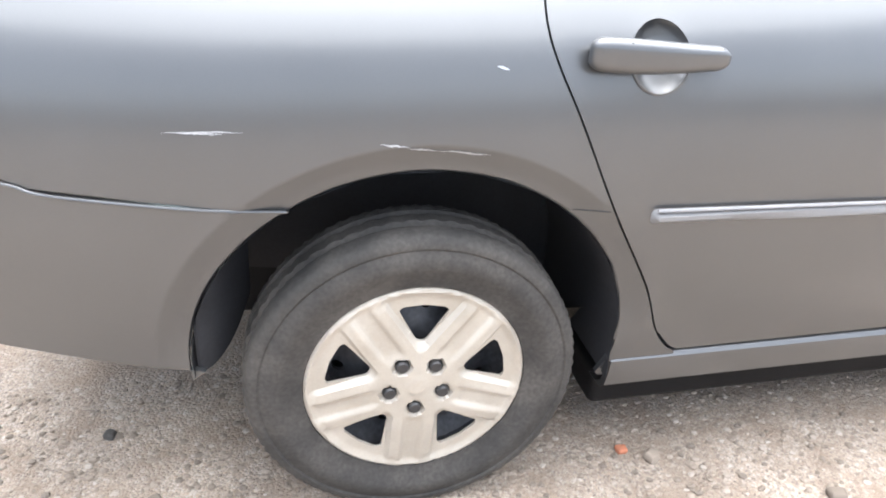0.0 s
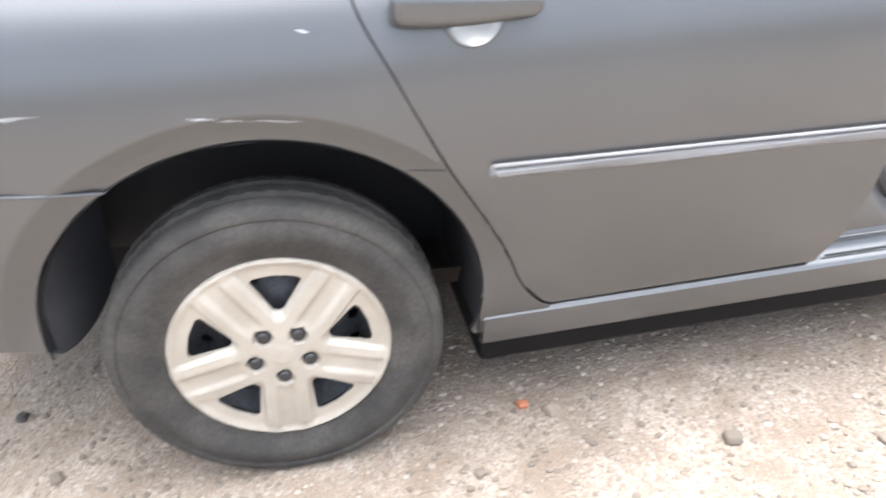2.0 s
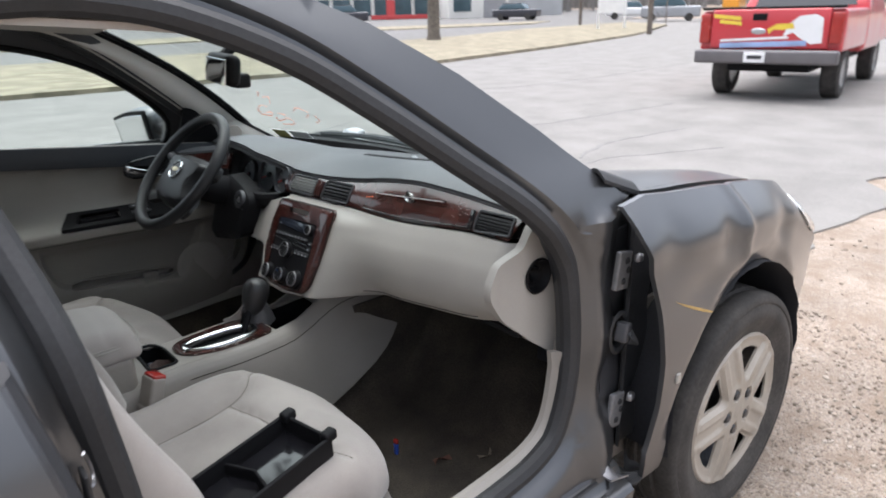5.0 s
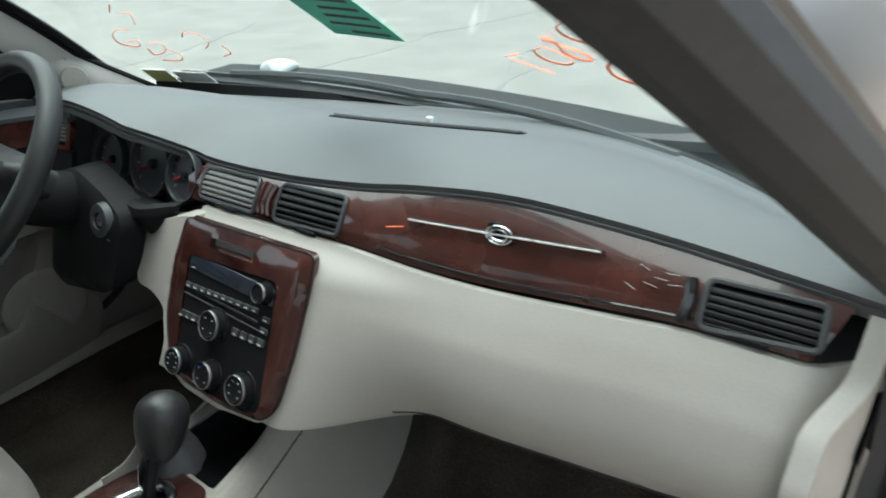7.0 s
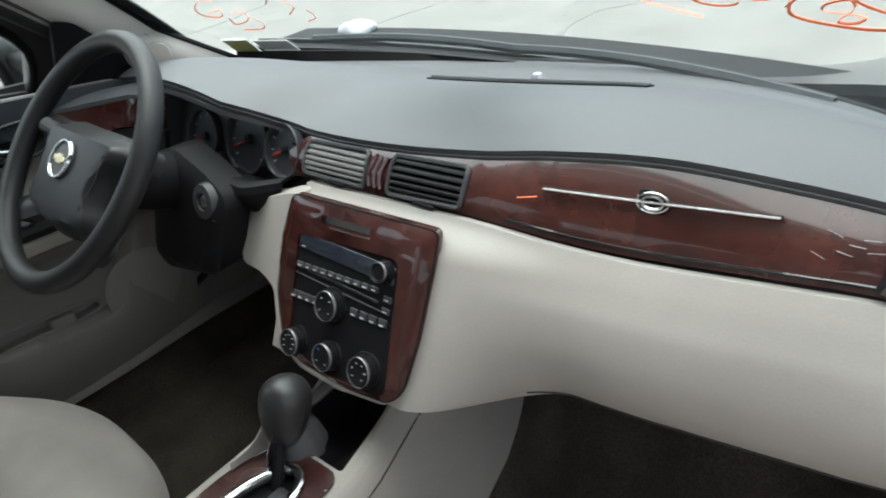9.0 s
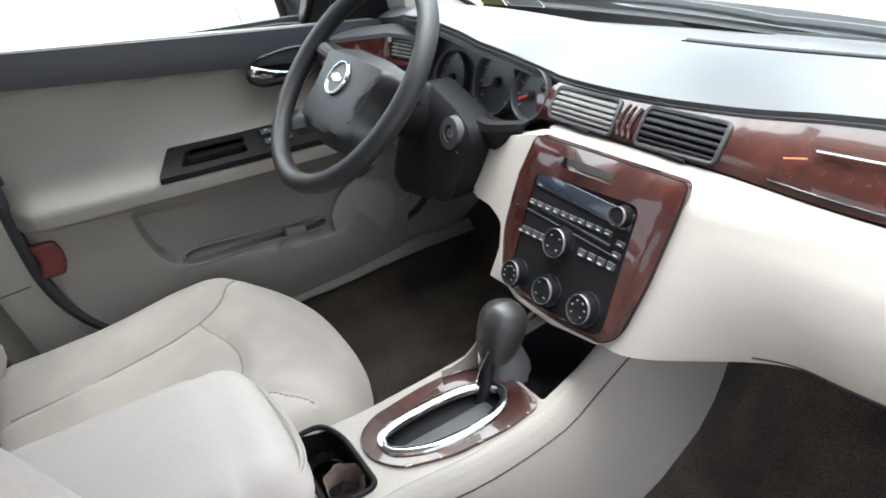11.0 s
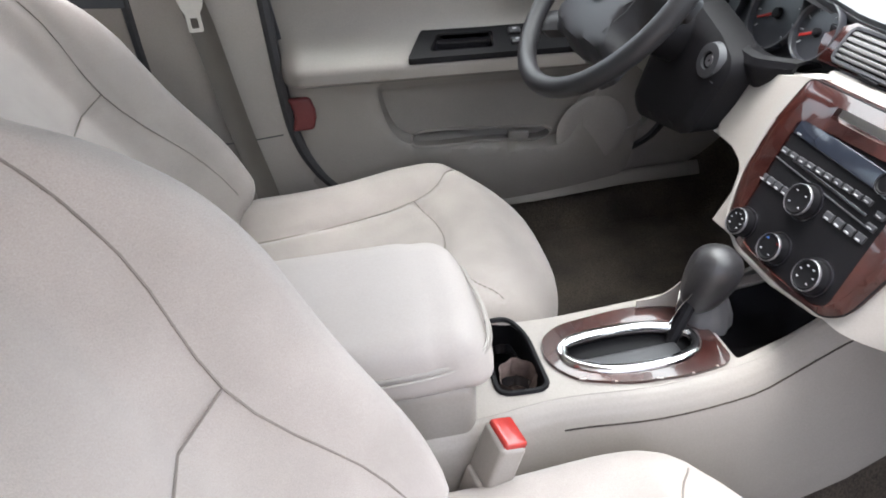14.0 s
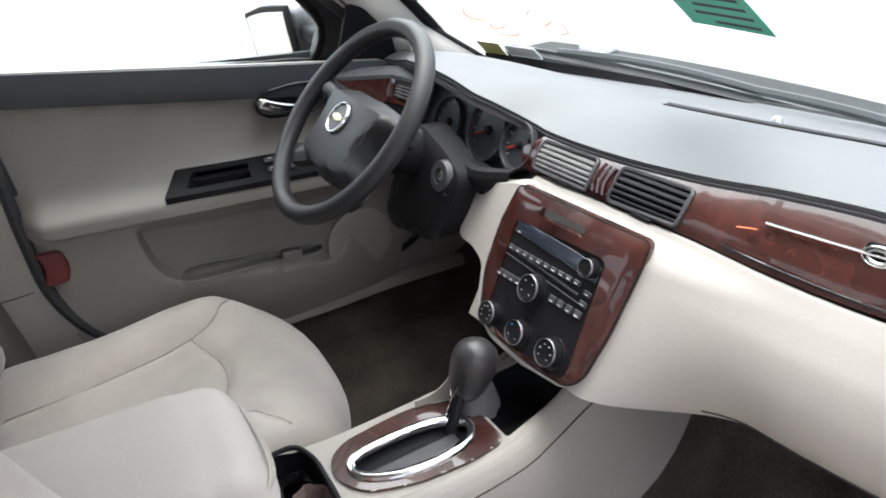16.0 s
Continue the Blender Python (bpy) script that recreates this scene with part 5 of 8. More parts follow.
brow = slab(lambda u, v, d: (max(2.04, lip_x(1.07 + u * 0.43) + 0.004) + 0.06 * v - 0.012 * math.sin(math.pi * u), 1.07 + u * 0.43, spline1(TOPZ, 1.07 + u * 0.43) - 0.008 - 0.014 * v - d), 20, 5, 0.008)
part("binnacle_brow", brow, PAD, dash)
for yy in (1.455,):
    part("binnacle_side", slab(lambda u, v, d, yy=yy: (2.035 + 0.03 * v + u * (0.075 - 0.02 * v), yy + d, 0.84 + v * 0.145), 6, 6, 0.012), DKGREY, dash)
part("binnacle_shelf", slab(lambda u, v, d: (2.025 + v * 0.09, 1.165 + u * 0.33, 0.826 + 0.002 * v - d + 0.008 * math.sin(math.pi * u)), 10, 5, 0.01), BLACK, dash)
for i in range(3):
    part("dash_button", rbox(0.008, 0.02, 0.012, 0.002, 0.02, at=pose(2.086, 1.106, 0.895 + 0.018 * i)), BLACK_S, dash, "small black dash button")
# steering column cowl and lower driver's panel
knee_poly = round_poly([(1.150, 0.862), (1.160, 0.882), (1.205, 0.902), (1.30, 0.925), (1.37, 0.905), (1.37, 0.745), (1.335, 0.726), (1.192, 0.752), (1.172, 0.765)], 0.016)
part("ignition_panel", sheet_yz(knee_poly, lambda y, z, d: (1.955 + 0.30 * (z - 0.82) - 0.012 * step01(0, 0.018, edge_gap((y, z), knee_poly)) + d, y, z), (), 0.012, 0.045), BLACK, dash, "black panel round the ignition")
TRIMP = [(2.012, 0.838), (1.996, 0.858), (1.991, 0.876), (1.996, 0.888), (2.010, 0.891), (2.030, 0.886), (2.072, 0.856)]


def cluster_trim(u, v, d):
    k = v * (len(TRIMP) - 1)
    i = min(int(k), len(TRIMP) - 2)
    a, b = TRIMP[i], TRIMP[i + 1]
    y = 1.36 - 0.255 * u
    return a[0] + (b[0] - a[0]) * (k - i) + 0.05 * step01(1.15, 1.09, y) + d * 0.7, y, a[1] + (b[1] - a[1]) * (k - i) + 0.012 * step01(1.14, 1.05, y) * (v < 0.35) + 0.010 * step01(1.15, 1.3, y) - d * 0.7


part("cluster_trim", slab(cluster_trim, 30, 24, 0.006), BLACK, dash, "black trim lip below the dials")
part("panel_line", tube([(1.9575 + 0.30 * (z - 0.82) - 0.0125, y, z) for y, z in ((1.165, 0.846), (1.21, 0.852), (1.26, 0.862))], 0.0012, 5), DKGREY, dash)
ig = pose(1.966, 1.194, 0.868, 0, 16, 0) @ pose(0, 0, 0, 0, 0, -90)
part("ignition_ring", lathe([(0.012, 0.004), (0.014, 0.012), (0.026, 0.011), (0.029, 0.0)], 28, ig), DKGREY, dash, "round ignition surround")
part("ignition_lock", lathe([(0, 0.008), (0.008, 0.009), (0.012, 0.004)], 20, ig), SILVER, dash, "silver ignition lock")
col = [Vector((1.86, 1.317, 0.925)), Vector((1.94, 1.31, 0.885)), Vector((2.05, 1.31, 0.84)), Vector((2.15, 1.31, 0.80))]
part("column_cowl", tube(curve_pts(col, 5), lambda t: 0.043 + 0.010 * t, 16), BLACK, dash, "black steering column cowl")
part("knee_bolster", slab(lambda u, v, d: (2.05 + 0.06 * math.sin(math.pi * v * 0.7) - 0.03 + d + 0.10 * v * (1 - v), 1.22 + u * 0.46, 0.845 - v * 0.16), 14, 12, 0.02), CREAM, dash, "cream knee panel below the column")
ret_poly = round_poly([(1.045, 0.890), (1.075, 0.884), (1.105, 0.872), (1.165, 0.862), (1.174, 0.780), (1.160, 0.764), (1.115, 0.766), (1.078, 0.758), (1.060, 0.742), (1.045, 0.74), (1.048, 0.80)], 0.010, 4)
part("cream_return", sheet_yz(ret_poly, lambda y, z, d: (1.986 + 0.47 * (z - 0.80) + 0.08 * max(0, y - 1.07) + d, y, z), (), 0.015, 0.03), CREAM, dash, "cream side of the centre stack")
part("kick_panel", slab(lambda u, v, d: (2.08 + u * 0.56, 1.70 - d, 0.28 + v * 0.42), 4, 4, 0.01), CREAM_D, car, "beige kick panel")
part("kick_panel", slab(lambda u, v, d: (2.20 + u * 0.44, 0.178 + d, 0.28 + v * 0.42), 4, 4, 0.01), CREAM_D, car, "beige kick panel")
# fascia at the driver's end, with its vent
def end_face(y, z, d):
    """The fascia turns back along the door at the driver's end."""
    return 2.050 + 0.3 * (z - 0.93) - 1.33 * max(0, y - 1.565) + d, y, z


lw = round_poly([(1.452, 0.908), (1.56, 0.899), (1.648, 0.896), (1.648, 0.946), (1.56, 0.954), (1.452, 0.964)], 0.006)
lv = round_poly([(1.468, 0.914), (1.552, 0.908), (1.552, 0.944), (1.468, 0.952)], 0.008)
part("wood_fascia", sheet_yz(lw, end_face, [lv], 0.014, 0.010), WOOD, dash, "burl-wood end of the driver's fascia")
end_vent = part("air_vent", sheet_yz(lv, lambda y, z, d: end_face(y, z, 0.02 + d), (), 0.02, 0.004), BLACK, dash, "driver's air vent with grey slats")
for i in range(5):
    part("slat", tube([end_face(1.471 + 0.0113 * k, 0.9195 + 0.0068 * i - 0.006 * k / 7 + 0.002, 0.004) for k in range(8)], 0.0024, 6), LIGHTSLAT, end_vent)
part("end_panel", sheet_yz(round_poly([(1.452, 0.840), (1.65, 0.830), (1.65, 0.893), (1.56, 0.896), (1.452, 0.905)], 0.006), lambda y, z, d: end_face(y, z, 0.004 + d), (), 0.03, 0.01), BLACK, dash, "black panel below the driver's vent")
part("end_pad", slab(lambda u, v, d: (end_face(1.45 + 0.20 * u, 0.955, 0)[0] + 0.10 * v - 0.004, 1.45 + 0.20 * u, 0.966 - 0.018 * u + 0.010 * math.sin(math.pi * v * 0.6) - d), 12, 6, 0.008), PAD, dash, "dark pad over the driver's vent")

# ---- steering wheel ----
sw = thing("steering_wheel", (1.837, 1.317, 0.944), "dark grey three-spoke steering wheel with a round badge", "steering wheel")
SWM = pose(1.858, 1.322, 0.9485) @ pose(0, 0, 0, 0, 42, 0) @ pose(0, 0, 0, 0, 0, -90)
WHEELM = surface("dark_grey_wheel_vinyl", (0.018, 0.0185, 0.020), 0.45, 0, 0.06, 5, 500, 0.15, depth=0.001, spec=0.32)
R = 0.184
part("rim", place(tube([(R * math.cos(a), -0.012, R * math.sin(a)) for a in [2 * math.pi * i / 72 for i in range(72)]], 0.0165, 14, closed=True), SWM), WHEELM, sw, "thick dark grey rim")


HUB_HALF = [(0.0, 0.056), (0.055, 0.057), (0.095, 0.052), (0.13, 0.050), (0.176, 0.052), (0.182, 0.014), (0.132, 0.012), (0.108, 0.0), (0.101, -0.022), (0.104, -0.048), (0.122, -0.068), (0.152, -0.098), (0.124, -0.130), (0.094, -0.100), (0.072, -0.102), (0.035, -0.109), (0.0, -0.111)]
hub_poly = round_poly(list(reversed(HUB_HALF + [(-x, z) for x, z in reversed(HUB_HALF[1:-1])])), 0.014, 4)


def hub_face(x, z, d):
    """The airbag pad: domed in the middle, thin and set back along the four spokes."""
    g = edge_gap((x, z), hub_poly)
    r = math.hypot(x, z)
    pad_ = 1 - step01(0.098, 0.125, abs(x)) * 0.9 - 0.7 * step01(0.118, 0.15, r) * (z < 0)
    y = 0.016 - 0.030 * step01(0, 0.020, g) * max(0.25, pad_) - 0.012 * max(0, 1 - (r / 0.12) ** 2)
    return x, y - 0.018 * step01(0.13, 0.18, r) + d, z


part("hub", place(sheet(hub_poly, hub_face, step=0.008, thick=0.022), SWM), WHEELM, sw, "dark grey airbag pad with four spokes")
for s in (-1, 1):
    part("pad_seam", place(tube([Vector(hub_face(s * x, z, -0.0004)) for x, z in ((0.094, 0.046), (0.093, 0.02), (0.088, -0.02), (0.082, -0.06), (0.070, -0.095))], 0.0012, 5), SWM), RUBBER, sw)
part("badge", place(lathe([(0, 0.004), (0.024, 0.003), (0.027, 0.005), (0.029, 0.003), (0.030, 0)], 32), SWM @ pose(0, -0.0255, -0.006)), DKGREY, sw, "round dark grey badge plate")
part("badge_ring", place(lathe([(0.0255, 0.004), (0.027, 0.0062), (0.0285, 0.0062), (0.0300, 0.003)], 32), SWM @ pose(0, -0.0255, -0.006)), CHROME, sw, "bright badge rim")
part("badge_bar", rbox(0.036, 0.003, 0.008, 0.001, 0.02, at=SWM @ pose(0, -0.030, -0.006)), surface("pale_gold", (0.62, 0.55, 0.36), 0.3, 0.6, 0.08, 9, 90, 0), sw, "pale gold badge bar")
part("badge_bar", rbox(0.017, 0.003, 0.014, 0.001, 0.02, at=SWM @ pose(0, -0.030, -0.006)), surface("pale_gold_light", (0.62, 0.55, 0.36), 0.3, 0.6, 0.08, 9, 90, 0), sw, "pale gold badge block")
part("thumb_buttons", rbox(0.014, 0.012, 0.05, 0.004, 0.02, at=SWM @ pose(-0.099, -0.004, -0.012)), DKGREY, sw, "grey thumb buttons")
stalk = part("indicator_stalk", tube([(1.90, 1.37, 0.93), (1.885, 1.43, 0.955), (1.875, 1.475, 0.975)], lambda t: 0.009 + 0.004 * t, 10), DKGREY, sw, "dark grey indicator stalk")

# ---- centre console ----
con = thing("centre_console", (1.7, C, 0.30), "beige centre console with wood-trimmed shifter", "console")


def con_top(x):
    return spline1([(1.1, 0.585), (1.5, 0.588), (1.62, 0.592), (1.75, 0.596), (1.86, 0.598), (1.95, 0.600), (2.05, 0.605)], x)


def near_y(x):
    """The passenger-side shoulder of the console top."""
    return spline1([(1.1, 0.835), (1.5, 0.838), (1.62, 0.846), (1.75, 0.834), (1.87, 0.842), (1.95, 0.862), (2.10, 0.885)], x)


def far_y(x):
    return spline1([(1.1, 1.03), (1.5, 1.028), (1.56, 1.012), (1.62, 0.994), (1.75, 0.994), (1.85, 1.0), (2.1, 1.01)], x)


cup_h = round_poly([(1.550, 0.868), (1.552, 1.006), (1.598, 1.006), (1.614, 0.965), (1.616, 0.862)], 0.018)
bin_h = round_poly([(1.868, 0.852), (1.864, 0.980), (2.03, 0.992), (2.03, 0.900), (1.95, 0.874)], 0.008)
plate = [(1.629, 0.948), (1.624, 0.906), (1.652, 0.866), (1.72, 0.843), (1.80, 0.838), (1.862, 0.846), (1.858, 0.915), (1.840, 0.974), (1.75, 0.978), (1.66, 0.969)]
plate = [(p.x, p.y) for p in curve_pts([(*p, 0) for p in round_poly(plate, 0.02, 3)], 2, True)]
gate = [(p.x, p.y) for p in curve_pts([(*p, 0) for p in [(1.652, 0.920), (1.657, 0.894), (1.703, 0.870), (1.77, 0.864), (1.818, 0.876), (1.832, 0.898), (1.824, 0.916), (1.785, 0.934), (1.72, 0.939), (1.668, 0.934)]], 4, True)]
DX = [1.12 + 0.035 * i for i in range(29)]
deck = [(x, near_y(x)) for x in DX] + [(x, far_y(x)) for x in reversed(DX)]


def deck_fn(x, y, d):
    return x, y, con_top(x) - 0.10 * max(0, 0.016 - (y - near_y(x))) ** 1.2 - 0.10 * max(0, 0.014 - (far_y(x) - y)) ** 1.2 - d


part("console_deck", sheet(deck, deck_fn, [cup_h, bin_h, gate], 0.014, 0.006), CREAM_D, con, "beige plastic console top")
ROLL = [(0.0, 0.0), (-0.006, -0.003), (-0.013, -0.009), (-0.021, -0.020), (-0.030, -0.042), (-0.039, -0.08), (-0.048, -0.13), (-0.058, -0.20), (-0.068, -0.31)]


def con_side(u, v, d, s=-1):
    k = v * (len(ROLL) - 1)
    i = min(int(k), len(ROLL) - 2)
    dy, dz = (ROLL[i][c] + (ROLL[i + 1][c] - ROLL[i][c]) * (k - i) for c in (0, 1))
    drop = -dz / 0.31
    x = 1.12 + u * (spline1([(0.0, 2.25), (0.18, 2.285), (0.39, 2.265), (0.57, 2.195), (0.68, 2.10), (0.82, 1.95), (1.0, 1.75)], drop) - 1.12)
    fwd = step01(1.80, 2.15, x)
    dy = dy * (1 + 0.55 * fwd * step01(0.1, 0.9, drop)) - 0.02 * fwd * step01(0.0, 0.25, drop)
    z = con_top(x) + 0.055 * step01(1.90, 2.10, x) * (1 - drop) + dz - 0.0015
    if s < 0:
        return x, near_y(x) + dy + d, z
    return x, far_y(x) - 0.6 * dy - d, z


part("console_side", slab(con_side, 44, 32, 0.006), CREAM_D, con, "beige console side panel rolling over from the top")
part("console_side", slab(lambda u, v, d: con_side(u, v, d, 1), 30, 12, 0.006), CREAM_D, con, "beige console side panel")
part("console_seam", tube([Vector(con_side((x - 1.12) / 1.10, 0.44 + 0.07 * step01(1.95, 2.2, x), 0)) + Vector((0, -0.0006, 0)) for x in [1.60 + 0.03 * i for i in range(19)]], 0.0013, 5), CARPET, con)
part("cup_well", join(grid(lambda u, v: (lambda p: (p[0], p[1], con_top(1.58) - 0.002 - v * 0.085))(cup_h[int(u * len(cup_h)) % len(cup_h)]), len(cup_h), 3, close_u=True), sheet(cup_h, lambda x, y, d: (x, y, con_top(1.58) - 0.086), step=0.03)), BLACK, con, "black cup holder well")
part("cup_rim", tube([(x, y, con_top(x) + 0.001) for x, y in cup_h], 0.004, 6, closed=True), BLACK, con)
for yy in (0.903, 0.968):
    part("cup_ring", lathe([(0.026, 0.0), (0.033, 0.012), (0.036, 0.0)], 24, pose(1.583, yy, 0.535) @ pose(0, 0, 0, -90)), BLACK_S, con)
part("bin_well", join(grid(lambda u, v: (lambda p: (p[0], p[1], con_top(1.95) - 0.002 - v * 0.07))(bin_h[int(u * len(bin_h)) % len(bin_h)]), len(bin_h), 3, close_u=True), sheet(bin_h, lambda x, y, d: (x, y, con_top(1.95) - 0.072), step=0.04)), BLACK_S, con, "shiny black front tray")
# shifter plate
part("shifter_plate", sheet(plate, lambda x, y, d: (x, y, con_top(x) + 0.005 - d), [gate], 0.015, 0.006), WOOD, con, "burl-wood shifter plate with chipped edge")
for i, (px, py) in enumerate(((1.70, 0.8500), (1.755, 0.8415), (1.80, 0.8395), (1.66, 0.864), (1.835, 0.8435))):
    part("chip", rbox(0.009 if i % 2 else 0.004, 0.002, 0.002, 0.0008, 0.01, at=pose(px, py, con_top(px) + 0.0045, 0, 0, -10)), CREAM_D, con, "pale chipped spot")
part("chrome_ring", tube([(x, y, con_top(x) + 0.006) for x, y in gate], 0.0075, 10, closed=True, flat=0.7), CHROME, con, "oval chrome shifter surround")
part("gate_floor", sheet(gate, lambda x, y, d: (x, y, con_top(x) - 0.010), step=0.03), BLACK, con, "black shifter gate")
part("gate_brush", rbox(0.15, 0.034, 0.012, 0.005, 0.03, at=pose(1.735, 0.888, con_top(1.73) - 0.008, 0, 0, 2)), DKGREY, con, "dark grey gate slider")
lever = curve_pts([(1.805, 0.912, 0.585), (1.818, 0.918, 0.61), (1.834, 0.926, 0.64), (1.85, 0.932, 0.67)], 5)
part("shift_lever", tube(lever[:13], 0.009, 10), BLACK, con, "black shifter shaft")


def knob_shape(x, y, z):
    k = 1 - 0.34 * step01(0.015, -0.06, z)
    return x * k, y * k, z


part("shift_knob", rbox(0.070, 0.066, 0.106, 0.032, 0.012, knob_shape, pose(1.858, 0.934, 0.669, 0, 18, 0)), surface("worn_black_leather", (0.02, 0.02, 0.021), 0.38, 0, 0.15, 8, 240, 0.15), con, "black leather shift knob")
part("shift_boot", lathe([(0.040, 0.0), (0.036, 0.02), (0.026, 0.045), (0.021, 0.062)], 20, pose(1.868, 0.942, 0.592) @ pose(0, 0, 0, -90), wave=lambda r, h, i, j: (r * (1 + 0.06 * math.sin(i * 2.1 + j)), h)), surface("grey_shifter_boot", (0.06, 0.06, 0.062), 0.5, 0, 0.15, 9, 120, 0.1), con, "soft grey shifter boot")
part("peeled_trim", slab(lambda u, v, d: (1.780 + 0.055 * u, 0.972 - 0.012 * u * u + d, 0.604 + 0.012 * v + 0.034 * u ** 3 * v), 8, 4, 0.002), CREAM_D, con, "peeled beige edge of the shifter trim")
part("torn_clip", slab(lambda u, v, d: (1.805 + 0.014 * u, 0.926 - 0.02 * v + d, 0.60 + 0.055 * v + 0.02 * u), 3, 4, 0.0015), CHROME, con, "bent shiny clip")


# armrest box
def arm_shape(x, y, z):
    t = (x + 0.16) / 0.32
    up_ = 0.008
    nose_ = step01(0.75, 1.0, t)
    return x - 0.016 * nose_ * (y / 0.12) ** 4 - 0.030 * nose_ * (z + 0.033) / 0.066, y * (1 - 0.02 * nose_ - 0.10 * (z + 0.033) / 0.066), z + (up_ - 0.003 * nose_) * step01(-0.008, 0.026, z)


ARM = surface("beige_leatherette", (0.38, 0.355, 0.33), 0.55, 0, 0.05, 5, 380, 0.12, depth=0.001, spec=0.25)
part("armrest_lid", rbox(0.385, 0.245, 0.072, 0.026, 0.014, arm_shape, pose(1.360, C + 0.012, 0.686)), ARM, con, "padded beige armrest lid")
part("armrest_box", rbox(0.34, 0.215, 0.36, 0.02, 0.06, at=pose(1.345, C + 0.005, 0.485)), CREAM_D, con, "beige console box")
for off in (0.0, 0.007):
    pts = [(x, y, 0.6955 - off * 0.8) for x, y in [(1.18, C - 0.1045 - off * 0.5), (1.35, C - 0.1050 - off * 0.5), (1.46, C - 0.1020 - off * 0.5), (1.515 + off * 0.3, C - 0.088), (1.536 + off * 0.5, C - 0.06), (1.541 + off * 0.5, C), (1.534 + off * 0.5, C + 0.08)]]
    part("stitching", tube(curve_pts(pts, 6), 0.0019, 5), CREAM, con, "pale double stitching")


# ---- seats ----
# Darker beige for the seam tubes, painting the shade inside the seat creases.
CLOTH_D = surface("beige_seam_shade", (0.20, 0.18, 0.16), 0.95, 0, 0.1, 9, 300, 0.1)

def line_gap(p, pts):
    best = 9
    for a, b in zip(pts, pts[1:]):
        l = (b[0] - a[0]) ** 2 + (b[1] - a[1]) ** 2
        t = max(0, min(1, ((p[0] - a[0]) * (b[0] - a[0]) + (p[1] - a[1]) * (b[1] - a[1])) / l))
        best = min(best, math.hypot(p[0] - a[0] - t * (b[0] - a[0]), p[1] - a[1] - t * (b[1] - a[1])))
    return best


def seat(at, name, label, lean, worn, back=-0.255, rest=(0.02, 0.80)):
    """A cloth bucket seat; at is the middle of the cushion's underside, lean tips the backrest."""
    s = thing(name, at.translation, label, "seat")
    L, W, H = 0.60, 0.545, 0.13
    seams = [[(-0.27, 0.12), (0.07, 0.135), (0.17, 0.20), (0.205, 0.225)], [(-0.27, -0.12), (0.07, -0.135), (0.15, -0.19), (0.20, -0.225)], [(0.07, 0.135), (0.105, 0.0), (0.07, -0.135)]]
    sm = [[(p.x, p.y) for p in curve_pts([(*q, 0) for q in l], 5)] for l in seams]

    def cush(x, y, z):
        t = x / (L / 2)
        taper = 1 - 0.06 * step01(0.2, 1, t) * abs(y / (W / 2)) ** 2
        xx, yy = x, y * taper
        xx -= 0.085 * step01(0.1, 1.0, t) * (abs(y) / (W / 2)) ** 2.4
        if z > 0:
            front = step01(0.05, 0.85, t)
            bol = step01(0.118, 0.20, abs(y)) * (1 - 0.35 * step01(0.225, 0.272, abs(y)))
            z += 0.028 * bol * (1 - 0.9 * front) + 0.022 * step01(-0.4, 0.5, t) - 0.050 * step01(0.58, 1.0, t) ** 1.4 - 0.006 * (1 - step01(0.0, 0.12, abs(y)))
            z += 0.007 * math.exp(-((x - 0.16) / 0.06) ** 2) + 0.003 * noise.noise(Vector((x * 7 + worn, y * 7, 0))) + 0.0015 * noise.noise(Vector((x * 19, y * 19, worn)))
            g = min(line_gap((x, y), l) for l in sm)
            z -= 0.009 * math.exp(-(g / 0.010) ** 2)
        else:
            xx -= 0.03 * step01(0.3, 1, t)
        return xx, yy, z

    part("cushion", rbox(L, W, H, 0.05, 0.0095, cush, at @ pose(-0.03, 0, H / 2 + 0.08)), CLOTH, s, "beige cloth cushion, stained in places")
    for l in sm:
        part("seam", tube([at @ (Vector(cush(x, y, H / 2)) + Vector((-0.03, 0, H / 2 + 0.0816))) for x, y in l], 0.0012, 5), CLOTH_D, s)
    side_m = at @ pose(-0.02, 0, 0.035)
    part("seat_shield", rbox(0.55, W * 0.95, 0.13, 0.03, 0.025, lambda x, y, z: (x - 0.05 * step01(0.1, 0.275, x) * (abs(y) / 0.26) ** 2, y * (1 - 0.03 * step01(0.0, -0.06, z)), z + 0.012 * step01(0.05, 0.27, x)), side_m), CREAM_D, s, "beige plastic seat base")
    for sy in (-1, 1):
        part("shield_recess", rbox(0.20, 0.010, 0.055, 0.0048, 0.02, lambda x, y, z: (x, y, z * (1 - 0.5 * step01(0.02, 0.10, x)) + 0.05 * x), side_m @ pose(-0.02, sy * (W * 0.475 + 0.001), -0.005)), CREAM, s, "raised pale side cover")
        part("recline_lever", rbox(0.15, 0.016, 0.026, 0.0078, 0.02, lambda x, y, z: (x, y + 0.008 * math.cos(x * 14), z), side_m @ pose(-0.03, sy * (W * 0.475 + 0.010), 0.004, 0, -8, 0)), CREAM_D, s, "pale recline lever")
    part("seat_base", rbox(0.44, 0.36, 0.20, 0.02, 0.1, at=at @ pose(-0.03, 0, -0.12)), BLACK, s)
    B = at @ pose(back, 0, 0.135, 0, -lean, 0)
    bl = [[(0.20, 0.05), (0.188, 0.22), (0.170, 0.39), (0.184, 0.52), (0.208, 0.62)], [(-0.20, 0.05), (-0.188, 0.22), (-0.170, 0.39), (-0.184, 0.52), (-0.208, 0.62)], [(0.170, 0.39), (0.0, 0.378), (-0.170, 0.39)]]
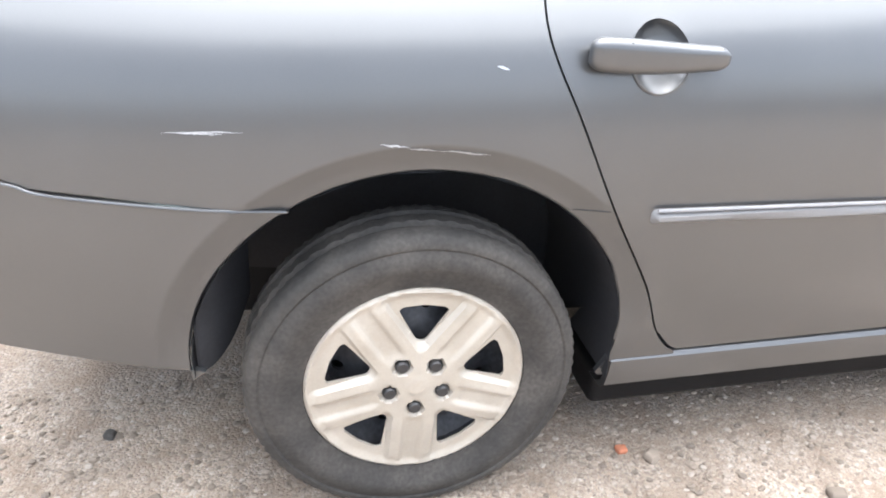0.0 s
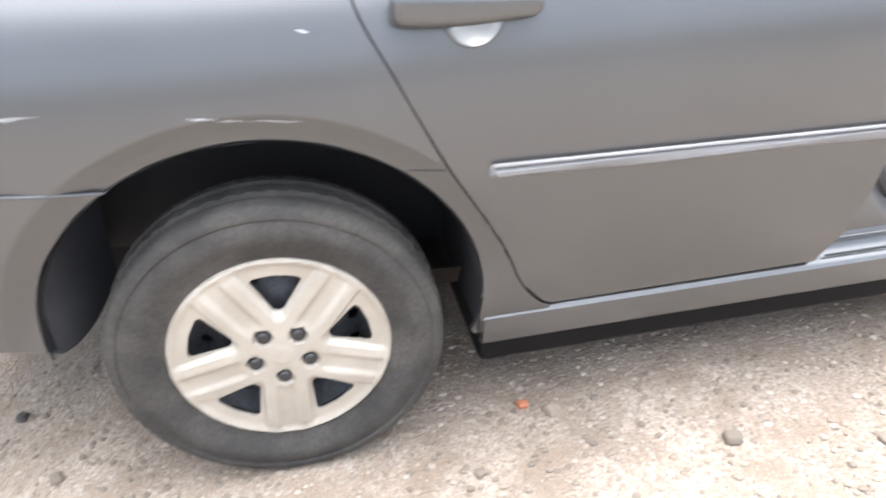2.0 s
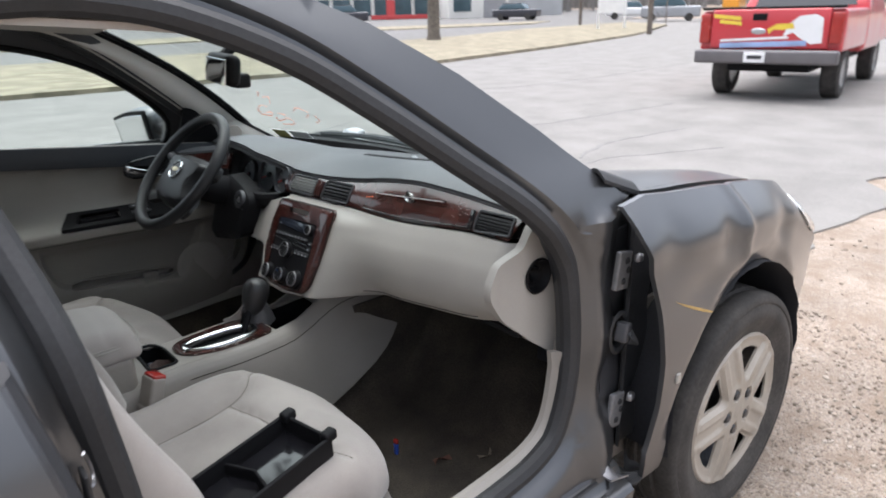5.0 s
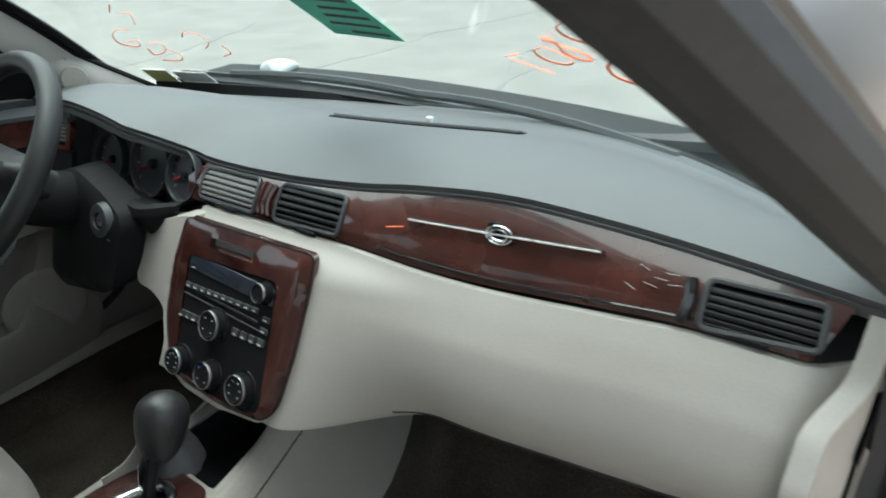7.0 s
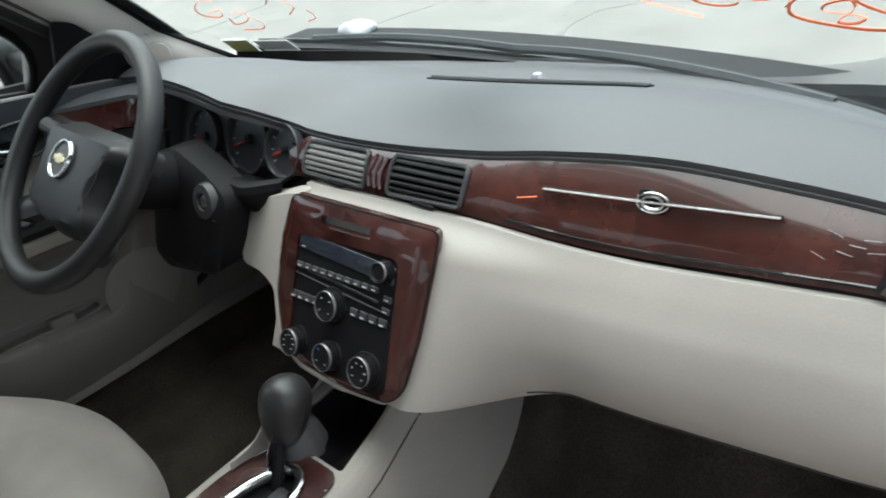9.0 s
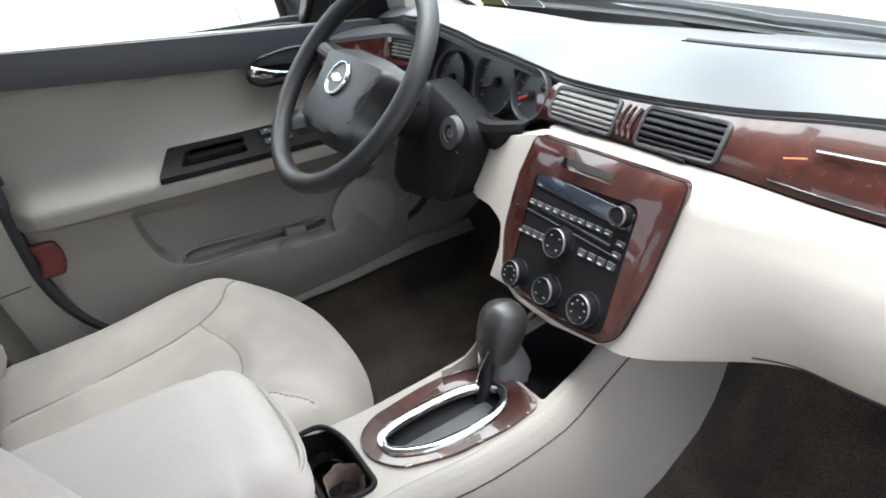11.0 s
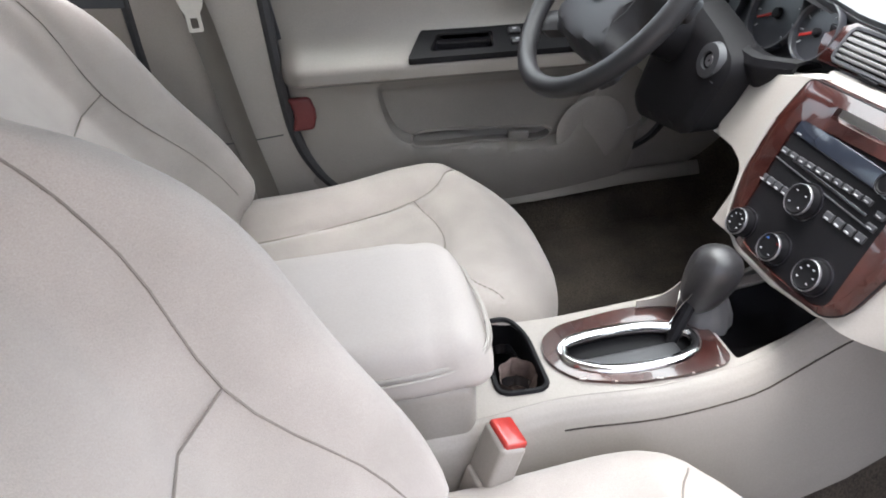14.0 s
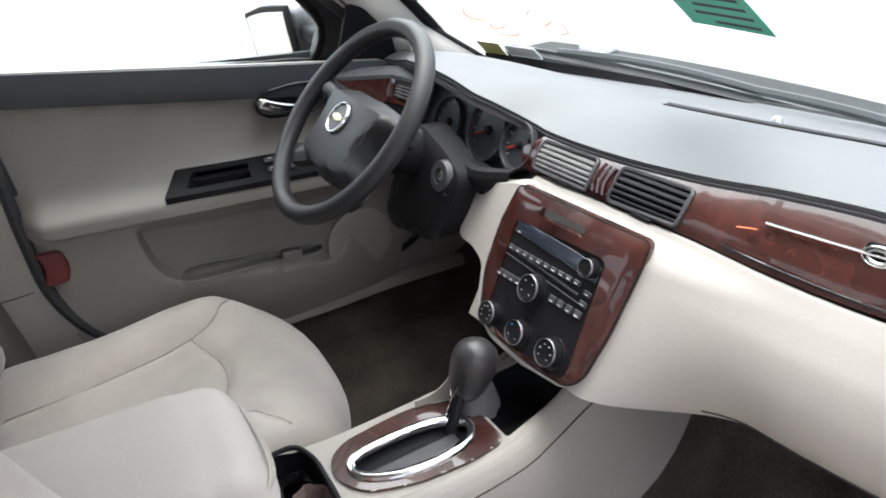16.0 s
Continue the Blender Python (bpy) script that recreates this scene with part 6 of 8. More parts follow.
    bm_ = [[(p.x, p.y) for p in curve_pts([(*q, 0) for q in l], 4)] for l in bl]

    def backr(x, y, z):
        zz = z + 0.33
        nar = 1 - 0.20 * step01(0.48, 0.70, zz)
        z -= 0.035 * step01(0.56, 0.70, zz) * (abs(y) / 0.28) ** 2
        if x > 0:
            bol = step01(0.125, 0.235, abs(y)) * (1 - 0.8 * step01(0.42, 0.74, zz))
            x += 0.098 * bol * step01(-0.02, 0.08, zz) + 0.015 * math.exp(-((zz - 0.16) / 0.12) ** 2) - 0.012 * step01(0.5, 0.7, zz)
            g = min(line_gap((y, zz), l) for l in bm_)
            x -= 0.006 * math.exp(-(g / 0.009) ** 2)
            x += 0.003 * noise.noise(Vector((y * 6 + worn, zz * 6, 3)))
        return x, y * nar, z

    part("backrest", rbox(0.13, 0.57, 0.74, 0.055, 0.010, backr, B @ pose(0, 0, 0.33)), CLOTH, s, "beige cloth backrest with side bolsters")
    for l in bm_:
        part("seam", tube([B @ (Vector(backr(0.065, y, z - 0.33)) + Vector((0.0012, 0, 0.33))) for y, z in l], 0.0012, 5), CLOTH_D, s)
    part("headrest", rbox(0.10, 0.25, 0.19, 0.045, 0.03, lambda x, y, z: (x + 0.02 * (y / 0.12) ** 2, y * (1 - 0.12 * step01(0, 0.09, z)), z), B @ pose(rest[0], 0, rest[1])), CLOTH, s, "beige cloth headrest")
    for yy in (-0.06, 0.06):
        part("headrest_post", tube([B @ Vector((0, yy, 0.60)), B @ Vector((rest[0], yy, rest[1] - 0.05))], 0.006, 8), CHROME, s)
    return s


seat(pose(1.50, 1.325, 0.302, 0, -3, 0), "driver_seat", "beige cloth driver's seat, front bucket type", 24, 3.0, -0.40, (0.07, 0.80))
seat(pose(1.605, 0.51, 0.338), "passenger_seat", "beige cloth passenger seat, stained front bucket type", 20, 9.0, -0.28)
rear = thing("rear_bench", (0.45, C, 0.30), "beige cloth rear bench seat", "seat")
part("cushion", rbox(0.42, 1.26, 0.2, 0.06, 0.05, at=pose(0.68, C, 0.5)), CLOTH, rear)
part("backrest", rbox(0.16, 0.94, 0.62, 0.06, 0.05, at=pose(0.32, C, 0.84, 0, -22, 0)), CLOTH, rear)
part("parcel_shelf", rbox(0.6, 1.3, 0.02, 0.008, 0.2, at=pose(-0.12, C, 1.10)), CREAM_D, car)

# seat belt buckle and driver's belt
bk = thing("seat_belt_buckle", (1.52, 0.775, 0.5), "beige seat belt buckle with a red push button", "buckle")
BK = pose(1.525, 0.782, 0.585, 0, 18, 12)
part("buckle_body", rbox(0.034, 0.05, 0.075, 0.007, 0.02, at=BK), CREAM_D, bk)
part("red_button", rbox(0.03, 0.044, 0.014, 0.004, 0.02, at=BK @ pose(0.002, 0, 0.036)), RED, bk, "red push button")
part("buckle_strap", rbox(0.02, 0.045, 0.12, 0.006, 0.03, at=BK @ pose(-0.012, 0, -0.09)), CREAM_D, bk)

# ---- driver's door lining and pillar ----
SHELF = [(-0.45, 0.024), (-0.30, 0.032), (-0.20, 0.026), (-0.12, 0.026), (-0.07, 0.034), (-0.048, 0.042), (-0.042, 0.050), (-0.036, 0.070), (-0.030, 0.077), (-0.012, 0.078), (-0.004, 0.077), (0.002, 0.072), (0.010, 0.060), (0.024, 0.036), (0.040, 0.018), (0.065, 0.006), (0.10, 0.0), (0.40, -0.002)]
SCOOP = round_poly([(1.484, 0.735), (1.486, 0.667), (1.503, 0.60), (1.525, 0.566), (1.56, 0.546), (1.70, 0.528), (1.88, 0.500), (1.925, 0.506), (1.95, 0.56), (1.99, 0.62), (2.02, 0.70)], 0.03)


def arm_z(x):
    return 0.762 - 0.03 * (x - 1.5)


def lining_y(x, z):
    y = 1.683
    bandb = 0.98 - 0.12 * (x - 1.3)
    y -= 0.020 * step01(bandb - 0.004, bandb + 0.006, z)
    k = z - arm_z(x)
    out_ = SHELF[0][1]
    for (a, p), (b, q) in zip(SHELF, SHELF[1:]):
        if k >= a:
            out_ = p + (q - p) * min(1, (k - a) / (b - a))
    y -= out_ * step01(1.275, 1.335, x - 0.25 * max(0, k)) * (1 - 0.3 * step01(1.9, 2.08, x))
    if 1.48 < x < 2.03 and 0.49 < z < 0.74 and inside((x, z), SCOOP):
        y += 0.036 * step01(0.0, 0.015, edge_gap((x, z), SCOOP)) * step01(arm_z(x) - 0.05, arm_z(x) - 0.09, z)
    return y


lin_poly = [(1.31, 0.52), (1.36, 0.44), (1.46, 0.39), (1.75, 0.375), (2.08, 0.40), (2.12, 0.6), (2.12, 0.9), (2.09, 0.965), (1.7, 1.004), (1.29, 1.046), (1.285, 0.8)]
pocket = [(p.x, p.y) for p in curve_pts([(*q, 0) for q in [(1.558, 0.556), (1.60, 0.568), (1.75, 0.556), (1.87, 0.543), (1.893, 0.528), (1.865, 0.515), (1.72, 0.533), (1.58, 0.545)]], 3, True)]


def left_sheet(poly, yfn, holes=(), step=0.02, thick=0.01, lines=()):
    """A panel on the left wall that faces the cabin, outlined in (x, z)."""
    g = sheet(poly, lambda x, z, d: (x, yfn(x, z) + d, z), holes, step, thick, lines)
    return g


lining = part("door_lining", left_sheet(round_poly(lin_poly, 0.03), lining_y, [pocket, [(1.603, 0.770), (1.738, 0.766), (1.738, 0.790), (1.612, 0.794)]], 0.013, 0.012, [(1.30 + 0.012 * i, arm_z(1.30 + 0.012 * i) + dz) for i in range(66) for dz in (-0.046, -0.040, -0.036, -0.030, -0.012, -0.004, 0.002, 0.010, 0.017, 0.024)] + [p for off in (0.003, -0.003, -0.008, -0.014) for p in around([(q.x, q.y) for q in curve_pts([(*q, 0) for q in SCOOP], 3, True)], off)]), DOORV, driver_door, "beige moulded door lining")
part("map_pocket", join(left_sheet(pocket, lambda x, z: lining_y(x, z) + 0.03, (), 0.03), grid(lambda u, v: (lambda p: (p[0], lining_y(*p) + 0.04 * v, p[1]))(pocket[int(u * len(pocket)) % len(pocket)]), len(pocket), 2, close_u=True)), DOORV, driver_door, "beige door pocket")
part("pocket_web", rbox(0.05, 0.02, 0.022, 0.006, 0.02, at=pose(1.812, 1.688, 0.532, 0, 4, 0)), DOORV, driver_door)
part("pocket_lip", tube([(x, lining_y(x, z) - 0.001, z) for x, z in pocket], 0.004, 6, closed=True), DOORV, driver_door)
SILLBAND = surface("dark_sill_vinyl", (0.032, 0.036, 0.042), 0.55, 0, 0.08, 5, 400, 0.15, depth=0.001)
bp = [(1.30, 0.984), (1.6, 0.947), (1.9, 0.912), (2.085, 0.895), (2.085, 0.965), (1.7, 1.002), (1.3, 1.043)]
part("sill_band", left_sheet(round_poly(bp, 0.008), lambda x, z: lining_y(x, z) - 0.004 - 0.008 * math.sin(math.pi * min(1, max(0, (z - 0.9) / 0.15))), (), 0.016, 0.01), SILLBAND, driver_door, "dark grey window sill band")
def switch_top(x, y, d):
    return x, y, 0.7895 - 0.03 * (x - 1.6) + 0.55 * (y - 1.64) - d


cup_w = round_poly([(1.600, 1.618), (1.735, 1.618), (1.740, 1.656), (1.622, 1.656)], 0.008)
swp = round_poly([(1.553, 1.604), (1.93, 1.604), (1.93, 1.668), (1.592, 1.668)], 0.006)
part("switch_panel", sheet(swp, switch_top, [cup_w], 0.012, 0.012), BLACK, driver_door, "black window switch panel with a pull cup")
part("grab_well", join(grid(lambda u, v: (lambda p: switch_top(p[0], p[1], 0.004 + 0.05 * v))(cup_w[int(u * len(cup_w)) % len(cup_w)]), len(cup_w), 3, close_u=True), sheet(cup_w, lambda x, y, d: switch_top(x, y, 0.054), step=0.03)), BLACK_S, driver_door, "dark pull cup")
for i in range(4):
    p = switch_top(1.785 + 0.034 * (i % 2), 1.624 + 0.024 * (i // 2), -0.003)
    part("window_switch", rbox(0.026, 0.016, 0.012, 0.004, 0.02, at=pose(*p, 29)), DKGREY, driver_door, "small grey window switch")
    part("button_mark", rbox(0.008, 0.003, 0.001, 0.0004, 0.02, at=pose(p[0], p[1] - 0.003, p[2] + 0.0065, 29)), PALE, driver_door)
lever_c = round_poly([(1.772, 0.902), (1.80, 0.884), (1.90, 0.882), (1.93, 0.905), (1.925, 0.945), (1.86, 0.948), (1.79, 0.938)], 0.022, 5)
part("lever_cup", left_sheet(lever_c, lambda x, z: 1.650 + 0.016 * step01(0.0, 0.014, edge_gap((x, z), lever_c)), (), 0.008, 0.004), BLACK, driver_door, "black recess round the door lever")
part("lever_rim", tube([(x, 1.651, z) for x, z in lever_c], 0.0035, 6, closed=True), BLACK_S, driver_door)
part("door_lever", rbox(0.085, 0.014, 0.024, 0.007, 0.01, lambda x, y, z: (x, y - 0.012 * math.cos(x * 18), z * (1 - 0.45 * step01(-0.01, 0.04, x)) + 0.008 * step01(0.0, -0.04, x)), pose(1.818, 1.644, 0.908, 0, 8, 0)), CHROME, driver_door, "chrome inner door lever")
part("lock_button", tube([(1.335, 1.685, 1.035), (1.335, 1.688, 1.085)], 0.007, 8), BLACK, driver_door, "black lock button")
part("red_reflector", rbox(0.046, 0.016, 0.074, 0.0158, 0.02, at=pose(1.333, 1.648, 0.662), deform=lambda x, y, z: (x - 0.010 * (abs(z) / 0.037) ** 2, y, z)), REFLECTOR, driver_door, "red door-open reflector")
spk = lathe([(0, 0.003), (0.07, 0.003), (0.082, 0.003), (0.088, 0)], 36, pose(1.985, 1.662, 0.53))
part("speaker_grille", spk, CREAM_D, driver_door, "round beige speaker grille")
part("sill_trim", slab(lambda u, v, d: (1.50 + 0.78 * u, 1.672 - 0.022 * v - 0.4 * d, 0.392 + 0.014 * step01(0.4, 0.8, u) - 0.022 * v ** 2 - d), 14, 5, 0.006), DOORV, car, "beige plastic sill trim")
part("armrest_seam", tube([(1.345 + 0.03 * i, lining_y(1.345 + 0.03 * i, arm_z(1.345 + 0.03 * i) - 0.040) - 0.001, arm_z(1.345 + 0.03 * i) - 0.040) for i in range(23)], 0.0016, 5), DKGREY, driver_door)
sail = round_poly([(1.975, 0.965), (2.13, 0.95), (2.10, 1.02), (2.02, 1.09), (1.985, 1.10)], 0.012)
part("sail_panel", left_sheet(sail, lambda x, z: 1.68 - (z - 0.97) * 0.5, (), 0.03, 0.01), BLACK, driver_door, "black triangular mirror cover")

# door mirror, driver's side
def shell_shape(x, y, z):
    return x + 0.025 * (1 - (y / 0.11) ** 2), y, z * (1 - 0.22 * step01(0.0, 0.11, y)) - 0.01 * (y / 0.1)


MM = pose(1.962, 2.005, 0.985, 0, -10, 18)
mr = part("door_mirror", rbox(0.10, 0.205, 0.165, 0.05, 0.02, shell_shape, MM), PAINT, car, "grey driver's door mirror")
part("mirror_glass", rbox(0.006, 0.170, 0.132, 0.03, 0.03, lambda x, y, z: (x, y, z * (1 - 0.22 * step01(0.0, 0.11, y)) - 0.01 * (y / 0.1)), MM @ pose(-0.042, 0, 0.002)), MIRROR, mr, "mirror glass")
part("mirror_rim", rbox(0.012, 0.198, 0.160, 0.035, 0.03, lambda x, y, z: (x, y, z * (1 - 0.22 * step01(0.0, 0.11, y)) - 0.01 * (y / 0.1)), MM @ pose(-0.034, 0, 0.002)), BLACK, mr)
part("mirror_foot", rbox(0.06, 0.12, 0.04, 0.015, 0.05, at=pose(2.0, 1.86, 1.0)), BLACK, mr)

# left pillar between the doors, with the belt
def pil_y(x, z):
    return 1.655 - 0.5 * max(0, z - 1.02) - 0.012 * math.sin(math.pi * min(1, max(0, (x - 1.06) / 0.22)))


bpil = [(1.055, 1.10), (1.04, 1.42), (1.24, 1.42), (1.272, 1.09), (1.285, 0.72), (1.292, 0.62), (1.318, 0.54), (1.36, 0.475), (1.43, 0.425), (1.52, 0.40), (1.52, 0.36), (1.05, 0.36), (1.06, 0.6), (1.052, 0.83)]
part("pillar_trim", left_sheet(round_poly(bpil, 0.012), pil_y, (), 0.03, 0.02), CREAM_D, car, "beige centre pillar trim")
part("pillar_line", tube([(1.06 + 0.022 * i, pil_y(1.06 + 0.022 * i, 0.617) - 0.001, 0.617) for i in range(11)], 0.0014, 5), DKGREY, car)
part("pillar_seal", tube([(1.045 + 0.012 * (z > 1.0), pil_y(1.045, z) + 0.012, z) for z in [0.42 + 0.05 * i for i in range(20)]], 0.013, 8), RUBBER, car, "black door seal")
seal_run = [(1.55, 0.403), (1.45, 0.424), (1.375, 0.472), (1.328, 0.54), (1.302, 0.62), (1.294, 0.72), (1.290, 0.87), (1.288, 1.0), (1.270, 1.10), (1.262, 1.25), (1.255, 1.38)]
part("pillar_seal", tube(curve_pts([(x, pil_y(x, z) + 0.006, z) for x, z in seal_run], 5), 0.013, 8), RUBBER, car, "black door seal")
belt_t = thing("seat_belt", (1.2, 1.62, 0.4), "grey-beige driver's seat belt with a pale tongue", "seat belt")
bpts = [(1.165, 1.44 - 0.02, 1.40), (1.195, 1.585, 1.12), (1.165, 1.618, 0.96), (1.175, 1.632, 0.85), (1.20, 1.63, 0.64), (1.225, 1.62, 0.50), (1.232, 1.60, 0.42)]
bc = curve_pts(bpts, 6)
part("webbing", slab(lambda u, v, d: (lambda p: (p.x + (v - 0.5) * 0.047, p.y - d + 0.006 * math.sin(v * 3.14), p.z))(bc[min(int(u * (len(bc) - 1) + 0.5), len(bc) - 1)]), len(bc) - 1, 4, 0.0015), BELT, belt_t, "grey-beige webbing")
PALEP = surface("pale_beige_plastic", (0.62, 0.60, 0.55), 0.45, 0, 0.05, 8, 200, 0.03)
part("belt_guide", rbox(0.078, 0.018, 0.020, 0.008, 0.02, at=pose(1.165, 1.606, 0.948)), PALEP, belt_t, "pale belt stop")
tg = sheet(round_poly([(1.142, 0.925), (1.19, 0.925), (1.185, 0.905), (1.178, 0.895), (1.178, 0.862), (1.152, 0.862), (1.152, 0.895), (1.147, 0.905)], 0.004), lambda x, z, d: (x, 1.612 + d, z), [round_poly([(1.158, 0.888), (1.172, 0.888), (1.172, 0.868), (1.158, 0.868)], 0.002)], 0.01, 0.004)
part("belt_tongue", tg, PALEP, belt_t, "pale tongue with a square hole")
part("belt_anchor", rbox(0.05, 0.03, 0.06, 0.01, 0.03, at=pose(1.238, 1.60, 0.44)), DKGREY, belt_t, "dark anchor at the seat's foot")

# left rear door lining, seen past the pillar
part("rear_door_lining", slab(lambda u, v, d: (0.47 + u * 0.58, 1.675 - 0.018 * math.sin(math.pi * v) + d, 0.42 + v * 0.55), 10, 10, 0.02), CREAM_D, car, "beige rear door lining")
part("rear_sill_band", slab(lambda u, v, d: (0.47 + u * 0.58, 1.655 + d, 0.950 + v * 0.095 - 0.045 * u), 10, 4, 0.03), SILLBAND, car)
part("rear_door_lining", slab(lambda u, v, d: (0.47 + u * 0.68, 0.185 + 0.018 * math.sin(math.pi * v) - d, 0.42 + v * 0.64), 10, 10, 0.02), CREAM_D, car, "beige rear door lining")
part("lock_button", tube([(0.55, 1.685, 1.06), (0.55, 1.69, 1.12)], 0.007, 8), BLACK, car, "black lock button")

# inside mirror
im = part("inside_mirror", rbox(0.035, 0.24, 0.07, 0.025, 0.03, at=pose(1.84, C - 0.02, 1.265, 0, 8, -12)), BLACK, car, "black inside mirror on its stalk")
part("mirror_face", rbox(0.004, 0.225, 0.057, 0.02, 0.04, at=pose(1.822, C - 0.018, 1.262, 0, 8, -12)), MIRROR, im)
part("mirror_stalk", tube([(1.85, C, 1.29), (1.90, C, 1.325), (1.915, C, 1.335)], 0.012, 8), BLACK, im)
part("mirror_plug", rbox(0.04, 0.05, 0.035, 0.008, 0.03, at=pose(1.90, C + 0.03, 1.23)), BLACK, im)
# ---- ground, road and verge ----
def speckle(name, colors, size, bump, stains=0.5, rough=0.95, soil=None):
    """Loose stones and grit: cells of several colours at two sizes, over broad damp stains."""
    m = bpy.data.materials.new(name)
    m.use_nodes = True
    n, l = m.node_tree.nodes, m.node_tree.links
    p = n["Principled BSDF"]
    co = n.new("ShaderNodeTexCoord")
    cells = []
    for sc in (size, size * 2.7):
        v = n.new("ShaderNodeTexVoronoi")
        v.inputs["Scale"].default_value = sc
        l.new(co.outputs["Object"], v.inputs["Vector"])
        r = n.new("ShaderNodeValToRGB")
        r.color_ramp.interpolation = "CONSTANT"
        e = r.color_ramp.elements
        while len(e) < len(colors):
            e.new(0.5)
        for i, c in enumerate(colors):
            e[i].position = i / len(colors)
            e[i].color = (*c, 1)
        sep = n.new("ShaderNodeSeparateColor")
        l.new(v.outputs["Color"], sep.inputs[0])
        l.new(sep.outputs[0], r.inputs["Fac"])
        cells.append((v, r))
    big = n.new("ShaderNodeTexNoise")
    big.inputs["Scale"].default_value = 1.7
    big.inputs["Detail"].default_value = 8
    l.new(co.outputs["Object"], big.inputs["Vector"])
    mid = n.new("ShaderNodeTexNoise")
    mid.inputs["Scale"].default_value = 24
    mid.inputs["Detail"].default_value = 6
    l.new(co.outputs["Object"], mid.inputs["Vector"])
    mx = n.new("ShaderNodeMix")
    mx.data_type = "RGBA"
    l.new(mid.outputs["Fac"], mx.inputs["Factor"])
    l.new(cells[0][1].outputs["Color"], mx.inputs["A"])
    l.new(cells[1][1].outputs["Color"], mx.inputs["B"])
    st = n.new("ShaderNodeMapRange")
    st.inputs["From Min"].default_value, st.inputs["From Max"].default_value = 0.3, 0.7
    st.inputs["To Min"].default_value, st.inputs["To Max"].default_value = 1 - stains, 1.12
    l.new(big.outputs["Fac"], st.inputs["Value"])
    mul = n.new("ShaderNodeMix")
    mul.data_type, mul.blend_type = "RGBA", "MULTIPLY"
    mul.inputs["Factor"].default_value = 1
    l.new(mx.outputs["Result"], mul.inputs["A"])
    l.new(st.outputs["Result"], mul.inputs["B"])
    out = mul.outputs["Result"]
    if soil:
        pat = n.new("ShaderNodeTexNoise")
        pat.inputs["Scale"].default_value = 5.5
        pat.inputs["Detail"].default_value = 9
        pat.inputs["Roughness"].default_value = 0.7
        l.new(co.outputs["Object"], pat.inputs["Vector"])
        rm = n.new("ShaderNodeMapRange")
        rm.inputs["From Min"].default_value, rm.inputs["From Max"].default_value = 0.46, 0.62
        rm.inputs["To Max"].default_value = 0.85
        l.new(pat.outputs["Fac"], rm.inputs["Value"])
        sm = n.new("ShaderNodeMix")
        sm.data_type = "RGBA"
        sm.inputs["B"].default_value = (*soil, 1)
        l.new(rm.outputs["Result"], sm.inputs["Factor"])
        l.new(out, sm.inputs["A"])
        out = sm.outputs["Result"]
    l.new(out, p.inputs["Base Color"])
    p.inputs["Roughness"].default_value = rough
    b = n.new("ShaderNodeBump")
    b.inputs["Strength"].default_value = bump
    b.inputs["Distance"].default_value = 0.01
    b2 = n.new("ShaderNodeBump")
    b2.inputs["Strength"].default_value = bump * 0.7
    b2.inputs["Distance"].default_value = 0.004
    for q, (v, r) in zip((b, b2), cells):
        l.new(v.outputs["Distance"], q.inputs["Height"])
        q.invert = True
    l.new(b.outputs["Normal"], b2.inputs["Normal"])
    l.new(b2.outputs["Normal"], p.inputs["Normal"])
    return m


GRAVEL = speckle("tan_gravel", [(0.34, 0.275, 0.22), (0.42, 0.355, 0.29), (0.27, 0.22, 0.18), (0.36, 0.28, 0.215), (0.47, 0.415, 0.36), (0.31, 0.25, 0.195), (0.18, 0.15, 0.125)], 130, 0.42, 0.3, soil=(0.235, 0.18, 0.135))
ASPHALT = speckle("worn_pale_asphalt", [(0.215, 0.206, 0.194), (0.232, 0.222, 0.21), (0.20, 0.192, 0.182), (0.224, 0.213, 0.20)], 60, 0.2, 0.14)
FARROAD = speckle("far_asphalt", [(0.16, 0.155, 0.15), (0.18, 0.174, 0.168)], 30, 0.1, 0.2)
DRYGRASS = speckle("dry_winter_grass", [(0.30, 0.26, 0.185), (0.34, 0.295, 0.215), (0.24, 0.225, 0.15), (0.32, 0.275, 0.20)], 14, 0.8, 0.45)


def land(x, y):
    r = math.hypot(x - 1.1, y + 0.8)
    return 0.016 * max(0.0, r - 42) if r > 42 else 0.0


def near_z(x, y):
    """Slight unevenness of the lot near the car."""
    return 0.008 * noise.noise(Vector((x * 2.3, y * 2.3, 0))) + 0.004 * noise.noise(Vector((x * 9, y * 9, 4))) - 0.006


def ground_fn(u, v):
    a, b = (2 * u - 1), (2 * v - 1)
    x, y = 1 + 8 * a + 400 * a ** 5, 3 + 8 * b + 400 * b ** 5
    w = max(0, 1 - math.hypot(x - 1, y) / 6)
    return x, y, land(x, y) + near_z(x, y) * min(1, w * 3) - 0.012 * (1 - min(1, w * 3))


g = part("ground", grid(ground_fn, 150, 150), GRAVEL)
tagged(g, "tan gravel and grit ground of the lot", "ground", kind="structure")


def flat(poly, lift, step, thick=0.02):
    return sheet(poly, lambda x, y, d: (x, y, land(x, y) + lift - d), step=step, thick=thick)


def wavy(pts, amp, n=6):
    out = []
    for p in curve_pts([(*q, 0) for q in pts], n):
        out.append((p.x + amp * noise.noise(Vector((p.x * 1.3, p.y * 1.3, 2))), p.y + amp * noise.noise(Vector((p.x * 1.3, p.y * 1.3, 7)))))
    return out


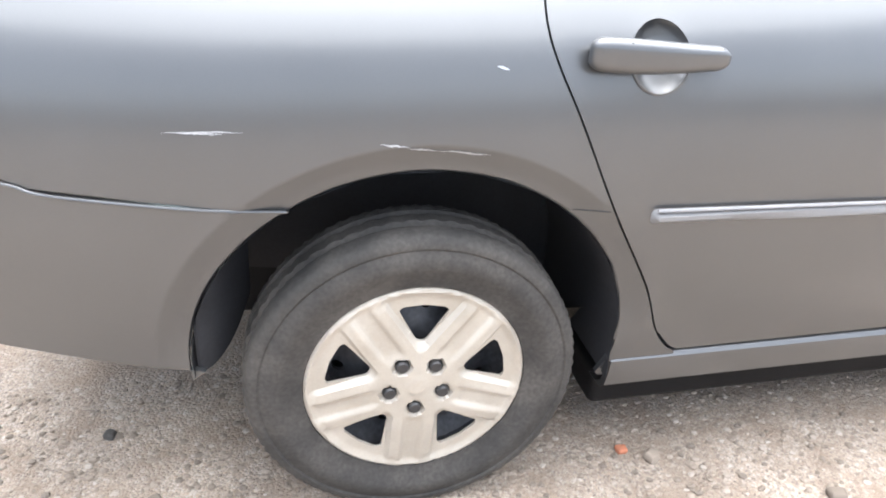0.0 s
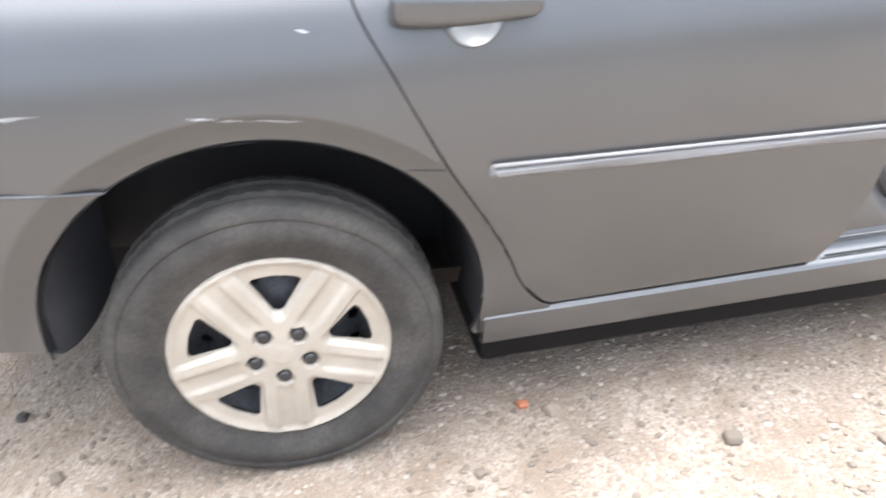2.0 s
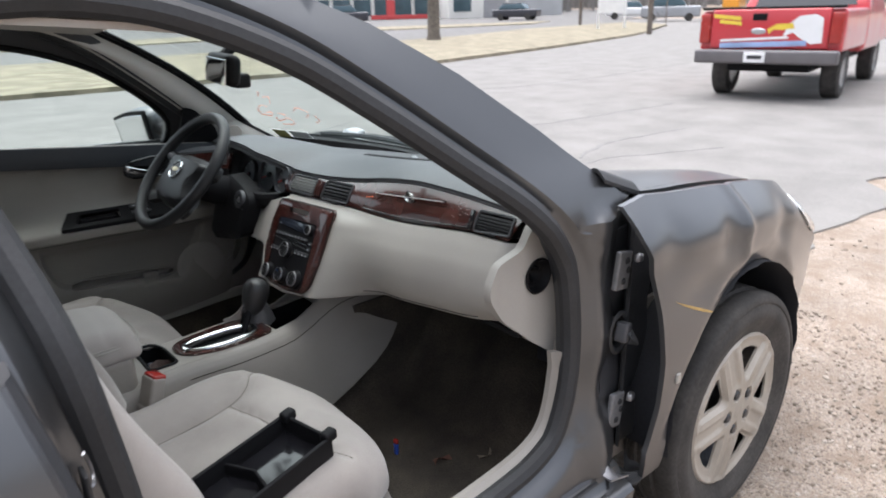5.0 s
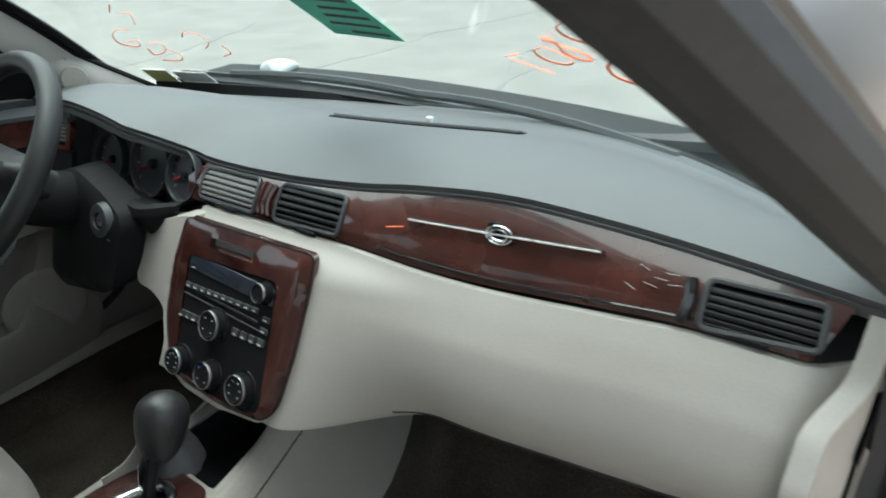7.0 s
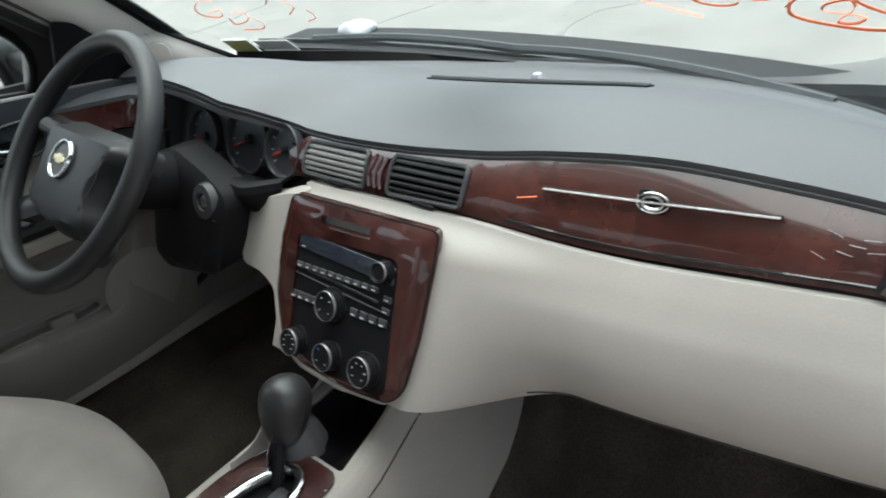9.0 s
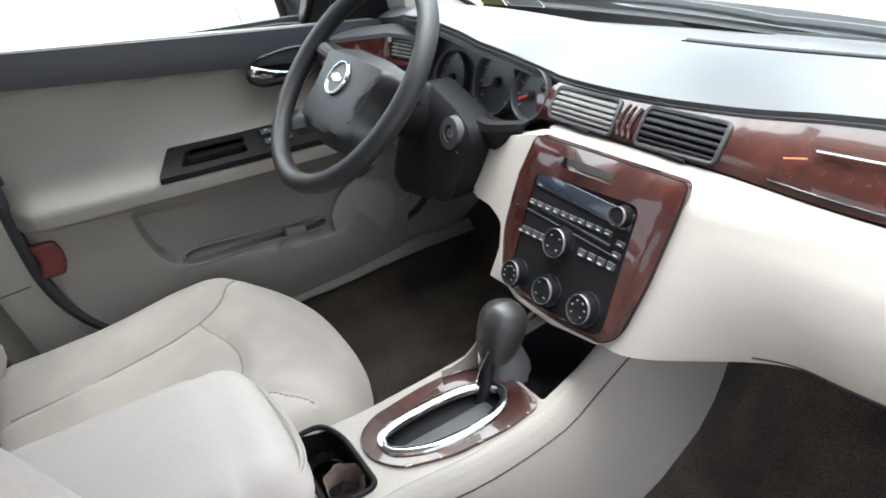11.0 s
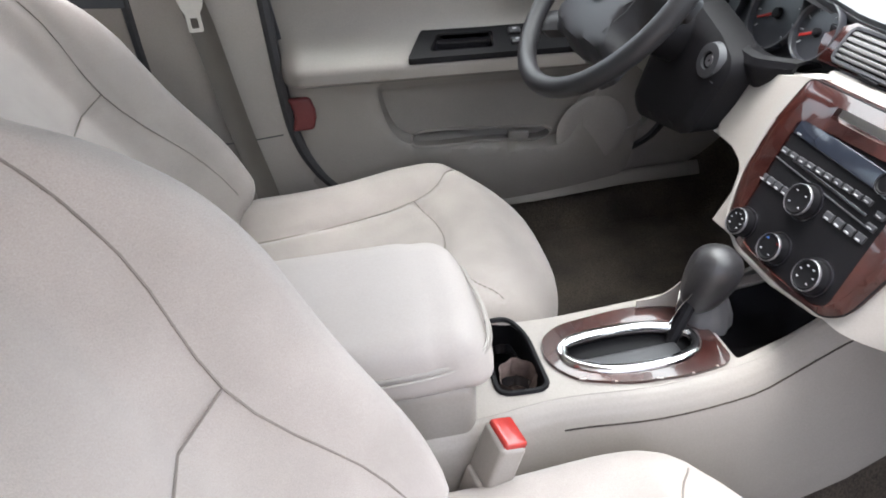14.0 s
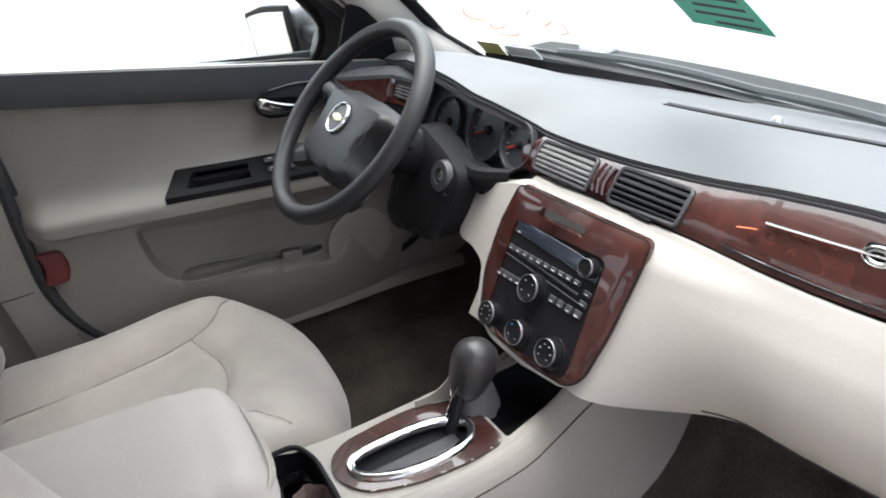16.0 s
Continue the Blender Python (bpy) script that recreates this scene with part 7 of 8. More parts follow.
road_edge = wavy([(3.7, 2.2), (4.3, 1.4), (5.2, 0.9), (6.2, 0.9), (8.5, 0.9), (11, 0.4), (15, -0.6), (24, -4), (40, -10)], 0.35, 12)
road = road_edge + [(60, -14), (60, 40), (33, 21), (22, 17), (13.5, 14.4), (3, 14.4), (-60, 14.2), (-60, 3.0), (-4, 3.1), (2.0, 3.3)]
tagged(part("road", flat(road, 0.004, 1.5), ASPHALT), "pale worn asphalt road with cracks", "road", kind="structure")
verge = [(-60, 14.2), (3, 14.4), (13.5, 14.4), (22, 17), (33, 21), (46, 27), (50, 33), (38, 33), (24, 28.5), (8, 25.5), (-60, 26.5)]
tagged(part("verge", flat(verge, 0.10, 2.0, 0.2), DRYGRASS), "dry yellow-green grass verge with a kerb edge", "verge", kind="structure")
tagged(part("far_lot", flat([(-60, 26.6), (8, 25.6), (24, 28.6), (38, 33.2), (50, 33.2), (60, 40), (110, 60), (90, 120), (-80, 120)], 0.01, 6.0), FARROAD), "grey asphalt of the road and lots beyond the verge", "road", kind="structure")
tagged(part("far_verge", flat([(-80, 40), (10, 39), (30, 44), (46, 40), (52, 43), (34, 50), (10, 45), (-80, 46)], 0.08, 5.0, 0.1), DRYGRASS), "second strip of dry grass", "verge", kind="structure")
CRACK = surface("dark_crack_filler", (0.20, 0.195, 0.19), 0.9, 0, 0.2, 6, 60, 0.2)
for k, pts in enumerate(([(5.4, 4.9), (6.6, 4.95), (7.5, 5.1), (9.0, 5.0), (10.6, 4.9)], [(6.4, 3.4), (7.4, 3.7), (8.6, 3.6)], [(5.0, 3.4), (5.7, 3.1), (6.6, 3.2), (7.8, 2.7)], [(9, 9), (12, 8.4), (17, 8.8), (24, 9.5)], [(3.4, 6.5), (5.2, 6.7), (7.0, 7.6)])):
    cp = curve_pts([(*q, 0) for q in pts], 12)
    part("road_crack", slab(lambda u, v, d, cp=cp: (lambda p: (p.x + 0.05 * noise.noise(p * 5), p.y + (v - 0.5) * (0.035 + 0.03 * noise.noise(p * 3)) + 0.10 * noise.noise(p * 2.2), 0.007 - d))(cp[min(int(u * (len(cp) - 1) + 0.5), len(cp) - 1)]), len(cp) - 1, 1, 0.004), CRACK)
for ob in [o for o in scene.objects if o.name.startswith("road_crack")]:
    tagged(ob, "dark tar-filled crack in the road", "crack", "cracks in the road", kind="structure")


# loose stones round the car
def pebbles(n, box, lo, hi, seed):
    rnd = random.Random(seed)
    verts, faces = [], []
    for _ in range(n):
        x, y = rnd.uniform(box[0], box[1]), rnd.uniform(box[2], box[3])
        r = lo + (hi - lo) * rnd.random() ** 5
        k = len(verts)
        t = rnd.uniform(0, 6.28)
        z0 = near_z(x, y)
        ring_n = 6
        for lay, (rr, zz) in enumerate(((1.0, -0.1), (0.85, 0.45))):
            for i in range(ring_n):
                a = t + i * 6.283 / ring_n
                q = r * rr * rnd.uniform(0.75, 1.15)
                verts.append((x + q * math.cos(a), y + q * math.sin(a) * 0.8, z0 + r * zz * rnd.uniform(0.7, 1.1)))
        verts.append((x, y, z0 + r * 0.62))
        for i in range(ring_n):
            j = (i + 1) % ring_n
            faces += [(k + i, k + j, k + 6 + j, k + 6 + i), (k + 6 + i, k + 6 + j, k + 12)]
    return verts, faces


def stone_mat():
    m = surface("mixed_pebbles", (0.34, 0.30, 0.26), 0.9, 0, 0.2, 20, 160, 0.2)
    n, l = m.node_tree.nodes, m.node_tree.links
    geo = n.new("ShaderNodeNewGeometry")
    r = n.new("ShaderNodeValToRGB")
    e = r.color_ramp.elements
    e[0].color, e[1].color = (0.17, 0.14, 0.115, 1), (0.41, 0.36, 0.31, 1)
    e.new(0.4).color = (0.24, 0.195, 0.155, 1)
    e.new(0.8).color = (0.32, 0.265, 0.215, 1)
    l.new(geo.outputs["Random Per Island"], r.inputs["Fac"])
    l.new(r.outputs["Color"], n["Principled BSDF"].inputs["Base Color"])
    return m


STONE = stone_mat()
tagged(part("gravel", pebbles(42000, (-1.3, 4.4, -1.0, 0.55), 0.0022, 0.012, 5), STONE, smooth=0), "scattered small tan and grey stones", "gravel", kind="stuff")
tagged(part("gravel", pebbles(2500, (2.8, 6.5, -2.5, 2.2), 0.004, 0.018, 8), STONE, smooth=0), "scattered small tan and grey stones", "gravel", kind="stuff")
for i, (x, y, r, mat) in enumerate(((0.533, 0.10, 0.014, surface("brick_red_chip", (0.42, 0.16, 0.09), 0.9, 0, 0.2, 20, 120, 0.2)), (0.60, 0.07, 0.02, STONE), (-0.69, 0.35, 0.015, surface("dark_clod", (0.07, 0.065, 0.06), 0.95, 0, 0.3, 20, 120, 0.3)), (-0.55, 0.12, 0.016, STONE), (0.97, -0.12, 0.02, STONE), (0.38, -0.08, 0.012, STONE), (-0.36, -0.02, 0.014, STONE), (1.3, -0.2, 0.014, STONE))):
    tagged(part("stone", rbox(r * 2, r * 1.7, r * 1.2, r * 0.45, r, lambda a, b, c, i=i: (a * (1 + 0.3 * noise.noise(Vector((a * 60, b * 60, i)))), b * (1 + 0.3 * noise.noise(Vector((b * 60, c * 60, i)))), c), pose(x, y, near_z(x, y) + r * 0.45, 5, 8, 40 * i)), mat), "loose stone lying on the gravel", "stone", "loose stones")

# ---- red pickup truck ----
REDP = surface("red_truck_paint", (0.52, 0.035, 0.045), 0.3, 0, 0.06, 2, 300, 0.01, coat=0.8)
YEL = surface("yellow_decal", (0.75, 0.55, 0.06), 0.5, 0, 0.08, 4, 100, 0.0)
WHT = surface("white_decal", (0.78, 0.78, 0.78), 0.5, 0, 0.05, 4, 100, 0.0)
BLU = surface("pale_blue_decal", (0.30, 0.40, 0.62), 0.5, 0, 0.2, 4, 60, 0.0)


def local(m):
    return lambda geo: place(geo, m)


pt = thing("pickup_truck", (12.5, 4.4, 0), "red pickup truck with a decorated tailgate and grey bumper", "truck")
TM = pose(11.55, 4.08, 0, 0, 0, 11)  # local x runs forward from the tailgate, y to its left
L_ = local(TM)
part("bed", L_(rbox(2.1, 1.98, 0.60, 0.06, 0.3, at=pose(1.1, 0, 1.02))), REDP, pt)
part("tailgate", L_(rbox(0.08, 1.62, 0.56, 0.03, 0.1, lambda x, y, z: (x - 0.015 * math.cos(z * 5), y, z), pose(0.02, 0, 1.05))), REDP, pt, "red tailgate with decals")
part("gate_cap", L_(rbox(0.10, 1.95, 0.04, 0.015, 0.2, at=pose(0.05, 0, 1.345))), BLACK, pt)
part("gate_latch", L_(rbox(0.02, 0.2, 0.10, 0.02, 0.05, at=pose(-0.03, 0.12, 1.22))), BLACK, pt, "black latch handle")
part("badge", L_(lathe([(0, 0.012), (0.06, 0.01), (0.075, 0)], 24, pose(-0.036, 0.12, 1.02, 0, 0, -90) @ Matrix.Diagonal((1.4, 1, 0.62, 1)))), SILVER, pt, "oval silver badge shape")
for k, (y0, z0, w, h) in enumerate(((0.58, 1.22, 0.40, 0.055), (0.55, 1.145, 0.32, 0.05))):
    part("decal_bar", L_(rbox(0.004, w, h, 0.001, 0.1, at=pose(-0.037, y0 - 0.02 * k, z0, 6, 0, 0))), YEL, pt, "yellow lettering bar")
part("decal_bar", L_(rbox(0.004, 0.95, 0.035, 0.001, 0.2, at=pose(-0.036, 0.18, 0.91, -3, 0, 0))), WHT, pt, "white lettering bar")
part("decal_bar", L_(rbox(0.004, 1.2, 0.075, 0.001, 0.2, at=pose(-0.036, 0.06, 0.835, -2, 0, 0))), BLU, pt, "pale blue lettering bar")
part("decal_patch", L_(sheet([(-0.22, 0.95), (-0.28, 1.12), (-0.42, 1.23), (-0.62, 1.25), (-0.72, 1.20), (-0.74, 0.86), (-0.6, 0.84), (-0.45, 0.92), (-0.35, 1.0)], lambda y, z, d: (-0.037 + d, y, z), step=0.06, thick=0.003)), WHT, pt, "white decal patch")
part("decal_patch", L_(sheet([(-0.02, 0.98), (0.0, 1.05), (-0.12, 1.12), (-0.34, 1.13), (-0.36, 1.06), (-0.2, 1.04), (-0.08, 1.04)], lambda y, z, d: (-0.039 + d, y, z), step=0.06, thick=0.003)), YEL, pt, "yellow decal patch")
part("rear_bumper", L_(rbox(0.2, 1.98, 0.20, 0.04, 0.2, at=pose(-0.08, 0, 0.66))), surface("grey_bumper", (0.16, 0.15, 0.155), 0.45, 0.4, 0.1, 4, 120, 0.03), pt, "grey step bumper")
part("plate", L_(rbox(0.01, 0.30, 0.15, 0.005, 0.1, at=pose(-0.185, 0.1, 0.66))), WHT, pt, "white number plate")
part("plate_bar", L_(rbox(0.004, 0.2, 0.05, 0.001, 0.1, at=pose(-0.192, 0.1, 0.66))), DKGREY, pt)
for s in (-1, 1):
    part("tail_light", L_(rbox(0.06, 0.16, 0.42, 0.02, 0.1, at=pose(0.0, s * 0.9, 1.06))), RED, pt, "red tail light")
    for x0 in (0.95, 4.3):
        w = part("wheel", L_(lathe([(0.2, 0.12), (0.34, 0.13), (0.38, 0.10), (0.385, -0.10), (0.34, -0.13), (0.2, -0.12)], 32, pose(x0, s * 0.80, 0.385))), TYRE, pt)
        part("rim", L_(lathe([(0.0, 0.11), (0.17, 0.10), (0.22, 0.125), (0.22, -0.125), (0.17, -0.1), (0, -0.11)], 24, pose(x0, s * 0.80, 0.385))), SILVER, w)
part("chassis", L_(rbox(4.6, 1.2, 0.25, 0.05, 0.6, at=pose(2.5, 0, 0.55))), BLACK, pt)


def cab_shape(x, y, z):
    t = step01(0.0, 0.55, z)
    return x + (0.22 * t if x < 0 else -0.55 * t), y * (1 - 0.16 * t), z


part("cab", L_(rbox(1.9, 1.96, 1.28, 0.10, 0.15, cab_shape, pose(3.1, 0, 1.26))), REDP, pt, "red cab")
part("cab_window", L_(slab(lambda u, v, d: (2.16 + 0.20 * v + d, (u - 0.5) * (1.56 - 0.2 * v), 1.36 + v * 0.42), 6, 4, 0.02)), surface("dark_cab_glass", (0.02, 0.025, 0.03), 0.08, 0, 0.1, 3, 60, 0, coat=0.5), pt, "dark rear cab window")
part("nose", L_(rbox(1.5, 1.96, 0.6, 0.12, 0.3, at=pose(4.6, 0, 0.98))), REDP, pt)


# ---- far buildings, cars, posts and trees ----
def polar(az, dist):
    return 1.15 + dist * math.cos(radians(az)), -0.78 + dist * math.sin(radians(az))


def base_at(az, dist, lift=0.0):
    x, y = polar(az, dist)
    return pose(x, y, land(x, y) + lift, 0, 0, az - 90)  # local y points away from the lot, x to the right


def box(cx, cy, cz, sx, sy, sz, r=0.03):
    return rbox(sx, sy, sz, r, max(sx, sy, sz), at=pose(cx, cy, cz))


WALLW = surface("white_painted_wall", (0.72, 0.71, 0.67), 0.8, 0, 0.08, 0.6, 20, 0.05)
ROOFW = surface("pale_metal_roof", (0.66, 0.65, 0.64), 0.5, 0.2, 0.06, 0.6, 14, 0.03)
WALLG = surface("grey_block_wall", (0.42, 0.43, 0.44), 0.9, 0, 0.08, 0.8, 12, 0.1)
GLAZE = surface("shop_window", (0.06, 0.10, 0.12), 0.12, 0, 0.2, 0.7, 8, 0)
SHUT = surface("grey_roller_door", (0.33, 0.33, 0.34), 0.6, 0.2, 0.06, 2, 30, 0.05)
YELS = surface("yellow_sign", (0.80, 0.68, 0.05), 0.6, 0, 0.06, 2, 30, 0)
REDS = surface("red_sign", (0.6, 0.08, 0.08), 0.6, 0, 0.06, 2, 30, 0)

shop = thing("shop_building", (*polar(54.5, 88), 0.7), "white gabled shop with blue-tinted windows", "building")
SM = base_at(54.8, 88) @ pose(0, 0, 0, 0, 0, 12)
S_ = local(SM)
part("wall", S_(box(0, 4, 1.7, 17, 8, 3.4)), WALLW, shop)
part("roof", S_(sheet([(-9.4, 3.1), (9.0, 3.1), (5.0, 5.9), (-3.5, 6.3)], lambda x, z, d: (x, -0.6 + (z - 3.1) * 1.2 + d, z), step=3, thick=0.25)), ROOFW, shop, "pale pitched roof")
for i in range(6):
    w = part("window", S_(box(-6.6 + 2.55 * i, -0.03, 1.45, 2.1, 0.12, 1.9)), GLAZE, shop)
    part("frame", S_(box(-6.6 + 2.55 * i, -0.10, 2.45, 2.2, 0.1, 0.12)), WALLW, w)
part("sign_board", S_(box(5.0, -0.3, 3.0, 5.0, 0.15, 0.9)), WHT, shop, "white sign board")
part("red_base", S_(box(3.5, -0.12, 0.3, 8, 0.1, 0.5)), REDS, shop)
part("door", S_(box(2.0, -0.06, 1.15, 1.1, 0.14, 2.3)), REDS, shop, "red shop door")
gar = thing("garage_building", (*polar(45.5, 86), 0.7), "white garage with a yellow sign and grey side wall", "building")
GM = base_at(46.3, 86) @ pose(0, 0, 0, 0, 0, 18)
G_ = local(GM)
part("wall", G_(box(-0.2, 5, 2.4, 7.6, 10, 4.8)), WALLW, gar)
part("roof", G_(box(-0.2, 5, 4.85, 7.9, 10.3, 0.2)), ROOFW, gar)
part("side_wall", G_(box(8.0, 7.5, 2.3, 9.0, 7, 4.6)), WALLG, gar, "grey block side wing")
part("roller_door", G_(box(1.8, -0.05, 1.75, 2.8, 0.14, 3.5)), SHUT, gar, "grey roller door")
for i in range(7):
    part("slat", G_(box(1.8, -0.13, 0.3 + 0.5 * i, 2.8, 0.04, 0.06)), SHUT, gar)
part("sign_board", G_(box(-2.3, -0.15, 3.6, 2.6, 0.12, 1.3)), YELS, gar, "bright yellow sign board")
part("window", G_(box(-2.3, -0.05, 1.7, 2.2, 0.12, 1.8)), GLAZE, gar)


def far_car(name, az, dist, turn, paint, label, kind="car", tall=1.5, ln=4.5):
    t = thing(name, (*polar(az, dist), land(*polar(az, dist))), label, kind, "cars across the road")
    m = base_at(az, dist) @ pose(0, 0, 0, 0, 0, turn)
    H = local(m)
    part("body", H(rbox(ln, 1.8, tall * 0.5, 0.16, 0.3, at=pose(0, 0, 0.32 + tall * 0.25))), paint, t)
    part("cabin", H(rbox(ln * 0.62, 1.62, tall * 0.46, 0.18, 0.3, lambda x, y, z: (x * (1 - 0.28 * step01(-0.2, 0.35, z)), y * (1 - 0.12 * step01(-0.2, 0.35, z)), z), pose(-ln * 0.06, 0, 0.30 + tall * 0.68))), GLAZE, t)
    part("roof", H(rbox(ln * 0.42, 1.38, 0.07, 0.03, 0.3, at=pose(-ln * 0.06, 0, 0.30 + tall * 0.9))), paint, t)
    for x0 in (-ln * 0.31, ln * 0.31):
        for s in (-1, 1):
            part("wheel", H(lathe([(0.0, 0.11), (0.2, 0.11), (0.31, 0.1), (0.33, 0.06), (0.33, -0.06), (0.31, -0.1), (0, -0.1)], 20, pose(x0, s * 0.8, 0.33))), TYRE, t)


def paint_of(nm, c):
    return surface(nm, c, 0.3, 0.2, 0.05, 2, 100, 0.0, coat=0.6)


DARKP, SILVP, WHITEP, ORANP = paint_of("dark_car_paint", (0.03, 0.03, 0.04)), paint_of("silver_car_paint", (0.33, 0.34, 0.36)), paint_of("white_car_paint", (0.7, 0.7, 0.7)), paint_of("orange_van_paint", (0.75, 0.33, 0.03))
far_car("parked_suv", 57.2, 72, 8, DARKP, "dark sport utility car parked at the shop", tall=1.7)
far_car("parked_pickup", 43.4, 74, -20, DARKP, "dark pickup parked beside the garage", "truck", 1.5, 4.8)
far_car("parked_suv", 31.6, 62, 0, SILVP, "silver sport utility car parked across the road", tall=1.75, ln=4.7)
far_car("parked_sedan", 34.6, 70, 0, WHITEP, "white sedan parked across the road", tall=1.45)
far_car("parked_van", 27.1, 90, 80, ORANP, "orange van parked far across the road", "van", 2.3, 4.6)

POST = surface("weathered_pole_wood", (0.16, 0.135, 0.115), 0.9, 0, 0.25, 3, 40, 0.3)
sg = thing("sign_board", (*polar(36, 48), land(*polar(36, 48))), "white wooden sign on two posts", "sign")
N_ = local(base_at(36.0, 48))
part("board", N_(sheet([(-0.85, 1.05), (0.85, 1.05), (0.85, 2.35), (0.5, 2.55), (0, 2.75), (-0.5, 2.6), (-0.85, 2.4)], lambda x, z, d: (x, d, z), step=0.3, thick=0.08)), WHT, sg)
for x0 in (-0.85, 0.85):
    part("post", N_(box(x0, 0.04, 1.35, 0.14, 0.14, 2.8)), WHT, sg)
for az, dist, hgt, r, nm in ((33.1, 41, 9.5, 0.15, "utility_pole"), (38.4, 56, 9.5, 0.13, "utility_pole"), (31.9, 58, 6.0, 0.05, "street_sign")):
    x, y = polar(az, dist)
    t = thing(nm, (x, y, land(x, y)), "tall weathered wooden utility pole" if r > 0.1 else "thin metal street sign post", "pole", "poles")
    part("shaft", tube([(x, y, land(x, y) - 0.2), (x, y, hgt * 0.5), (x + 0.05, y, hgt)], lambda q, r=r: r * (1 - 0.3 * q), 12), POST, t)
    if nm == "utility_pole":
        part("crossarm", place(box(0, 0, hgt - 0.8, 2.4, 0.12, 0.14), pose(x, y, 0, 0, 0, az - 70)), POST, t)
    else:
        part("blade", place(box(0, 0, hgt * 0.62, 1.1, 0.03, 0.25), pose(x, y, 0, 0, 0, az - 90)), surface("green_street_sign", (0.05, 0.28, 0.16), 0.5, 0, 0.05, 4, 60, 0), t, "green street name blade")

BARK = surface("grey_brown_bark", (0.14, 0.12, 0.10), 0.95, 0, 0.3, 6, 40, 0.5)


def limb(out, p, d, length, r, depth, rnd):
    """Grows a bare limb with twigs."""
    pts = [p]
    q, dd = p.copy(), d.copy()
    n = 4
    for i in range(n):
        dd = (dd + Vector((rnd.uniform(-0.22, 0.22), rnd.uniform(-0.22, 0.22), rnd.uniform(-0.05, 0.16)))).normalized()
        q = q + dd * length / n
        pts.append(q.copy())
    out.append(tube(pts, lambda t: r * (1 - 0.5 * t), 6 if depth > 1 else 4))
    if depth > 0:
        for i in range(3 if depth > 1 else 4):
            k = rnd.choice((2, 3, 4))
            side_ = Vector((rnd.uniform(-1, 1), rnd.uniform(-1, 1), rnd.uniform(0.1, 0.8))).normalized()
            limb(out, pts[k], (dd * 0.6 + side_ * 0.8).normalized(), length * rnd.uniform(0.55, 0.8), r * 0.5, depth - 1, rnd)


def bare_tree(az, dist, hgt, r, seed, label, name="bare_tree"):
    rnd = random.Random(seed)
    x, y = polar(az, dist)
    t = thing(name, (x, y, land(x, y)), label, "tree")
    z = land(x, y)
    part("trunk", tube([(x, y, z - 0.1), (x + 0.03, y, z + 0.3), (x + 0.05, y, z + hgt * 0.32), (x, y, z + hgt * 0.5)], lambda q: r * (1.35 - 0.7 * q ** 0.4), 14), BARK, t)
    out = []
    for i in range(7):
        a = rnd.uniform(0, 6.28)
        limb(out, Vector((x, y, z + hgt * rnd.uniform(0.3, 0.5))), Vector((math.cos(a) * 0.7, math.sin(a) * 0.7, 0.8)).normalized(), hgt * 0.34, r * 0.5, 2, rnd)
    part("crown", join(*out), BARK, t, "bare winter crown")


bare_tree(50.2, 36, 9.0, 0.36, 3, "bare street tree with a grey trunk on the verge")
bare_tree(62.0, 44, 9.0, 0.22, 9, "bare street tree with a grey trunk on the verge")


# far woods behind the buildings: many trunks, twigs and dark evergreen clumps
def woods():
    rnd = random.Random(12)
    v, f = [], []

    def tri(a, b, c):
        k = len(v)
        v.extend((a, b, c))
        f.append((k, k + 1, k + 2))

    for i in range(760):
        # From 420 on, unseen trees are added behind the lot for paint reflections.
        az = rnd.uniform(5, 110) if i < 420 else rnd.uniform(130, 350)
        d = rnd.uniform(110, 150) if i < 420 else rnd.uniform(27, 36)
        x, y = polar(az, d)
        z = land(x, y)
        h = rnd.uniform(9, 17) if i < 420 else rnd.uniform(2.2, 4.2)
        g = tube([(x, y, z - 0.3), (x + rnd.uniform(-0.3, 0.3), y, z + h)], lambda t: 0.25 * (1 - 0.7 * t), 4)
        k = len(v)
        v.extend(g[0])
        f.extend(tuple(q + k for q in face) for face in g[1])
        for j in range(90 if i < 420 else 45):
            hh = rnd.uniform(0.25, 1.0) * h
            w = (1.1 - hh / h) * 4.0 + 0.5
            c = Vector((x + rnd.uniform(-w, w), y + rnd.uniform(-w, w), z + hh))
            s = rnd.uniform(0.3, 0.9)
            e = Vector((rnd.uniform(-s, s), rnd.uniform(-s, s), rnd.uniform(-0.2, 0.2) * s))
            tri(c, c + e, c + e * rnd.uniform(0.1, 0.9) + Vector((0, 0, rnd.choice((-1, 1)) * s)))
    return v, f


# Pale base colour: the haze of distance is mixed into it.
WOODS = surface("far_winter_woods", (0.25, 0.24, 0.235), 1.0, 0, 0.2, 0.3, 3, 0.0, tint=(0.33, 0.32, 0.31))
tagged(part("far_woods", woods(), WOODS, smooth=0), "grey-brown line of bare winter woods, with unseen trees added behind the lot", "woods", kind="stuff")
# Unseen bank added behind the lot; it only shapes reflections on the flank.
tagged(part("wood_bank", grid(lambda u, v: (*polar(125 + 225 * u, 37), -0.2 + v * (2.2 + 1.2 * noise.noise(Vector((u * 90, 3, 0))))), 200, 3), WOODS, smooth=0), "unseen bank of woods added behind the lot for reflections", "woods", kind="stuff")
tagged(part("wood_bank", grid(lambda u, v: (*polar(0 + 118 * u, 152), 1.5 + v * (13 + 4.0 * noise.noise(Vector((u * 60, 0, 0)))) ), 160, 3), WOODS, smooth=0), "dark mass of woods behind", "woods", kind="stuff")

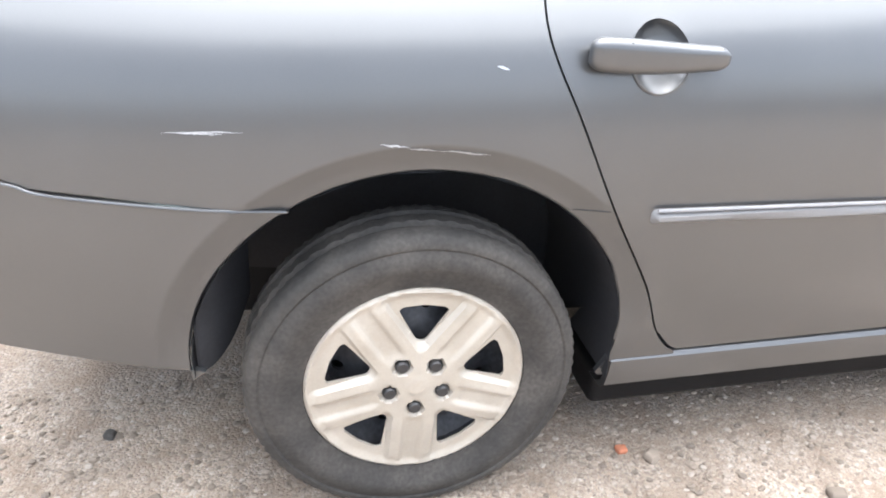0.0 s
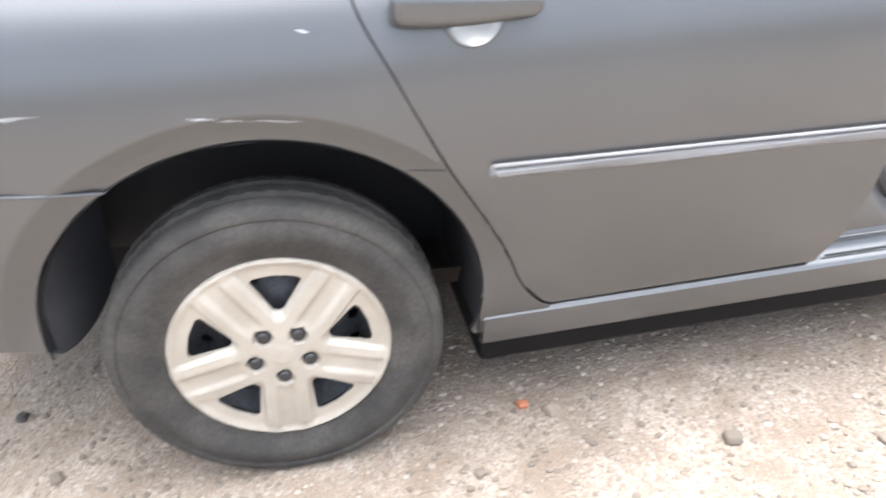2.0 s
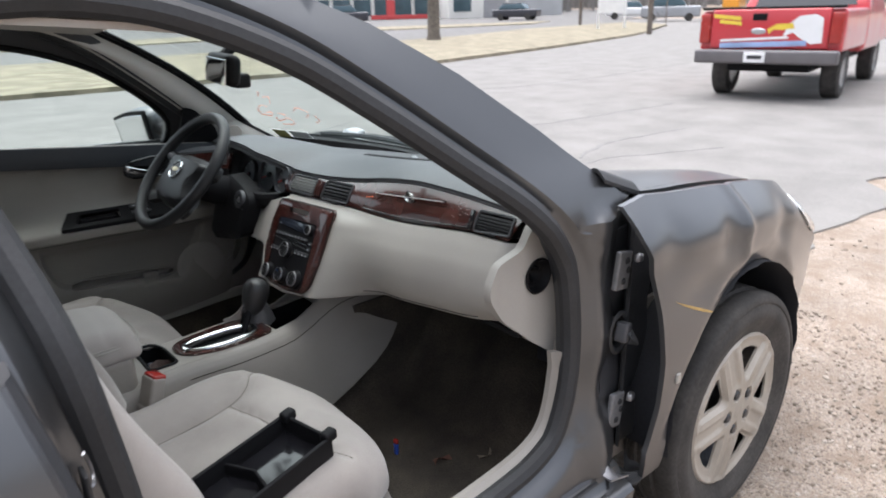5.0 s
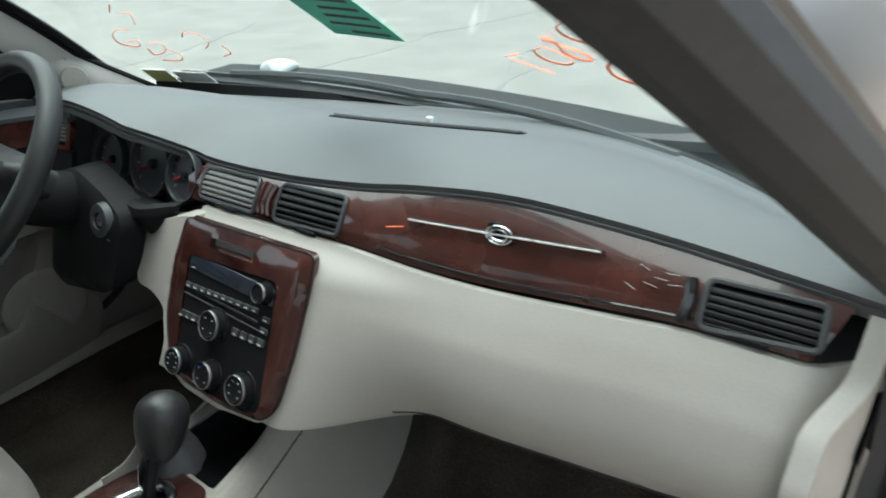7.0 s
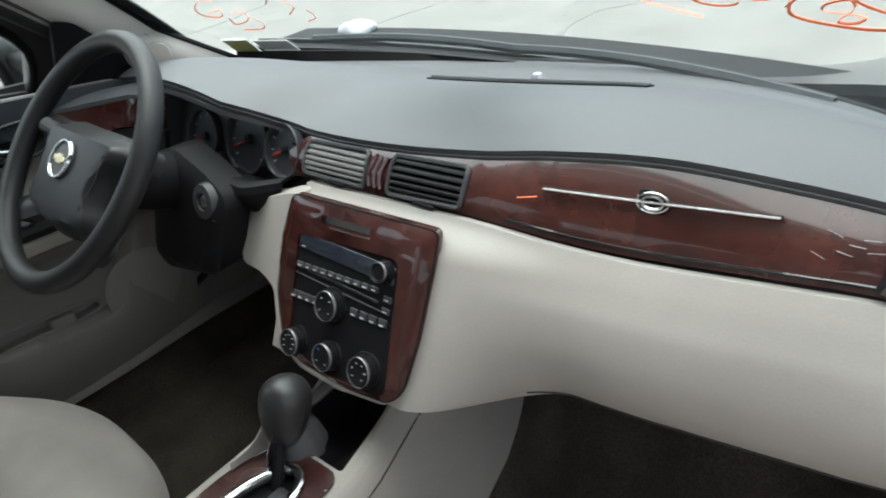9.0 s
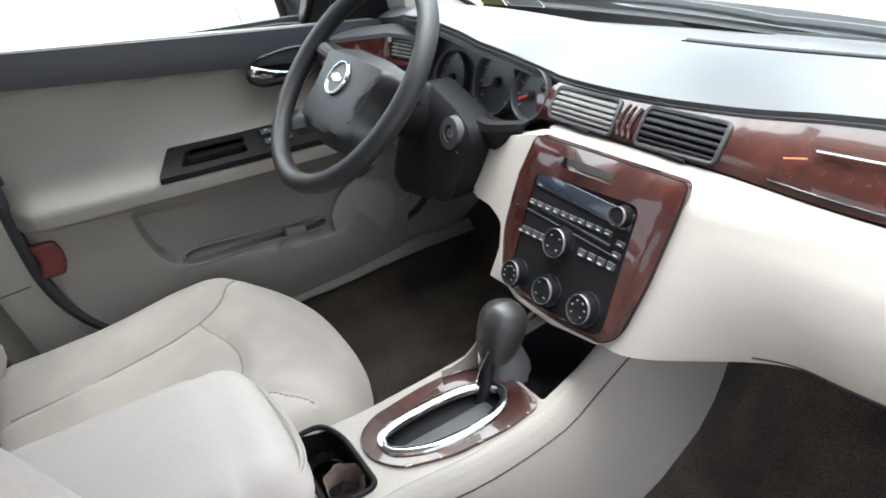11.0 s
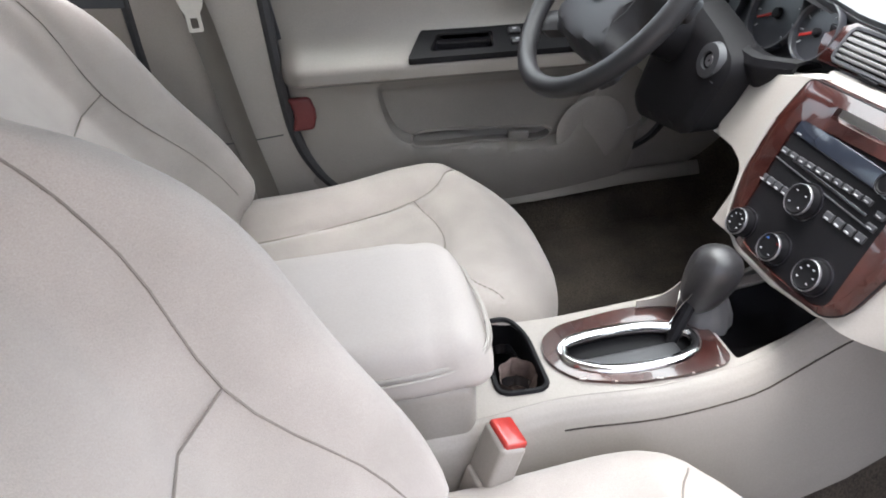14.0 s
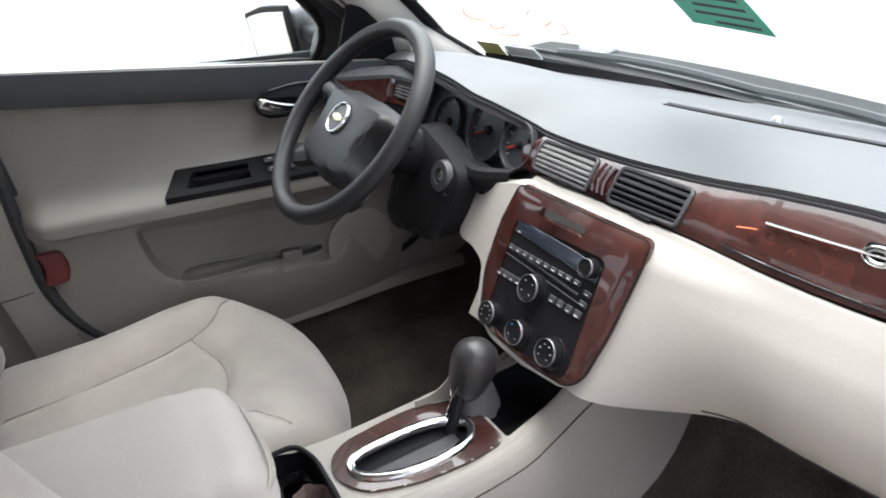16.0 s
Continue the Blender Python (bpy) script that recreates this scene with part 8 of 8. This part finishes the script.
# ---- small things in the car ----
tray = thing("plastic_tray", (1.58, 0.37, 0.585), "black plastic tray lying on the passenger seat", "tray")
TR = pose(1.548, 0.325, 0.606, 2, -4, 14)
part("floor", place(rbox(0.28, 0.13, 0.006, 0.002, 0.1, at=pose(0, 0, -0.018)), TR), BLACK_S, tray)
for s in (-1, 1):
    part("wall", place(rbox(0.28, 0.008, 0.045, 0.003, 0.1, at=pose(0, s * 0.062, 0)), TR), BLACK, tray)
    part("wall", place(rbox(0.008, 0.13, 0.045, 0.003, 0.1, at=pose(s * 0.138, 0, 0)), TR), BLACK, tray)
    part("lug", place(rbox(0.03, 0.022, 0.022, 0.006, 0.02, at=pose(0.142, s * 0.055, 0.02)), TR), BLACK, tray)
part("divider", place(rbox(0.006, 0.12, 0.03, 0.002, 0.1, lambda x, y, z: (x + 0.03 * math.cos(y * 20), y, z), pose(-0.02, 0, -0.005)), TR), BLACK, tray)
lt = thing("lighter", (2.02, 0.56, 0.30), "small red and blue lighter on the carpet", "lighter")
part("body", rbox(0.010, 0.014, 0.032, 0.004, 0.02, at=pose(2.03, 0.56, floor_z(2.03, 0.56) + 0.018)), surface("blue_lighter", (0.03, 0.08, 0.45), 0.3, 0, 0.05, 9, 50, 0), lt)
part("top", rbox(0.010, 0.014, 0.013, 0.003, 0.02, at=pose(2.03, 0.56, floor_z(2.03, 0.56) + 0.0405)), RED, lt, "red lighter top")
for i, (x, y, w, h, c) in enumerate(((2.1, 0.46, 0.05, 0.012, (0.10, 0.04, 0.025)), (1.98, 0.30, 0.03, 0.012, (0.05, 0.4, 0.15)), (1.95, 0.32, 0.08, 0.006, (0.6, 0.6, 0.55)), (2.2, 0.40, 0.05, 0.008, (0.2, 0.17, 0.13)))):
    tagged(part("scrap", slab(lambda u, v, d, x=x, y=y, w=w, h=h, i=i: (x + (u - 0.5) * w, y + (v - 0.5) * h + 0.01 * math.sin(u * 4 + i), floor_z(x, y) + 0.006 + 0.006 * math.sin(u * 5 + v * 2) - d), 6, 3, 0.002), surface("scrap_%s" % "abcde"[i], c, 0.8, 0, 0.1, 20, 90, 0.1)), "small scrap of litter on the carpet", "litter", "litter on the carpet")
cupt = thing("crumpled_cup", (1.585, 0.94, 0.51), "crumpled brown paper cup in the cup holder", "cup")
part("cup", lathe([(0.018, -0.0), (0.024, 0.05), (0.027, 0.058), (0.025, 0.05), (0.016, 0.004), (0, 0.004)], 24, pose(1.585, 0.925, 0.515, 0, 0, 0) @ pose(0, 0, 0, -78, 0, 20), wave=lambda r, h, i, j: (r * (1 + 0.07 * math.sin(i * 1.7)), h)), surface("brown_paper", (0.20, 0.15, 0.13), 0.8, 0, 0.3, 15, 90, 0.2), cupt)
bag = thing("white_bag", (2.57, 1.50, 0.945), "crumpled white plastic bag lying on the cowl", "bag")
part("bag", rbox(0.055, 0.09, 0.03, 0.014, 0.009, lambda x, y, z: (x + 0.012 * noise.noise(Vector((x * 30, y * 30, z * 30))), y + 0.01 * noise.noise(Vector((y * 25, z * 25, 3))), z * (1 - 4 * abs(y)) + 0.014 * noise.noise(Vector((x * 28, y * 22, 5)))), pose(2.57, 1.50, 0.954)), surface("thin_white_plastic", (0.5, 0.51, 0.54), 0.4, 0, 0.06, 9, 70, 0.1), bag)

# windscreen stickers and marker writing, on the inside of the glass
def on_glass(u, v, d=0.0):
    return Vector(screen(u, v, 0.007 + d))


GREENS = surface("green_sticker", (0.10, 0.52, 0.36), 0.6, 0, 0.05, 8, 80, 0)
for u0, u1, v0, v1, mat in ((0.916, 0.949, 0.0, 0.071, YEL), (0.860, 0.908, 0.012, 0.066, WHT)):
    scr = thing("inspection_sticker", on_glass(u0, v0), "small pale inspection sticker on the windscreen", "sticker", "inspection stickers")
    part("sticker", slab(lambda a, b, d, u0=u0, u1=u1, v0=v0, v1=v1: on_glass(u0 + (u1 - u0) * a, v0 + (v1 - v0) * b, d), 4, 3, 0.001), surface("olive_sticker", (0.30, 0.29, 0.10), 0.6, 0, 0.1, 8, 80, 0) if mat is YEL else surface("grey_sticker", (0.42, 0.43, 0.42), 0.6, 0, 0.1, 8, 80, 0), scr)
    part("sticker_border", tube([on_glass(u0 + (u1 - u0) * a, v0 + (v1 - v0) * b) for a, b in ((0, 0), (1, 0), (1, 1), (0, 1))], 0.0014, 4, closed=True), WHT, scr)
gs = thing("green_sticker", (2.1, 0.9, 1.2), "green notice sticker with dark printed lines on the glass", "sticker")
part("sheet", slab(lambda a, b, d: on_glass(0.438 + 0.106 * a, 0.32 + 0.22 * b, d), 6, 6, 0.001), GREENS, gs)
for k in range(7):
    part("print_line", slab(lambda a, b, d, k=k: on_glass(0.450 + 0.082 * a * (0.7 + 0.3 * ((k * 37) % 10) / 10), 0.335 + 0.028 * k + 0.008 * b, 0.0015 + d), 4, 1, 0.0006), DKGREY, gs, "dark printed line")
rm_ = thing("marker_writing", (0.8, 0.14, 1.2), "orange marker ring drawn on the rear door glass", "writing")
part("stroke", tube([(0.79 + 0.052 * math.cos(a), house(0.79, 1.225 + 0.034 * math.sin(a), 0)[1] + 0.0085, 1.225 + 0.034 * math.sin(a)) for a in [0.2 + 0.26 * i for i in range(23)]], 0.002, 5, flat=0.5), ORANGE, rm_)
part("stroke", tube(curve_pts([(0.765 + 0.02 * i, house(0.79, 1.225, 0)[1] + 0.0085, 1.225 + 0.014 * (-1) ** i) for i in range(4)], 5), 0.0024, 5, flat=0.5), ORANGE, rm_)
mk = thing("marker_writing", (2.2, 0.6, 1.1), "orange-red marker numbers written across the windscreen", "writing")


def stroke(pts, w=0.0012):
    part("stroke", tube([on_glass(p.x, p.y, 0.001) for p in curve_pts([(*q, 0) for q in pts], 6)], w, 5, flat=0.4), ORANGE, mk)




# the large number on the passenger's side and the ringed one below it
stroke([(0.297, 0.331), (0.271, 0.351)])
stroke([(0.292, 0.329), (0.270, 0.316), (0.248, 0.305)])
stroke([(0.240, 0.381), (0.222, 0.394), (0.204, 0.381), (0.205, 0.363), (0.222, 0.349), (0.239, 0.352), (0.244, 0.369), (0.238, 0.383)])
stroke([(0.213, 0.429), (0.202, 0.429), (0.201, 0.413), (0.181, 0.406), (0.175, 0.389), (0.191, 0.381), (0.203, 0.394), (0.200, 0.418), (0.214, 0.420)])
stroke([(0.155, 0.492), (0.172, 0.477), (0.180, 0.460), (0.173, 0.442), (0.142, 0.438)])
stroke([(0.134, 0.496), (0.131, 0.483), (0.128, 0.478)])
stroke([(0.168, 0.372), (0.140, 0.426), (0.105, 0.458), (0.079, 0.468), (0.069, 0.447), (0.069, 0.422), (0.084, 0.383), (0.116, 0.350), (0.150, 0.343), (0.168, 0.354), (0.162, 0.388)], 0.0016)
stroke([(0.120, 0.400), (0.121, 0.413), (0.137, 0.396), (0.143, 0.377), (0.127, 0.378), (0.118, 0.376), (0.128, 0.357), (0.138, 0.355), (0.126, 0.382), (0.120, 0.400)])
stroke([(0.118, 0.415), (0.098, 0.433), (0.085, 0.427), (0.088, 0.409), (0.099, 0.395), (0.112, 0.403), (0.118, 0.415)])
# the smaller numbers in front of the driver
stroke([(0.851, 0.393), (0.870, 0.359)])
stroke([(0.862, 0.352), (0.843, 0.353), (0.862, 0.303)])
stroke([(0.884, 0.273), (0.899, 0.279), (0.920, 0.248), (0.926, 0.210), (0.905, 0.196), (0.893, 0.228), (0.913, 0.218)])
stroke([(0.883, 0.214), (0.864, 0.216), (0.875, 0.176), (0.898, 0.158), (0.896, 0.189)])
stroke([(0.868, 0.193), (0.859, 0.163), (0.870, 0.133), (0.898, 0.129)])
stroke([(0.817, 0.251), (0.804, 0.274), (0.787, 0.269), (0.785, 0.234), (0.804, 0.202)])
stroke([(0.771, 0.222), (0.773, 0.186), (0.791, 0.167)])
